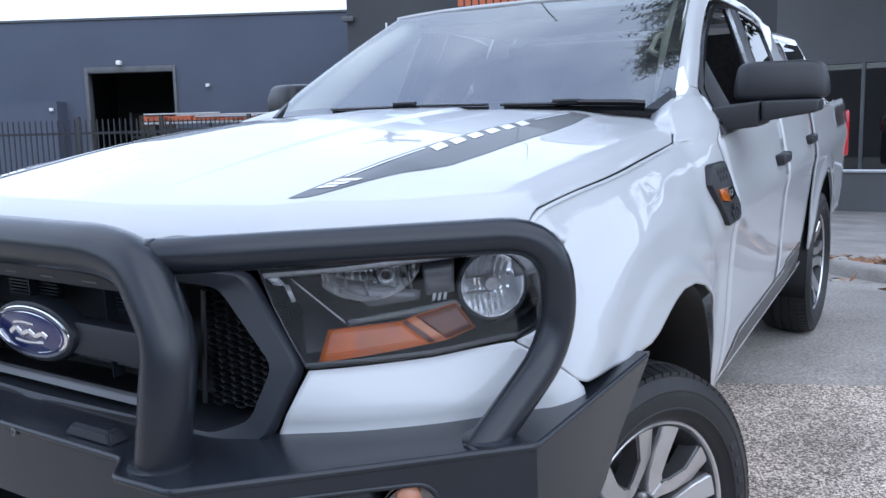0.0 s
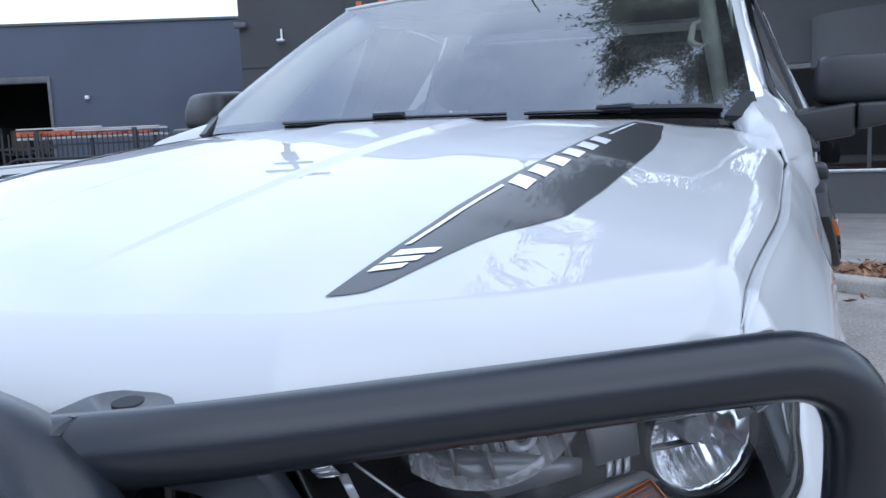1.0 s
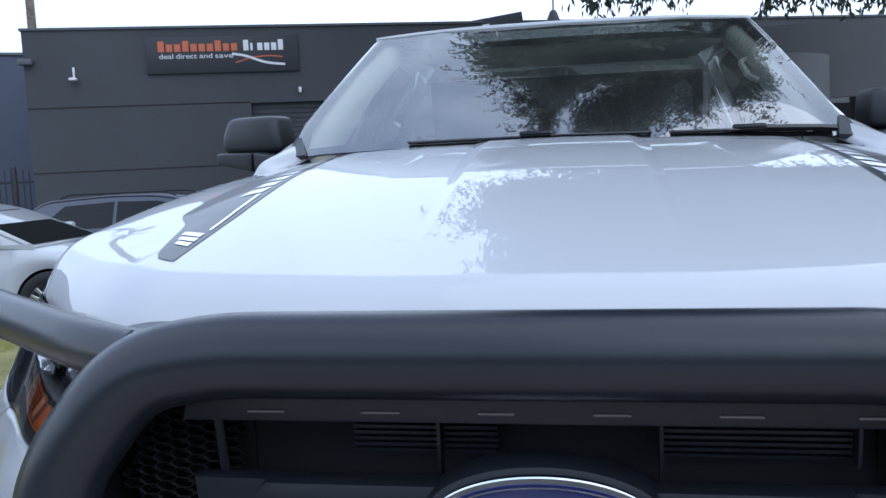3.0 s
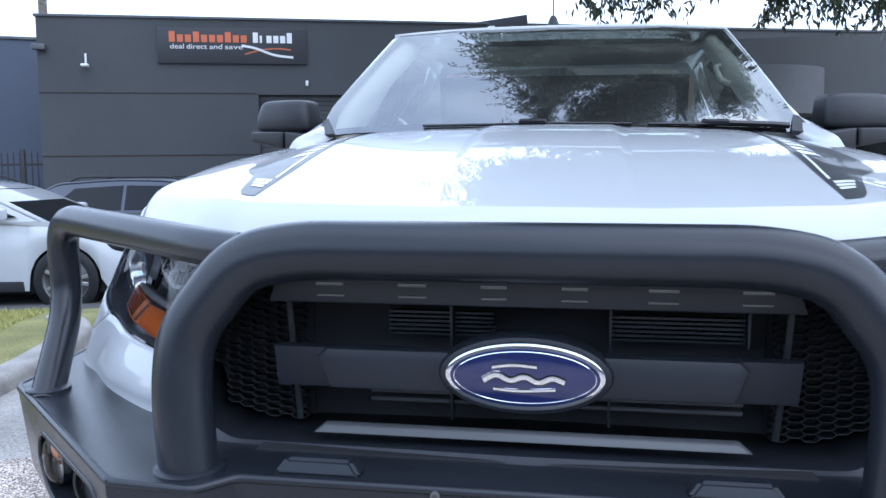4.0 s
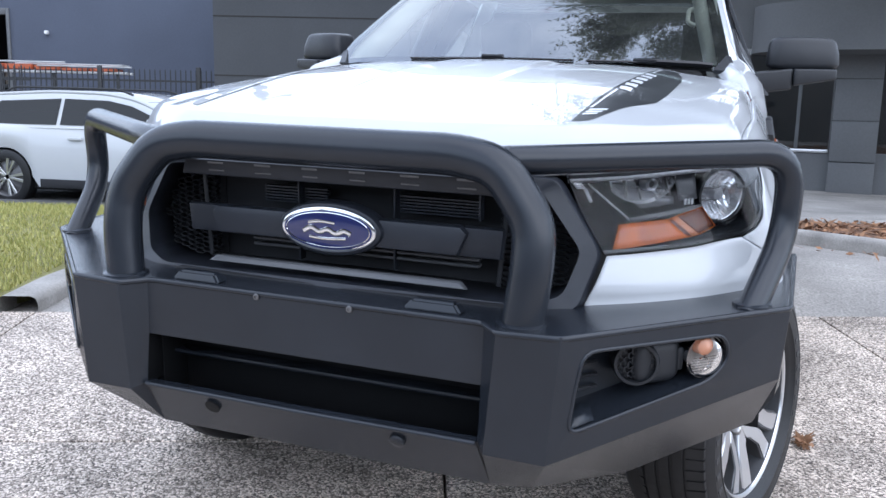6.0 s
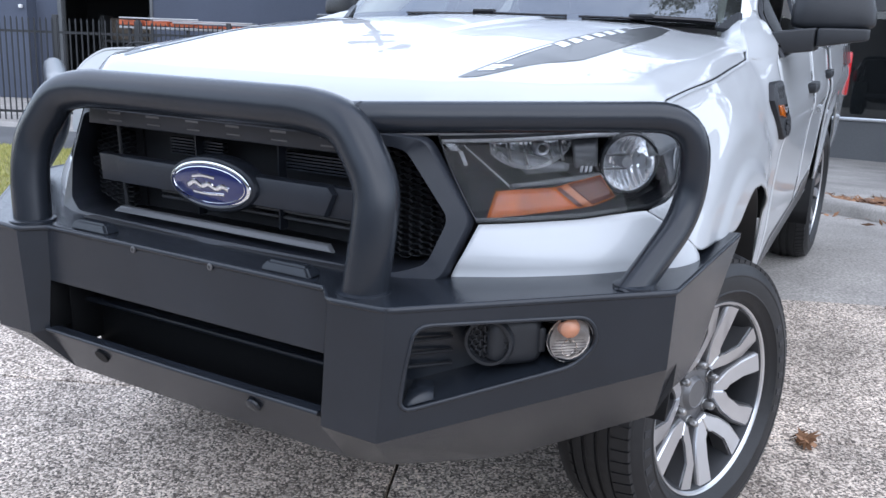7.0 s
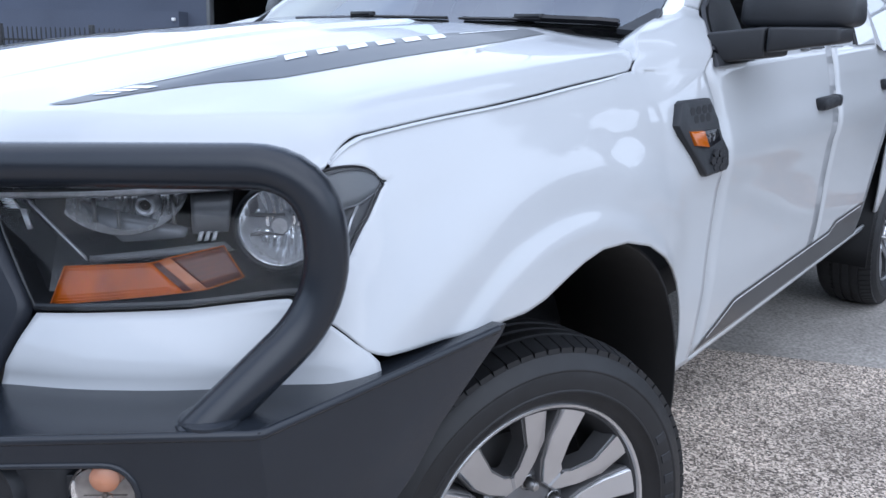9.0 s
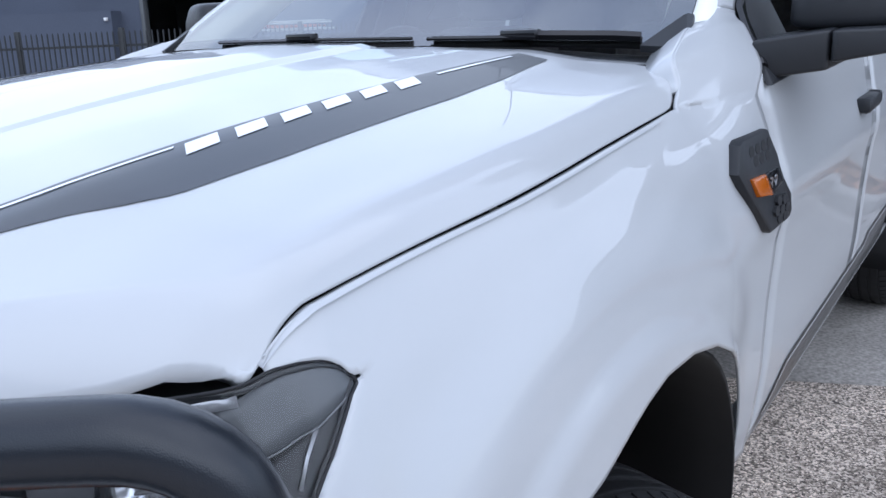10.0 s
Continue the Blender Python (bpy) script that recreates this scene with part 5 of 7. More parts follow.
# ---- mirrors, wipers, antenna, vents ----
for side in (1, -1):
    flip = (lambda b: b) if side > 0 else mirrored
    bm = blob(1.006, 0.945, 1.474, 0.130, 0.083, 0.060, 0.30)
    for v in bm.verts:
        v.co.y += 0.40 * max(0.0, v.co.x - 0.93) + 0.25 * max(0.0, v.co.z - 1.47)
        v.co.x -= 0.28 * max(0.0, v.co.z - 1.46) * (1 if v.co.x > 1.018 else -0.5)
    mirror = part("door_mirror", flip(bm), PLASTIC, truck, "dark grey plastic door mirror", 60)
    bm = blob(1.046, 0.900, 1.389, 0.076, 0.075, 0.030, 0.16)
    for v in bm.verts:
        v.co.y += 0.45 * (v.co.x - 1.0)
        v.co.z += 0.16 * (v.co.x - 0.98) if v.co.z < 1.387 else 0
    part("mirror_base", flip(bm), PLASTIC, mirror, "", 60)
    bm = blob(0.903, 0.890, 1.374, 0.066, 0.100, 0.038, 0.14)
    for v in bm.verts:
        v.co.y += 0.40 * (v.co.x - 0.90)
        v.co.z += 0.12 * (v.co.x - 0.90)
    part("mirror_arm", flip(bm), PLASTIC, mirror, "", 60)
    bm = prism([(0.737, 1.325), (1.0, 1.33), (1.03, 1.565), (0.868, 1.464), (0.797, 1.40)], lambda u, v, w: Vector((ip(v, [1.32, 1.458, 1.735], [0.884, 0.779, 0.668]) + w, u, v)), 0.012, 0.003)
    part("mirror_sail", flip(bm), PLASTIC, mirror)
for x0, x1, kx in ((-0.40, 0.235, -0.06), (0.285, 0.70, 0.48)):
    pts = [on_screen(x / 0.765, 0.020, 0.006) for x in np.linspace(x0, x1, 9)]
    wip = part("wiper", tube(pts, 0.0042, 6, flat=1.4), GLOSSBLACK, truck, "black windscreen wiper")
    k = on_screen(kx / 0.765, 0.016, 0.014)
    bm = box(-0.04, 0.04, -0.014, 0.014, -0.010, 0.010, 0.005)
    bm.transform(Matrix.Translation(k))
    part("wiper_knuckle", bm, GLOSSBLACK, wip)
    arm = [on_screen(x / 0.765, 0.010, 0.010) for x in np.linspace(kx - (0.33 if kx < 0 else 0.2), kx, 6)]
    part("wiper_arm", tube(arm, 0.004, 6, flat=1.6), GLOSSBLACK, wip)
    if kx > 0.2:
        pts = [on_screen(x / 0.765, 0.014, 0.014) for x in np.linspace(kx, x1, 6)]
        part("wiper_blade", tube(pts, 0.010, 6, flat=1.3), GLOSSBLACK, wip)
bm = lathe([(0, 0.026), (0.012, 0.022), (0.035, 0.013), (0.042, 0.008)], 20, "z")
bm.transform(Matrix.Translation((-0.030, 1.385, 1.826)))
ant = part("antenna_base", bm, PLASTIC, truck, "short black roof antenna")
part("antenna_rod", tube([(-0.030, 1.385, 1.864), (-0.030, 1.47, 2.13)], 0.003, 6), DARK, ant)

VENT = [(0.490, 1.207), (0.514, 1.252), (0.530, 1.258), (0.664, 1.257), (0.704, 1.203), (0.690, 1.186), (0.694, 1.160), (0.731, 1.130), (0.735, 1.092), (0.722, 1.081), (0.612, 1.079), (0.600, 1.086), (0.505, 1.183)]
for side in (1, -1):
    flip = (lambda b: b) if side > 0 else mirrored
    on_side = lambda u, v, w: Vector((max(side_x(min(u, 0.70), v), door_x(u, v)) - 0.004 + w, u, v))
    vent = part("side_vent", flip(prism(VENT, on_side, 0.022, 0.006)), PLASTIC, truck, "dark grey fender vent with amber repeater")
    part("repeater_lamp", flip(prism([(0.552, 1.158), (0.532, 1.192), (0.606, 1.187), (0.616, 1.148)], on_side, 0.027, 0.005)), AMBERTRIM, vent, "amber repeater lamp")
    part("vent_plate", flip(prism([(0.618, 1.147), (0.604, 1.187), (0.682, 1.186), (0.688, 1.158)], on_side, 0.0235, 0.001)), GLOSSBLACK, vent)
    # black hexagons stand for the shaded depth of the vent's openings
    for y, z in ((0.577, 1.215), (0.609, 1.215), (0.641, 1.215), (0.561, 1.234), (0.593, 1.234), (0.625, 1.234), (0.657, 1.234),
                 (0.655, 1.130), (0.687, 1.126), (0.640, 1.114), (0.671, 1.110), (0.702, 1.107), (0.655, 1.097), (0.688, 1.094)):
        hexa = [(y + 0.0135 * math.cos(a), z + 0.0105 * math.sin(a)) for a in (math.pi / 3 * k for k in range(6))]
        part("vent_hole", flip(prism(hexa, on_side, 0.0228)), DARK, vent)
    # lower door decal
    rows = []
    for y in np.linspace(0.79, 2.50, 48):
        hi = ip(y, [0.79, 1.02, 2.02, 2.06, 2.50], [0.572, 0.664, 0.672, 0.700, 0.704])
        rows.append([(door_x(y, z) + 0.0025, y, z) for z in np.linspace(0.570, hi, 7)])
    d = part("side_decal", flip(grid(rows)), DECAL, truck, "charcoal vinyl stripe along the sill", 40)
    rows = []
    for y in np.linspace(0.86, 2.46, 40):
        hi = ip(y, [0.79, 1.03, 2.03, 2.07, 2.50], [0.56, 0.650, 0.658, 0.686, 0.690])
        rows.append([(door_x(y, z) + 0.0035, y, z) for z in (hi, hi + 0.005)])
    part("stripe", flip(grid(rows)), DECALWHITE, d, "", 40)
    for k in range(3):
        rows = [[(door_x(3, z) + 0.03, 3.75 + 0.2 * k + 0.14 * s + 0.1 * (z - 1.2), z) for s in (0, 1)] for z in np.linspace(1.18, 1.30, 6)]
        part("tub_decal", flip(grid(rows)), DECAL, truck, "charcoal mark on the tub", 40)

# the engine size beside the repeater
cu = bpy.data.curves.new("badge_text", "FONT")
cu.body, cu.size, cu.extrude = "3.2", 0.036, 0.0008
tmp = new("badge_text", cu)
bpy.context.view_layer.update()
me = bpy.data.meshes.new_from_object(tmp.evaluated_get(bpy.context.evaluated_depsgraph_get()))
bpy.data.objects.remove(tmp)
me.materials.clear()
me.materials.append(ALLOY)
vx = max(side_x(0.65, 1.17), door_x(0.65, 1.17)) + 0.0205
me.transform(Matrix.Translation((vx + 0.001, 0.612, 1.155)) @ Matrix.Rotation(radians(90), 4, "Z") @ Matrix.Rotation(radians(90), 4, "X"))
ob = new("badge_text", me)
ob.parent = next(o for o in truck.children if o.name == "side_vent")

# the body narrows a little towards the tail
for o in truck.children_recursive:
    if o.type == "MESH" and o.parent is not None and "wheel" not in o.parent.name and (o.parent.parent is None or "wheel" not in o.parent.parent.name):
        for v in o.data.vertices:
            if v.co.y > 0.75:
                v.co.x *= 1 - 0.045 * (v.co.y - 0.75)

# the passenger half of the nose sits a little nearer the middle
done = set()
for ob in truck.children_recursive:
    if ob.type == "MESH" and ob.data.name not in done and ob.matrix_basis == Matrix.Identity(4) and (ob.parent.matrix_basis == Matrix.Identity(4) or ob.parent == truck):
        done.add(ob.data.name)
        for v in ob.data.vertices:
            v.co.x += ip(v.co.y, [-0.4, 0.7], [0.026, 0.0]) * min(1.0, max(0.0, (0.13 - v.co.x) / 0.26))
            v.co.x -= 0.035 * smooth01((v.co.z - 1.40) / 0.10) * min(1.0, max(0.0, -v.co.x / 0.6)) * smooth01((1.3 - abs(v.co.x)) / 0.3 - 0.9)

# ---- ground ----
CONCRETE = mat("worn_concrete", (0.265, 0.248, 0.228), rough=0.85, grain=0.34, grain_scale=70, stain=0.26, stain_scale=1.4, bump=0.4, bump_scale=160)
ASPHALT = mat("asphalt", (0.07, 0.07, 0.072), rough=0.9, grain=0.3, grain_scale=150, stain=0.2, stain_scale=0.8, bump=0.5, bump_scale=120)
KERB = mat("kerb_concrete", (0.27, 0.255, 0.235), rough=0.9, grain=0.15, grain_scale=80, stain=0.25, stain_scale=4, bump=0.4, bump_scale=120)
SOIL = mat("lawn_soil", (0.18, 0.17, 0.06), rough=1.0, grain=0.4, grain_scale=60, stain=0.3, stain_scale=2)
MULCH = mat("bark_mulch", (0.14, 0.075, 0.045), rough=1.0, grain=0.5, grain_scale=50, stain=0.3, stain_scale=3)
JOINT = mat("joint_filler", (0.03, 0.028, 0.025), rough=1.0)


def aggregate():
    """Exposed-aggregate concrete: pale and dark pebbles of 6 to 15 mm in grey cement."""
    m = bpy.data.materials.new("exposed_aggregate")
    m.use_nodes = True
    nt = m.node_tree
    b = nt.nodes["Principled BSDF"]
    b.inputs["Roughness"].default_value = 0.8
    pos = nt.nodes.new("ShaderNodeTexCoord")
    vo = nt.nodes.new("ShaderNodeTexVoronoi")
    vo.inputs["Scale"].default_value = 150
    nz = nt.nodes.new("ShaderNodeTexNoise")
    nz.inputs["Scale"].default_value, nz.inputs["Detail"].default_value = 2.2, 7
    n2 = nt.nodes.new("ShaderNodeTexNoise")
    n2.inputs["Scale"].default_value, n2.inputs["Detail"].default_value = 9, 8
    ramp = nt.nodes.new("ShaderNodeValToRGB")
    el = ramp.color_ramp.elements
    el[0].position, el[0].color = 0.15, (0.066, 0.053, 0.044, 1)
    el[1].position, el[1].color = 0.85, (0.745, 0.645, 0.55, 1)
    e = el.new(0.5)
    e.color = (0.312, 0.258, 0.212, 1)
    sep = nt.nodes.new("ShaderNodeSeparateColor")
    mix = nt.nodes.new("ShaderNodeMath")
    mix.operation = "MULTIPLY_ADD"
    mix.inputs[1].default_value = 0.80
    mr = nt.nodes.new("ShaderNodeMapRange")
    mr.inputs[1].default_value, mr.inputs[2].default_value, mr.inputs[3].default_value, mr.inputs[4].default_value = 0.3, 0.7, 0.72, 1.42
    sc = nt.nodes.new("ShaderNodeVectorMath")
    sc.operation = "SCALE"
    half = nt.nodes.new("ShaderNodeMath")
    half.operation = "MULTIPLY"
    half.inputs[1].default_value = 0.20
    bp = nt.nodes.new("ShaderNodeBump")
    bp.inputs["Strength"].default_value, bp.inputs["Distance"].default_value, bp.invert = 0.7, 0.004, True
    L = nt.links.new
    for n in (vo, nz, n2):
        L(pos.outputs["Object"], n.inputs["Vector"])
    L(vo.outputs["Color"], sep.inputs[0])
    L(n2.outputs["Fac"], half.inputs[0])
    L(sep.outputs[0], mix.inputs[0])
    L(half.outputs[0], mix.inputs[2])
    L(mix.outputs[0], ramp.inputs["Fac"])
    L(nz.outputs["Fac"], mr.inputs[0])
    L(ramp.outputs["Color"], sc.inputs[0])
    L(mr.outputs[0], sc.inputs["Scale"])
    L(sc.outputs[0], b.inputs["Base Color"])
    L(vo.outputs["Distance"], bp.inputs["Height"])
    L(bp.outputs["Normal"], b.inputs["Normal"])
    return m


AGGREGATE = aggregate()
SA = radians(22.7)
SE, SN = Vector((math.cos(SA), math.sin(SA))), Vector((-math.sin(SA), math.cos(SA)))


def en(x, y):
    return x * SE.x + y * SE.y, x * SN.x + y * SN.y


def xy(e, n):
    return SE.x * e + SN.x * n, SE.y * e + SN.y * n


def ground_z(x, y):
    """The crossing slopes up from the street to the truck's tail, then falls gently to the buildings."""
    z = 0.0524 * min(max(y, -7), 4.2) - 0.0152 * min(max(x, -3), 4) + 0.06 * (1 - smooth01((y - 2.5) / 3.5))
    z -= 0.036 * min(max(0.0, y - 4.2), 9.8)
    e, n = en(x, y)
    if n > 1.73 and x < -2.6:
        k = smooth01((-2.6 - x) / 0.6)
        z += k * (ip(n, [1.73, 5.2, 8, 14, 30], [0.125, 0.15, -0.05, -0.25, -0.3]) - z)
    return z


xs = [-600, -150, -60, -30, *np.linspace(-22, 12, 69), 20, 40, 100, 300, 600]
ys = [-600, -150, -60, -30, -15, *np.linspace(-9, 24, 67), 30, 45, 80, 200, 600]
tagged(link("ground", grid([[(x, y, ground_z(x, y) - (0.035 if en(x, y)[1] < 1.76 and abs(x) < 12 and y > -8 else 0.03 if x < -2.7 and en(x, y)[1] < 5.3 and x > -12 else 0.0)) for x in xs] for y in ys]), CONCRETE, None, "pale worn concrete apron and car park", 60),
       category="ground", kind="structure")

pavement = tagged(link("pavement", box(-0.3, 0.3, 1.0, 1.6, -0.10, -0.06), JOINT, None, "exposed-aggregate concrete footpath slabs"), category="pavement", kind="structure")
pavement.matrix_world = pose(0, 0, 0.06, 3.0, 0.87, 0)
for i in range(-4, 4):
    for j in range(-5, 1):
        e0, e1 = -0.042 + 2.147 * i, -0.042 + 2.147 * (i + 1)
        n0, n1 = 0.19 + 1.575 * j, 0.19 + 1.575 * (j + 1)
        bm = box(e0 + 0.005, e1 - 0.005, n0 + 0.005, n1 - 0.005, -0.09, 0.0, 0.006, seg=2)
        bm.transform(Matrix.Rotation(SA, 4, "Z"))
        part("slab", bm, AGGREGATE, pavement)

# ---- lawn with kerb ----
def strip(points, width, height, base):
    """A kerb along points (x, y): a rounded step."""
    rows = []
    ps = [Vector((*p, 0)) for p in points]
    for i, p in enumerate(ps):
        d = (ps[min(i + 1, len(ps) - 1)] - ps[max(i - 1, 0)]).normalized()
        s = Vector((d.y, -d.x, 0))
        z = base(p.x, p.y)
        rows.append([p + s * o + Vector((0, 0, z + h)) for o, h in ((width / 2, -0.1), (width / 2, height - 0.04), (width / 2 - 0.012, height - 0.012), (width / 2 - 0.04, height),
                                                               (-width / 2 + 0.03, height), (-width / 2, height - 0.02), (-width / 2, -0.1))])
    return grid(rows)


def smooth_line(points, r=0.5):
    return [(p.x, p.y) for p in rounded([(*p, 0) for p in points], r, 6)]


KLINE = smooth_line([xy(-2.30, 1.79), xy(-2.30, 2.6), (-3.25, 2.4), (-3.6, 3.6), (-4.2, 4.2)], 0.4)
tagged(link("lawn_kerb", strip(KLINE, 0.22, 0.10, lambda x, y: ground_z(x, y) - 0.02), KERB, None, "stained concrete kerb beside the lawn", 50), category="kerb", kind="structure")


def in_lawn(x, y):
    e, n = en(x, y)
    return e < -2.52 and n > 1.81 and y < 5.0 + 0.14 * (x + 5) and x > -13 and x < -2.7 - 0.25 * max(0, y - 1.2)


def lawn_z(x, y):
    return ground_z(x, y) + 0.035


rows = []
for e in np.linspace(-11.5, -2.5, 61):
    x1, y1 = xy(e, 1.81)
    row = []
    for s in np.linspace(0, 1, 21):
        # from the slab edge to the lane's edge, along +y
        yy = y1 + (5.0 + 0.14 * (x1 + 5) - y1) * s
        xx = x1 - 0.25 * max(0.0, yy - 1.2) * smooth01((e + 5) / 2.5)
        row.append((xx, yy, lawn_z(xx, yy) + 0.006 * noise.noise(Vector((xx * 2, yy * 2, 0)))))
    rows.append(row)
bm = grid(rows, flip=True)
tagged(link("lawn", bm, SOIL, None, "mown lawn soil", 60, solid=0.05), category="lawn", kind="structure")


def leafy(name, c0, c1, rough=0.6):
    """Leaf or blade: each piece its own tone."""
    m = mat(name, c0, rough)
    nt = m.node_tree
    g = nt.nodes.new("ShaderNodeNewGeometry")
    r = nt.nodes.new("ShaderNodeValToRGB")
    r.color_ramp.elements[0].color, r.color_ramp.elements[1].color = (*c0, 1), (*c1, 1)
    nt.links.new(g.outputs["Random Per Island"], r.inputs["Fac"])
    nt.links.new(r.outputs["Color"], nt.nodes["Principled BSDF"].inputs["Base Color"])
    return m


GRASS = leafy("lawn_grass", (0.20, 0.22, 0.05), (0.44, 0.40, 0.14))
rng = np.random.default_rng(4)
verts, faces = [], []
count = 0
while count < 60000:
    x = -2.7 - 9.5 * rng.random() ** 1.7
    y = 0.6 + 4.9 * rng.random()
    if not in_lawn(x, y):
        x, y = -13 + 10.3 * rng.random(), -3 + 8.2 * rng.random()
        if not in_lawn(x, y):
            count += 1
            continue
    a, h, w = rng.random() * 6.28, 0.025 + 0.03 * rng.random(), 0.004 + 0.003 * rng.random()
    z = lawn_z(x, y) - 0.004
    lx, ly = (rng.random(2) - 0.5) * 0.05
    k = len(verts)
    verts += [(x - w * math.cos(a), y - w * math.sin(a), z), (x + w * math.cos(a), y + w * math.sin(a), z), (x + lx, y + ly, z + h)]
    faces.append((k, k + 1, k + 2))
    count += 1
me = bpy.data.meshes.new("grass")
me.from_pydata(verts, [], faces)
me.materials.append(GRASS)
tagged(new("grass", me), "short mown yellow-green grass", "grass", kind="stuff")

# planted island with a kerb behind the truck
ISLAND = smooth_line([(4.6, 3.0), (1.55, 4.92), (0.55, 5.62), (0.75, 6.15), (4.6, 8.4)], 0.35)
tagged(link("island_kerb", strip([(x, y) for x, y in ISLAND[::-1]], 0.16, 0.12, lambda x, y: ground_z(x, y)), KERB, None, "weathered concrete kerb round the planted island", 50), category="kerb", kind="structure")
mid = len(ISLAND) // 2
half = [Vector((*p, 0)) for p in ISLAND[:mid + 1]][::-1], [Vector((*p, 0)) for p in ISLAND[-mid - 1:]]
rows = []
for p, q in zip(*half):
    rows.append([(v.x, v.y, ground_z(v.x, v.y) + 0.085 + 0.02 * noise.noise(v * 4)) for v in (p.lerp(q, k / 12) for k in range(13))])
tagged(link("mulch_bed", grid(rows), MULCH, None, "brown bark mulch bed with fallen leaves", 60), category="garden bed", kind="structure")
DRYLEAF = leafy("dry_leaves", (0.10, 0.045, 0.02), (0.32, 0.17, 0.09), 0.8)
rng = np.random.default_rng(21)
verts, faces = [], []
while len(faces) < 2200:
    x, y = 0.5 + 3.6 * rng.random() ** 1.4, 3.4 + 4.6 * rng.random()
    near = min((math.hypot(x - p[0], y - p[1]), p) for p in ISLAND)
    inside = 5.62 - 0.66 * (x - 0.55) < y < 6.1 + 0.6 * (x - 0.7)
    if not inside and (near[0] > 0.5 or rng.random() > 0.12):
        continue
    z = ground_z(x, y) + (0.10 if inside else 0.012) + 0.02 * rng.random()
    a, ln, w = rng.random() * 6.28, 0.03 + 0.04 * rng.random(), 0.008 + 0.01 * rng.random()
    d, e = Vector((math.cos(a), math.sin(a), rng.normal(0, 0.3))) * ln, Vector((-math.sin(a), math.cos(a), rng.normal(0, 0.4))) * w
    c = Vector((x, y, z))
    k = len(verts)
    verts += [tuple(c - d), tuple(c + e), tuple(c + d), tuple(c - e)]
    faces.append((k, k + 1, k + 2, k + 3))
me = bpy.data.meshes.new("leaf_litter")
me.from_pydata(verts, [], faces)
me.materials.append(DRYLEAF)
tagged(new("leaf_litter", me), "dry brown leaves on the mulch", "leaves", kind="stuff")
# one crumpled leaf cluster on a slab joint
bm = bmesh.new()
for k in range(26):
    a, ln, w = rng.random() * 6.28, 0.018 + 0.022 * rng.random(), 0.005 + 0.006 * rng.random()
    c = Vector((1.127 + rng.normal(0, 0.014), 0.645 + rng.normal(0, 0.018), 0.075 + 0.012 * rng.random()))
    d, e = Vector((math.cos(a), math.sin(a), rng.normal(0, 0.5))) * ln, Vector((-math.sin(a), math.cos(a), rng.normal(0, 0.6))) * w
    grid([[c - d, c - d * 0.3 - e], [c + d * 0.3 + e, c + d]], bm)
leafc = tagged(link("dry_leaf", bm, DRYLEAF, None, "crumpled dry brown leaf lying on the slab joint", 0), category="leaf")
leafc.matrix_world = pose(0, 0, 0, 3.0, 0.87, 0)

# asphalt lane beyond the lawn
rows = [[(x, y, ground_z(x, y) + 0.006) for x in np.linspace(-40, -3.5, 60)] for y in np.linspace(5.15, 8.4, 10)]
rows = [[(x, y + 0.14 * (x + 5), ground_z(x, y + 0.14 * (x + 5)) + 0.006) for x, y, z in r] for r in rows]
tagged(link("road", grid(rows), ASPHALT, None, "grey asphalt lane behind the lawn", 60), category="road", kind="structure")

# ---- the dark building with the signboard ----
WALLDARK = mat("charcoal_painted_concrete", (0.057, 0.060, 0.064), rough=0.75, grain=0.06, grain_scale=30, stain=0.10, stain_scale=0.5, bump=0.15, bump_scale=60)
WALLBLUE = mat("blue_grey_painted_concrete", (0.069, 0.081, 0.113), rough=0.75, grain=0.05, grain_scale=30, stain=0.10, stain_scale=0.4, bump=0.15, bump_scale=60)
# the wall's charcoal, lightened in colour to offset the tree's shade on the shopfront
SHOPWALL = mat("lightened_shopfront_cladding", (0.105, 0.108, 0.112), rough=0.7, grain=0.06, grain_scale=30, stain=0.12, stain_scale=0.6)
TRIMGREY = mat("grey_painted_steel", (0.09, 0.095, 0.10), rough=0.5, stain=0.15)
SIGN = mat("dark_sign_panel", (0.030, 0.031, 0.035), rough=0.5, stain=0.08, stain_scale=0.8)
SIGNORANGE = mat("orange_sign_vinyl", (0.55, 0.14, 0.06), rough=0.5)
SIGNWHITE = mat("white_sign_vinyl", (0.72, 0.72, 0.72), rough=0.5)
ROLLER = mat("roller_shutter", (0.05, 0.052, 0.056), rough=0.5, stain=0.15)

DW = pose(-2.62, 17.44, -0.22, 0, 0, 20)   # wall frame: x along the wall, y away from the street


def in_dark(bm):
    bm.transform(DW)
    return bm


H = 4.98
dark = tagged(link("wall_dark", in_dark(join(join(box(-9.16, -4.62, 0, 0.3, 0, H), box(-4.62, 1.2, 0, 0.3, 3.37, H)), box(1.2, 26, 0, 0.3, 0, H))), WALLDARK, None,
                   "charcoal painted concrete building wall", 0), category="building", kind="structure")
part("parapet_cap", in_dark(box(-9.2, 26.1, -0.04, 0.34, H + 0.003, H + 0.06, 0.01)), TRIMGREY, dark)
part("return_wall", in_dark(box(-9.16, -8.86, 0.304, 14, 0, H)), WALLDARK, dark)
for z in (2.035, 3.38):
    part("panel_joint", in_dark(box(-9.16, -4.65, -0.006, 0.004, z, z + 0.025)), JOINT, dark)
sh = part("roller_shutter", in_dark(box(-4.62, 1.2, 0.16, 0.2, 0, 3.37)), ROLLER, dark, "dark roller shutter")
for k in range(32):
    part("shutter_slat", in_dark(box(-4.60, 1.18, 0.145, 0.165, 0.02 + k * 0.104, 0.02 + k * 0.104 + 0.09, 0.008, seg=1)), ROLLER, sh)
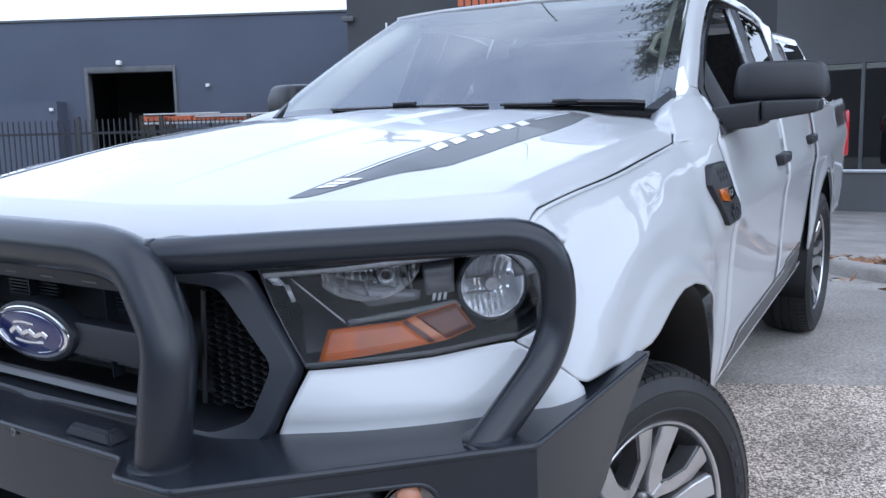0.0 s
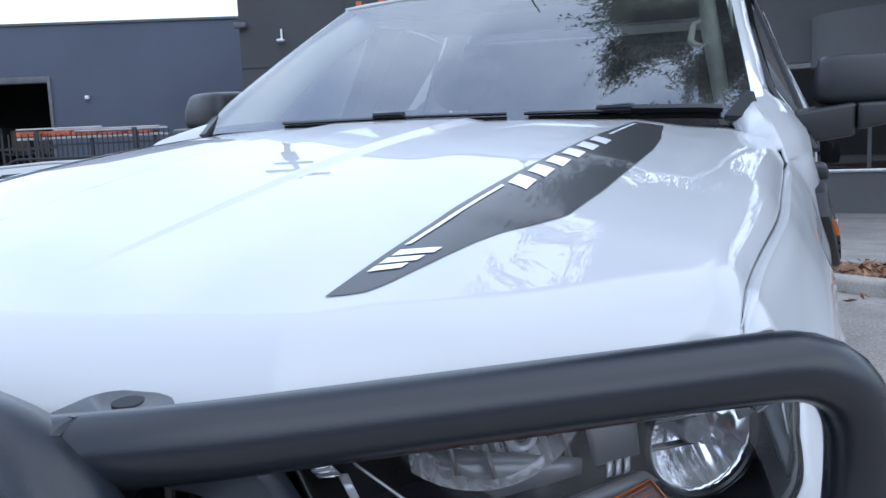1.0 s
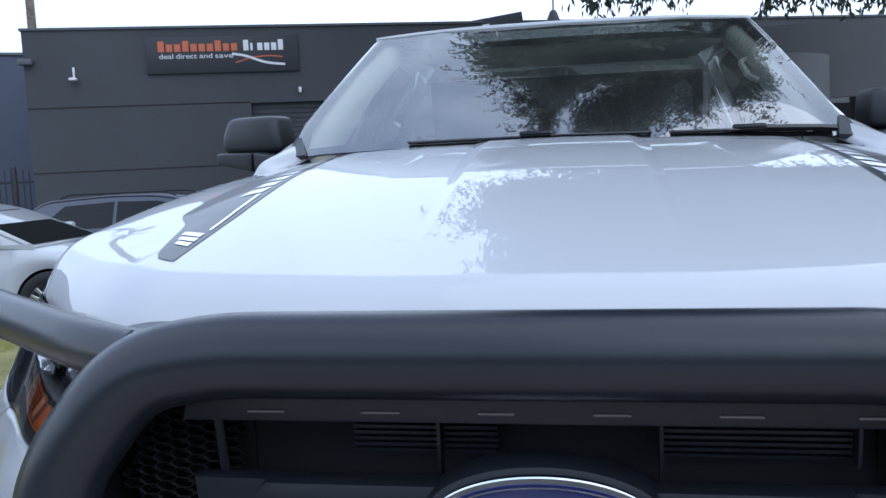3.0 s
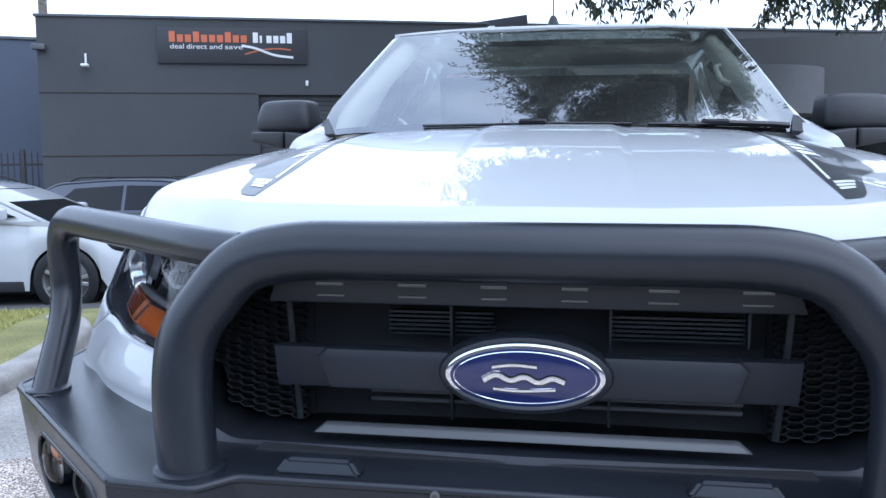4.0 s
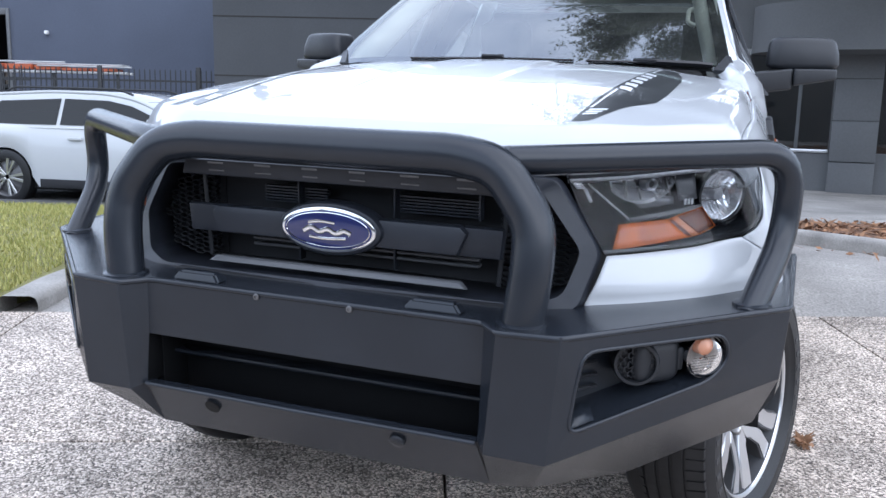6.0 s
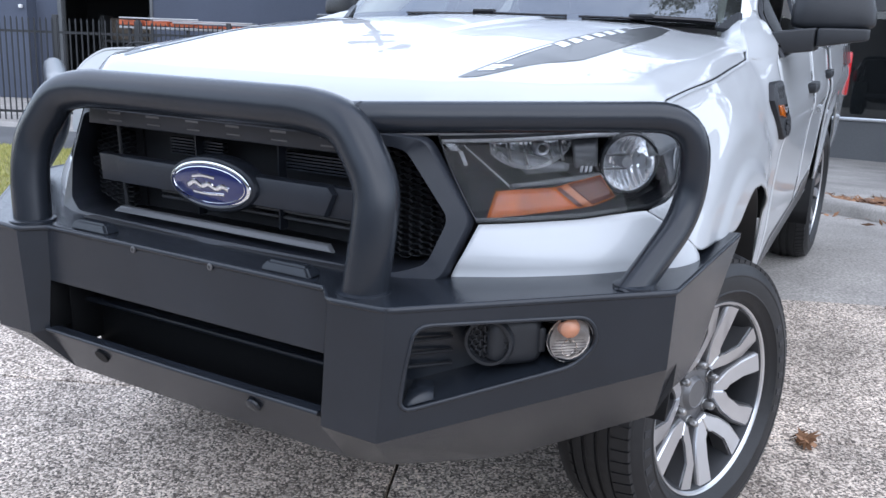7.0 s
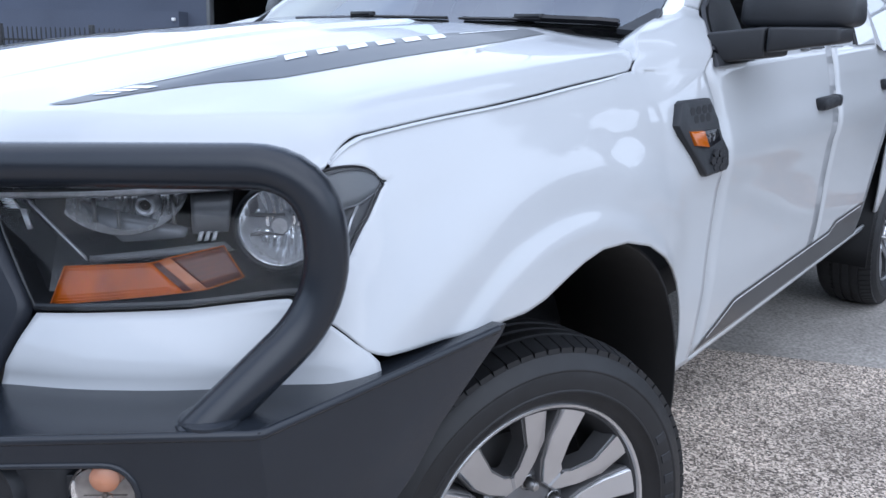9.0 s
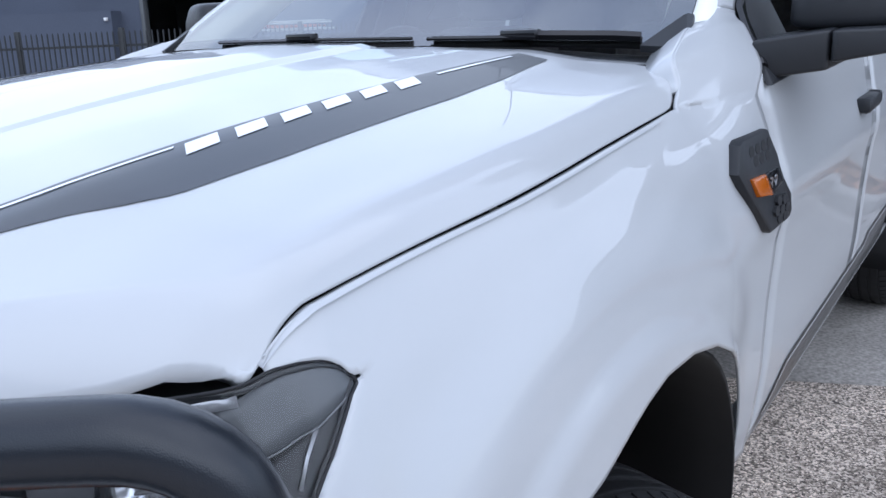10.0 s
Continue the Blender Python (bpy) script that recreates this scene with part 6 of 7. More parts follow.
part("wall_box", in_dark(box(-9.24, -8.96, -0.16, -0.003, 4.28, 4.40, 0.02)), TRIMGREY, dark)
cam_ob = part("security_camera", in_dark(join(box(-8.27, -8.11, -0.22, -0.05, 3.93, 3.99, 0.025), box(-8.21, -8.17, -0.06, -0.003, 3.98, 4.22, 0.015))), SIGNWHITE, dark, "white wall camera")
part("wall_sensor", in_dark(box(-3.58, -3.52, -0.08, -0.003, 3.56, 3.68, 0.015)), SIGNWHITE, dark)

# the board: width 3.2, height 0.82
SX, SZ = -6.72, 4.03
sign = tagged(link("signboard", in_dark(box(SX, SX + 3.18, -0.06, -0.004, SZ, SZ + 0.77, 0.01)), SIGN, None, "dark signboard with orange and white lettering on the wall"), category="signboard")


def letters(text, x, z, size, material, parent, width=None):
    cu = bpy.data.curves.new("lettering", "FONT")
    cu.body, cu.size, cu.extrude = text, size, 0.006
    tmp = bpy.data.objects.new("lettering", cu)
    scene.collection.objects.link(tmp)
    bpy.context.view_layer.update()
    me = bpy.data.meshes.new_from_object(tmp.evaluated_get(bpy.context.evaluated_depsgraph_get()))
    bpy.data.objects.remove(tmp)
    me.materials.clear()
    me.materials.append(material)
    k = width / max(v.co.x for v in me.vertices) if width else 1.0
    me.transform(DW @ Matrix.Translation((x, -0.064, z)) @ Matrix.Rotation(radians(90), 4, "X") @ Matrix.Diagonal((k, 1, 1, 1)))
    ob = new("lettering", me)
    ob.parent = parent
    return ob


# the firm's name as plain blocks: ten orange, six white
for k in range(10):
    bm = in_dark(box(SX + 0.25 + k * 0.168, SX + 0.25 + k * 0.168 + 0.128, -0.072, -0.062, SZ + 0.455, SZ + (0.68 if k in (0, 3, 7) else 0.615), 0.004, seg=1))
    part("name_block", bm, SIGNORANGE, sign)
for k in range(6):
    bm = in_dark(box(SX + 2.02 + k * 0.147, SX + 2.02 + k * 0.147 + (0.05 if k == 1 else 0.11), -0.072, -0.062, SZ + 0.455, SZ + (0.68 if k in (0, 5) else 0.615), 0.004, seg=1))
    part("name_block", bm, SIGNWHITE, sign)
for word, at, wide in (("deal", 0.0, 0.295), ("direct", 0.345, 0.435), ("and", 0.83, 0.27), ("save", 1.15, 0.39)):
    letters(word, SX + 0.26 + at, SZ + 0.315, 0.145, SIGNWHITE, sign, wide)
for pts, m, r in (([(1.88, 0.46), (2.2, 0.40), (2.6, 0.22), (3.05, 0.17)], SIGNWHITE, 0.028), ([(1.95, 0.24), (2.3, 0.36), (2.7, 0.40), (3.0, 0.36)], SIGNORANGE, 0.014)):
    o = tube(rounded([(SX + x * 0.946, -0.066, SZ + z * 0.86) for x, z in pts], 0.4, 6), r, 6, flat=1.0)
    for v in o.verts:
        v.co.y = -0.066 + (v.co.y + 0.066) * 0.12
    part("swoosh", in_dark(o), m, sign)
# a second board on the roofline behind the cab
bm = box(-3.4, 0, -0.05, 0.05, H - 0.40, H + 0.20, 0.01)
bm.transform(Matrix.Translation((1.50, -0.30, 0)) @ Matrix.Rotation(radians(-20), 4, "Z") @ Matrix.Translation((0, 0, H)) @ Matrix.Rotation(radians(-6), 4, "Y") @ Matrix.Translation((0, 0, -H)))
board = tagged(link("signboard", in_dark(bm), SIGN, None, "dark signboard with pale lettering standing on the roofline"), category="signboard")
for k in range(12):
    bm = box(-2.9 + k * 0.22, -2.74 + k * 0.22, -0.062, -0.051, H - 0.24, H + (0.06 if k % 3 == 0 else -0.02), 0.004, seg=1)
    bm.transform(Matrix.Translation((1.50, -0.30, 0)) @ Matrix.Rotation(radians(-20), 4, "Z") @ Matrix.Translation((0, 0, H)) @ Matrix.Rotation(radians(-6), 4, "Y") @ Matrix.Translation((0, 0, -H)))
    part("name_block", in_dark(bm), SIGNORANGE if k < 7 else SIGNWHITE, board)
bm = box(-3.3, 0, 0.055, 0.12, H - 0.3, H - 0.2)
bm.transform(Matrix.Translation((1.50, -0.30, 0)) @ Matrix.Rotation(radians(-20), 4, "Z") @ Matrix.Translation((0, 0, H)) @ Matrix.Rotation(radians(-6), 4, "Y") @ Matrix.Translation((0, 0, -H)))
part("sign_bracket", in_dark(join(bm, box(1.2, 1.45, -0.28, -0.005, H - 0.28, H - 0.12))), TRIMGREY, board)

# ---- the shopfront at the right: columns, glass, curved canopy ----
shop = tagged(link("shopfront_wall", join(box(-1.6, 12, 14.4, 14.6, -0.35, 0.55), box(-1.6, 12, 14.4, 14.6, 2.42, 3.75)), SHOPWALL, None, "charcoal shopfront with tinted glazing", 0), category="building", kind="structure")
for x0, x1 in ((-1.6, -0.2), (-0.14, 1.42), (1.48, 2.0), (2.8, 4.4), (4.46, 6.0), (6.06, 8.0)):
    part("shop_window", box(x0, x1, 14.43, 14.45, 0.56, 2.41), SHOPGLASS, shop, "dark reflecting shop glass", 0)
for x in (-0.17, 1.45, 4.43, 6.03):
    part("mullion", box(x - 0.03, x + 0.03, 14.38, 14.48, 0.55, 2.42, 0.006), TRIMGREY, shop)
part("window_rail", box(-1.6, 2.0, 14.36, 14.398, 0.54, 0.60, 0.006), ALLOY, shop)
for k, (z0, z1) in enumerate(((-0.35, 0.38), (0.40, 1.12), (1.14, 1.86), (1.88, 2.42))):
    part("cladding_panel", box(2.02, 2.78, 14.28, 14.52, z0, z1, 0.006), SHOPWALL, shop)
part("shop_interior", box(-1.6, 12, 17.5, 17.7, -0.35, 2.5), SHOPWALL, shop)
rows = []
for k in range(25):
    a = radians(180 * k / 24)
    x, y = 2.5 - 1.95 * math.cos(a), 14.35 - 1.35 * math.sin(a)
    rows.append([(x, y, 2.30), (x, y, 3.12), (x, 14.39, 3.14), (x, 14.39, 2.28), (x, y, 2.30)])
part("curved_canopy", grid(rows), SHOPWALL, shop, "curved charcoal entrance canopy", 40)
part("wall_light", box(3.25, 3.33, 13.0, 13.12, 2.68, 2.76, 0.02), TRIMGREY, shop)

# ---- the blue-grey warehouse ----
BW = pose(-16.95, 17.95, -0.6, 0, 0, 29)
W_ = lambda bm: (bm.transform(BW), bm)[1]
blue = tagged(link("wall_blue", W_(join(join(box(-30, -6.02, 0, 0.3, 0, 5.75), box(-6.02, -3.20, 0, 0.3, 4.26, 5.75)), box(-3.20, 12, 0, 0.3, 0, 5.75))), WALLBLUE, None,
                   "blue-grey painted warehouse wall with open roller door", 0), category="building", kind="structure")
part("parapet_cap", W_(box(-30, 12, -0.05, 0.34, 5.753, 5.83, 0.01)), TRIMGREY, blue)
for x0, x1, z0, z1 in ((-6.08, -5.96, 0, 4.32), (-3.25, -3.16, 0, 4.32), (-5.96, -3.25, 4.14, 4.32)):
    part("door_frame", W_(box(x0, x1, -0.06, 0.25, z0, z1, 0.01)), TRIMGREY, blue)
part("annex_wall", W_(box(-30, -6.75, -0.6, -0.004, 0, 3.28)), WALLBLUE, blue, "low blue-grey annex")
part("wall_light", W_(box(-4.98, -4.84, -0.2, -0.003, 4.36, 4.5, 0.03)), SIGNWHITE, blue)
part("wall_camera", W_(box(-2.20, -2.10, -0.16, -0.003, 3.62, 3.72, 0.02)), SIGNWHITE, blue)
part("wall_camera", W_(box(-6.95, -6.85, -0.72, -0.603, 2.98, 3.08, 0.02)), SIGNWHITE, blue)
part("warehouse_inside", W_(join(box(-8.2, -1.2, 7.0, 7.2, 0, 5), box(-8.2, -1.2, 0.5, 7, 5.0, 5.2))), WALLDARK, blue)
part("warehouse_side", W_(join(box(-8.4, -8.2, 0.31, 7.2, 0, 5.2), box(-1.2, -1.0, 0.31, 7.2, 0, 5.2))), WALLDARK, blue)
CARD = mat("cardboard", (0.20, 0.17, 0.14), rough=0.9, stain=0.2)
for k, (x, z, w, h) in enumerate(((-5.7, 2.2, 0.6, 0.7), (-5.0, 2.2, 0.5, 0.6), (-4.4, 2.2, 0.4, 0.5), (-5.3, 1.0, 0.8, 0.8), (-4.1, 1.0, 0.6, 0.9))):
    tagged(link("carton", W_(box(x, x + w, 3.0, 3.6, z, z + h, 0.01)), CARD, None, "brown carton on a warehouse rack"), category="carton")
rack = tagged(link("storage_rack", W_(join(join(box(-6.0, -3.3, 2.9, 3.7, 2.1, 2.19), box(-6.0, -3.3, 2.9, 3.7, 0.92, 0.99)), join(box(-6.0, -5.9, 2.9, 3.7, 0, 3), box(-3.4, -3.3, 2.9, 3.7, 0, 3)))), TRIMGREY, None, "steel storage rack inside the warehouse"), category="rack")

# ---- unseen plain wall added behind the camera to darken the front's reflections ----
UNSEENWALL = mat("unseen_wall_brown", (0.13, 0.12, 0.11), rough=0.9, grain=0.1, grain_scale=20, stain=0.3, stain_scale=0.3)
tagged(link("wall_south", box(-60, 60, -18.4, -18.0, -1.5, 4.2), UNSEENWALL, None, "unseen plain brown wall added to darken front reflections", 0), category="wall", kind="structure")

# ---- palisade fences ----
FENCE = mat("black_steel_fence", (0.025, 0.026, 0.028), rough=0.5, stain=0.2)


def fence(x0, y0, x1, y1, top, base, label):
    d = Vector((x1 - x0, y1 - y0, 0))
    n = int(d.length / 0.125)
    a = math.atan2(d.y, d.x)
    root = tagged(link("steel_fence", box(0, d.length, -0.02, 0.02, top - 0.32, top - 0.27), FENCE, None, label), category="fence", group="steel fences")
    root.matrix_world = pose(x0, y0, 0, 0, 0, math.degrees(a))
    part("fence_rail", box(0, d.length, -0.02, 0.02, base + 0.15, base + 0.20), FENCE, root)
    bm = prism([(-0.014, base), (0.014, base), (0.014, top - 0.04), (0, top), (-0.014, top - 0.04)], lambda u, v, w: Vector((u, w - 0.036, v)), 0.014)
    first = part("picket", bm, FENCE, root, "", 0)
    for k in range(1, n):
        o = new("picket", first.data)
        o.parent, o.location = root, (k * 0.125, 0, 0)
    for k in range(0, int(d.length / 2.4) + 1):
        part("fence_post", box(k * 2.4 - 0.05, k * 2.4 + 0.05, -0.03, 0.07, base, top + 0.06, 0.008), FENCE, root)


fence(-19.0, 7.2, -12.75, 10.4, 1.88, -0.25, "black steel picket fence by the car park")
fence(-16.8, 13.3, -9.9, 16.6, 1.98, -0.3, "black steel picket fence in front of the warehouse")
# timber and red beams stacked behind the fence on a trailer rack
PALLET = mat("orange_painted_steel", (0.50, 0.12, 0.05), rough=0.6, stain=0.3)
STEELPALE = mat("pale_galvanised_steel", (0.45, 0.45, 0.45), rough=0.45, metal=0.4, stain=0.15)
rk = pose(-17.95, 13.57, -0.05, 0, 0, 27)
st = tagged(link("steel_stack", box(0, 3.7, 0.2, 0.28, 1.90, 1.96, 0.01), STEELPALE, None, "pale steel beams and orange racking stacked behind the fence"), category="stack")
st.matrix_world = rk
for dims in ((0, 3.7, 0.8, 0.88, 1.90, 1.96), (0.05, 2.2, 0.08, 0.14, 2.15, 2.19), (1.5, 3.85, 0.1, 0.16, 2.06, 2.10)):
    part("beam", box(*dims, 0.01), STEELPALE, st)
for x, z, q in ((0.02, 1.99, 0.13), (0.72, 1.99, 0.12), (1.42, 1.985, 0.10), (2.1, 1.97, 0.07), (2.8, 1.97, 0.07)):
    part("beam", box(x, x + 0.62, 0.15, 0.95, z, z + q, 0.01), PALLET, st)
part("beam", box(0.9, 3.6, 0.3, 0.9, 2.11, 2.15, 0.01), STEELPALE, st)
for k in range(3):
    part("stand", box(0.2 + 1.6 * k, 0.28 + 1.6 * k, 0.3, 0.38, -0.2, 1.90, 0.01), FENCE, st)

# ---- parked cars ----
CARGLASS = glass("car_glass", (0.07, 0.075, 0.08), ior=1.5)
NAVY = mat("dark_metallic_paint", (0.02, 0.024, 0.035), rough=0.3, coat=1.0)
SILVERBLUE = mat("blue_grey_metallic_paint", (0.045, 0.052, 0.07), rough=0.3, coat=1.0, metal=0.3)


def car(m, paint, label, length=4.7, height=1.64, width=1.86):
    """An SUV; x runs to its nose, the near side faces -y."""
    root = empty("parked_car", m, label, "car", "parked cars")
    hw = width / 2
    fx, rx = length / 2 - 0.86, -length / 2 + 0.98
    low = [(-length / 2, 0.45), (-length / 2 + 0.03, 0.75), (-length / 2 + 0.08, 1.02), (-length / 2 + 0.3, 1.08), (0.6, 0.99), (1.25, 0.97), (1.9, 0.86), (length / 2 - 0.1, 0.72), (length / 2, 0.55), (length / 2 - 0.02, 0.30)]
    cols = []
    for x in sorted([*np.linspace(-length / 2, length / 2, 50), *[fx + 0.385 * math.cos(a) for a in np.linspace(0, math.pi, 12)], *[rx + 0.385 * math.cos(a) for a in np.linspace(0, math.pi, 12)]]):
        top = ip(x, [p[0] for p in low[:9]], [p[1] for p in low[:9]])
        lo = 0.25
        for c in (fx, rx):
            if abs(x - c) < 0.386:
                lo = max(lo, 0.36 + math.sqrt(max(0, 0.386 ** 2 - (x - c) ** 2)))
        end = min(1.0, (length / 2 - abs(x)) / 0.5)
        w = hw * (0.86 + 0.14 * math.sin(end * math.pi / 2))
        cols.append([(x, -w * (0.97 + 0.03 * math.sin(s * math.pi)) + (0.05 * (s ** 6)), lo + (top - lo) * s) for s in np.linspace(0, 1, 10)])
    bm = grid(cols)
    bm2 = bm.copy()
    bmesh.ops.scale(bm2, vec=(1, -1, 1), verts=bm2.verts)
    join(bm, bm2)
    grid([[c[-1] for c in cols], [(p[0], -p[1], p[2]) for p in (c[-1] for c in cols)]], bm)
    for c in (cols[0], cols[-1]):
        grid([c, [(p[0], -p[1], p[2]) for p in c]], bm)
    bmesh.ops.remove_doubles(bm, verts=bm.verts, dist=1e-4)
    part("body", bm, paint, root, "", 40)
    h, back = height, -length / 2
    roof = [(back + 0.10, 1.04), (back + 0.22, 1.24), (back + 0.50, h - 0.06), (-0.8, h), (0.0, h - 0.02), (0.45, h - 0.10), (1.35, 0.98)]
    roof = [(p.x, p.y) for p in rounded([(*p, 0) for p in roof], 0.25, 4)]
    pts = [[(x, -hw * (0.93 - 0.27 * max(0, (z - 1.0)) / 0.64), z) for x, z in roof], [(x, hw * (0.93 - 0.27 * max(0, (z - 1.0)) / 0.64), z) for x, z in roof]]
    part("roof", grid(pts), paint, root, "", 40, solid=0.04)
    for s in (-1, 1):
        side = [(x, s * hw * (0.925 - 0.27 * max(0, (z - 1.0)) / 0.64), z - 0.045) for x, z in roof]
        belt = [(x, s * hw * 0.93, 1.0) for x, y, z in side]
        part("side_panel", grid([side, belt]), paint, root, "", 0, solid=0.012)
        flat = lambda u, v, w: Vector((u, s * (hw * (0.938 - 0.45 * (v - 1.0)) + w), v))
        for edge in ([(back + 0.55, 1.13), (back + 0.86, h - 0.15), (-0.66, h - 0.11), (-0.66, 1.05), (back + 0.80, 1.05)],
                     [(-0.60, 1.05), (-0.60, h - 0.11), (0.02, h - 0.125), (0.36, h - 0.19), (1.0, 1.05)]):
            bm = prism(edge, flat, 0.014)
            bmesh.ops.recalc_face_normals(bm, faces=bm.faces)
            part("side_window", bm, CARGLASS, root, "dark side window")
        part("door_mirror", box(0.75, 0.95, s * (hw + 0.10) - 0.10, s * (hw + 0.10) + 0.10, 1.02, 1.16, 0.04, seg=3), paint, root)
        part("sill_trim", box(rx + 0.5, fx - 0.45, s * hw * 0.97 - 0.02, s * hw * 0.97 + 0.02, 0.24, 0.36, 0.015), DARK, root)
        part("tail_lamp", box(-length / 2 - 0.005, -length / 2 + 0.34, s * (hw - 0.22) - 0.10, s * (hw - 0.22) + 0.142, 0.83, 1.0, 0.04, seg=3), RED, root, "red tail lamp")
        part("headlamp", box(length / 2 - 0.55, length / 2 - 0.10, s * (hw - 0.22) - 0.18, s * (hw - 0.22) + 0.15, 0.66, 0.78, 0.04, seg=3), LAMPGREY, root, "dark headlamp")
        for x in (-0.35, 0.60):
            part("door_handle", box(x - 0.1, x + 0.1, s * hw - 0.02, s * hw + 0.012, 0.86, 0.90, 0.01), paint, root)
            part("door_gap", box(x + 0.162, x + 0.167, s * hw * 0.99 - 0.012, s * hw * 0.99 + 0.014, 0.42, 0.97), DARK, root)
        part("roof_rail", tube(rounded([(-1.55, s * 0.62, height - 0.04), (-1.4, s * 0.63, height + 0.03), (0.1, s * 0.63, height + 0.02), (0.3, s * 0.62, height - 0.05)], 0.1, 4), 0.014, 8), DARK, root)
    bm = grid([[(back + 0.43, -hw * 0.62, h - 0.13), (back + 0.43, hw * 0.62, h - 0.13)], [(back + 0.185, -hw * 0.74, 1.20), (back + 0.185, hw * 0.74, 1.20)]])
    part("rear_window", bm, CARGLASS, root, "", 0, solid=0.012, offset=1.0)
    part("windscreen", grid([[(0.50, -hw * 0.66, height - 0.13), (0.50, hw * 0.66, height - 0.13)], [(1.33, -hw * 0.86, 1.0), (1.33, hw * 0.86, 1.0)]]), CARGLASS, root, "", 0, solid=0.012, offset=1.0)
    part("underbody", box(-length / 2 + 0.1, length / 2 - 0.1, -hw + 0.12, hw - 0.12, 0.2, 0.6, 0.05), DARK, root)
    for x in (fx, rx):
        for s in (-1, 1):
            w = empty("wheel", pose(x, s * (hw - 0.12), 0.36, 0, 0, 90 * s), "", "")
            w.parent = root
            part("tyre", lathe([(-0.1, 0.25), (-0.11, 0.31), (-0.09, 0.355), (0.09, 0.355), (0.11, 0.31), (0.105, 0.255), (0.08, 0.245)], 40), RUBBER, w)
            part("rim", lathe([(0.06, 0.05), (0.06, 0.1), (0.02, 0.22), (0.09, 0.245), (0.1, 0.255)], 40), GUNMETAL, w)
            for k in range(10):
                o = prism([(0.03, -0.012), (0.245, -0.020), (0.245, 0.020), (0.03, 0.012)], lambda u, v, q: Vector((0.066 + q + 0.02 * u, v, u)), 0.02, 0.004, 1)
                o.transform(Matrix.Rotation(2 * math.pi * k / 10 + (0.12 if k % 2 else -0.12), 4, "X"))
                part("spoke", o, ALLOY, w)
    return root


car(pose(-7.05, 6.78, -0.13, 0, 0, 9.3), WHITE, "white SUV parked beside the lawn", 4.75, 1.49)
car(pose(-6.6, 11.2, -0.22, 0, 0, 8), SILVERBLUE, "blue-grey sedan parked behind the white SUV", 4.6, 1.55)
car(pose(-5.6, 14.2, -0.38, 0, 0, 190), NAVY, "dark SUV parked by the charcoal wall", 4.7, 1.66)

# ---- overhanging gum tree behind the truck ----
BARK = mat("grey_brown_bark", (0.09, 0.075, 0.06), rough=0.95, grain=0.35, grain_scale=25, stain=0.3, stain_scale=3, bump=0.8, bump_scale=40)
LEAF = leafy("gum_leaves", (0.022, 0.034, 0.016), (0.065, 0.078, 0.034), 0.5)
rng = np.random.default_rng(11)
tree = empty("gum_tree", pose(6.4, 11.0, ground_z(6.4, 11.0)), "large overhanging gum tree with drooping leaves", "tree")
part("trunk", tube([(0, 0, -0.2), (-0.1, 0.05, 1.5), (-0.35, -0.1, 3.4), (-1.1, -0.3, 5.6), (-2.4, -0.6, 8.0), (-3.4, -0.7, 10.5)], [0.36, 0.30, 0.27, 0.22, 0.16, 0.08], 14), BARK, tree)
tips = []
centre, radii = Vector((-4.3, -1.1, 10.0)), Vector((3.5, 3.1, 4.8))
for k in range(115):
    d = Vector(rng.uniform(-1, 1, 3))
    d *= min(1.0, 1.12 / max(0.1, (d.x ** 4 + d.y ** 4 + d.z ** 4) ** 0.25))
    end = centre + Vector((d.x * radii.x, d.y * radii.y, d.z * radii.z))
    h = min(9.8, max(4.0, end.z - 2.2))
    start = Vector((ip(h, [3.4, 5.6, 8.0, 10.5], [-0.35, -1.1, -2.4, -3.4]), -0.4, h))
    mid = start.lerp(end, 0.55) + Vector((0, 0, 0.7))
    path = rounded([start, mid, end], 1.2, 6)
    part("limb", tube(path, [0.05 - 0.04 * i / len(path) for i in range(len(path))], 6), BARK, tree)
    tips += [mid.lerp(end, s) for s in (0.2, 0.5, 0.8, 1.0)]
# low sprays that hang into view over the roofline
for x, y, z in ((-6.2, 1.0, 4.15), (-5.3, 1.4, 4.2), (-3.4, 1.0, 4.0), (-2.7, 0.8, 3.9), (-1.9, 0.9, 3.75), (-4.6, 1.2, 4.45), (-2.2, 1.3, 4.2)):
    p = Vector((x, y, z))
    part("limb", tube(rounded([Vector((-1.2, -0.3, 5.8)), Vector((x * 0.6, 0.4, 6.3)), p + Vector((0.4, 0, 0.8)), p], 0.6, 4), 0.018, 6), BARK, tree)
    tips += [p + Vector((0.2, 0, 0.3))]
many = np.repeat(np.array([tuple(p) for p in tips]), [80 if p.z > 5.2 else 14 for p in tips], axis=0)
seeds = many + rng.normal(0, 1, many.shape) * (0.27, 0.27, 0.22) * np.where(many[:, 2:] > 5.2, 1.0, 0.5)
sway = rng.normal(0, 0.13, seeds.shape) * (1, 1, 0)
NL = 18
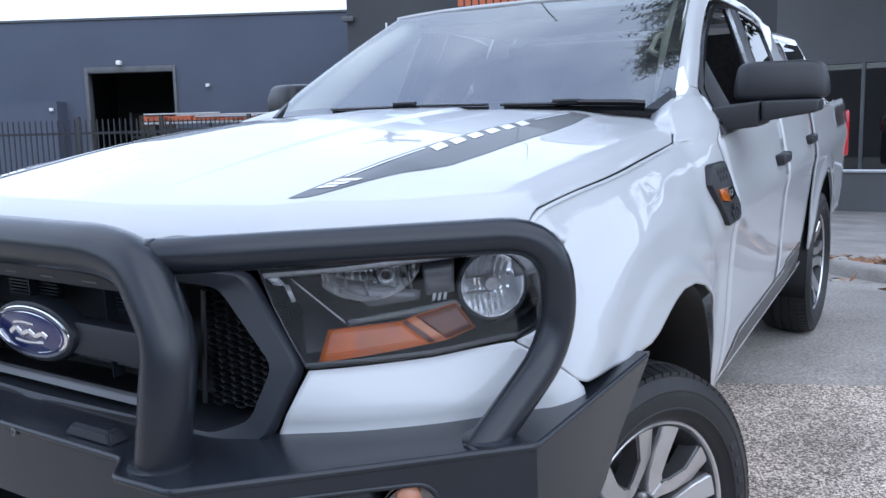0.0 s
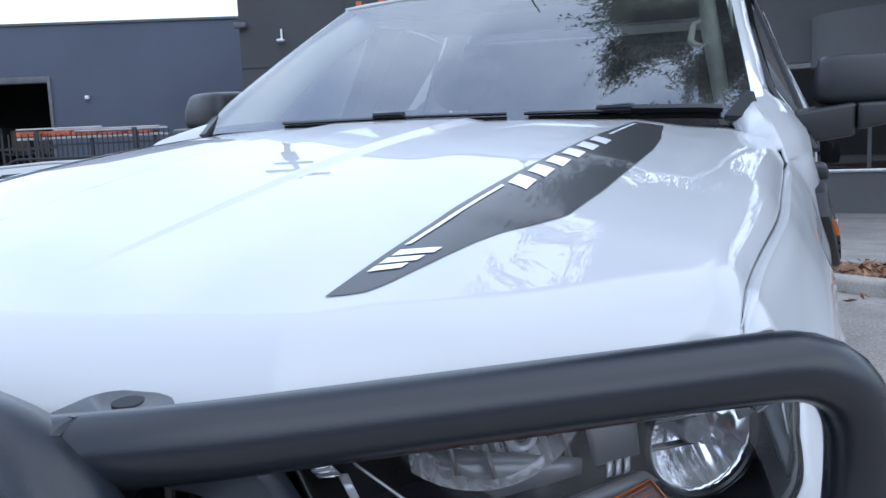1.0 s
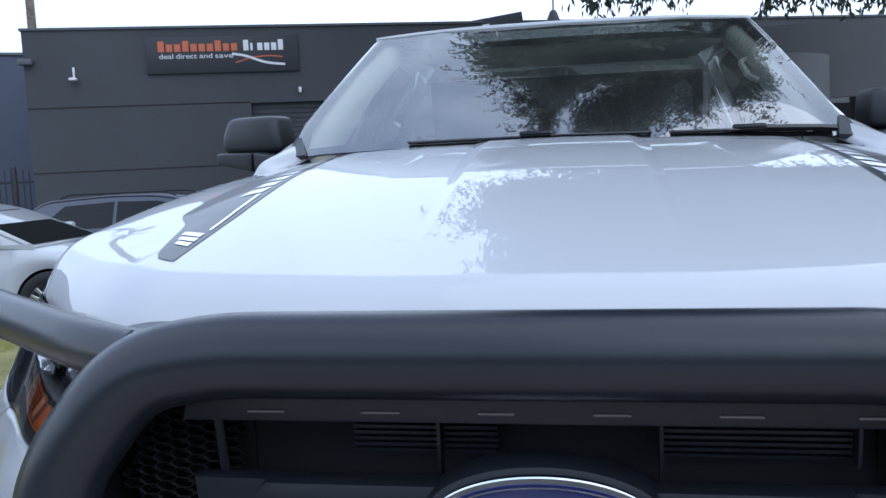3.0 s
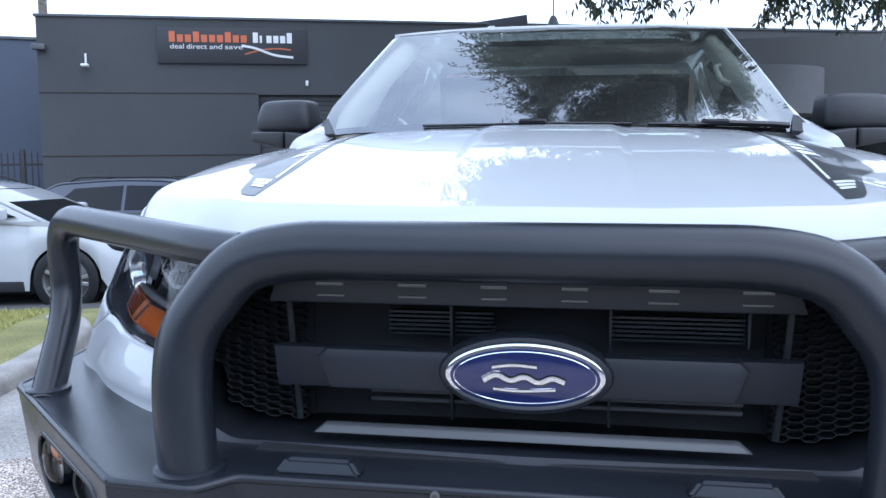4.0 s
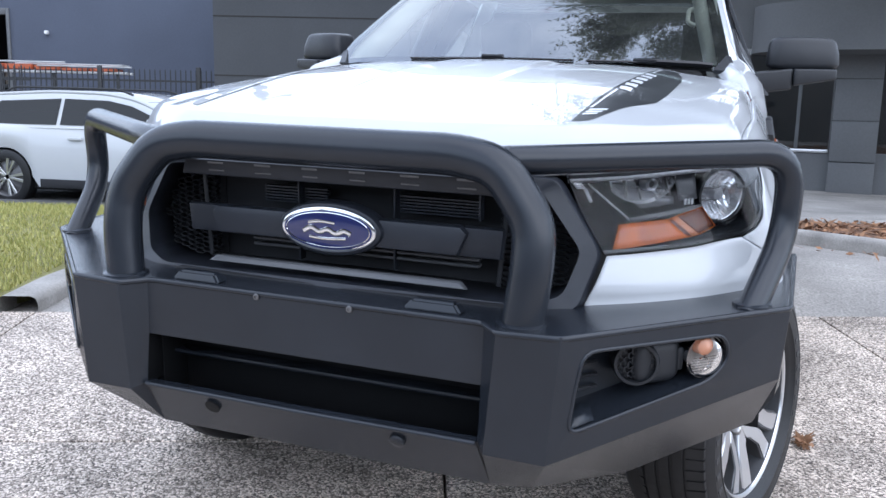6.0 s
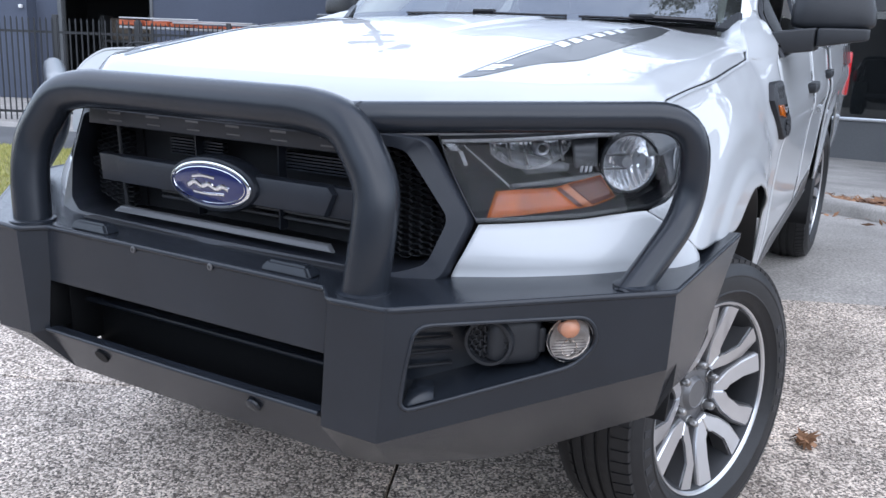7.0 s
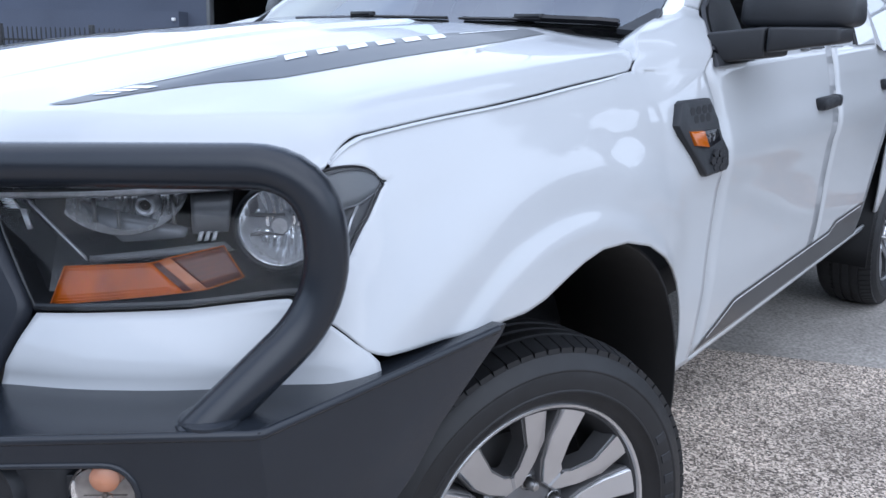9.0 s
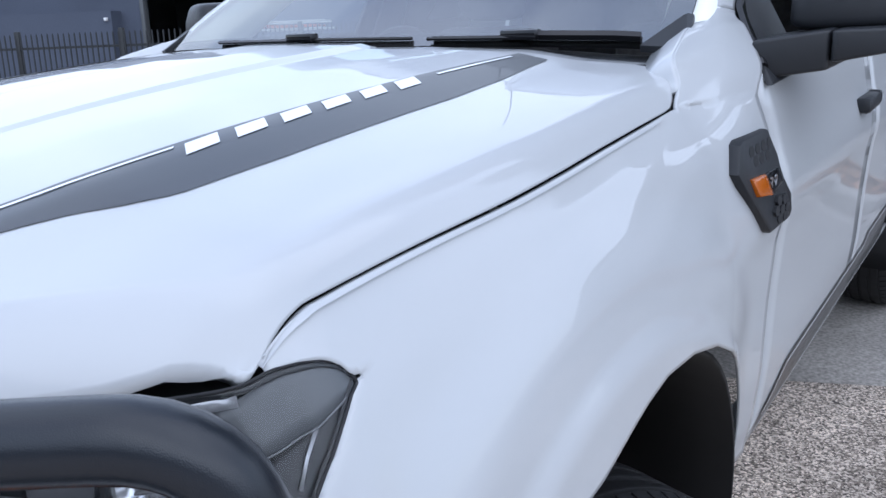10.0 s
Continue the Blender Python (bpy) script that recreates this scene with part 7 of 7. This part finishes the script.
leaf = np.tile(np.arange(NL), len(seeds))[:, None]
c = np.repeat(seeds, NL, axis=0) + np.repeat(sway, NL, axis=0) * leaf * 0.15 + rng.normal(0, 0.045, (len(leaf), 3)) * (1, 1, 0.5) - leaf * (0, 0, 0.027)
n = len(c)
az, tilt = rng.random(n) * 6.283, rng.normal(0, 0.6, n)
d = np.stack([np.sin(tilt) * np.cos(az), np.sin(tilt) * np.sin(az), -np.cos(tilt)], 1)
w = np.cross(d, np.stack([np.cos(az + 1.3), np.sin(az + 1.3), np.full(n, 0.2)], 1))
w *= ((0.019 + 0.008 * rng.random(n)) / np.maximum(1e-3, np.linalg.norm(w, axis=1)))[:, None]
ln = (0.12 + 0.06 * rng.random(n))[:, None]
quads = np.stack([c, c + d * ln * 0.45 + w, c + d * ln, c + d * ln * 0.45 - w], 1).reshape(-1, 3)
me = bpy.data.meshes.new("crown")
me.from_pydata(quads.tolist(), [], np.arange(4 * n).reshape(-1, 4).tolist())
me.materials.append(LEAF)
crown = new("crown", me)
crown.parent = tree
tagged(crown, "drooping grey-green leaves", kind="stuff")

# ---- utility pole behind the buildings ----
POLE = mat("weathered_timber_pole", (0.16, 0.13, 0.11), rough=0.95, grain=0.3, grain_scale=12, stain=0.25)
pole = empty("utility_pole", pose(-17.6, 24.0, -0.3, 0, 0, 36), "timber utility pole with crossarm behind the buildings", "utility pole")
part("shaft", tube([(0, 0, -0.3), (0, 0, 12.6)], [0.17, 0.12], 12), POLE, pole)
part("crossarm", box(-1.25, 1.25, -0.22, -0.06, 12.05, 12.29, 0.02), POLE, pole)
for x in (-1.1, -0.5, 0.5, 1.1):
    part("insulator", tube([(x, -0.14, 12.27), (x, -0.14, 12.47)], 0.06, 8), SIGNWHITE, pole)
part("crossarm", box(-0.75, 0.75, -0.24, -0.06, 11.2, 11.44, 0.02), POLE, pole)
part("transformer", lathe([(10.2, 0.0005), (10.2, 0.30), (11.0, 0.30), (11.05, 0.26), (11.05, 0.0005)], 20, "z"), TRIMGREY, pole)
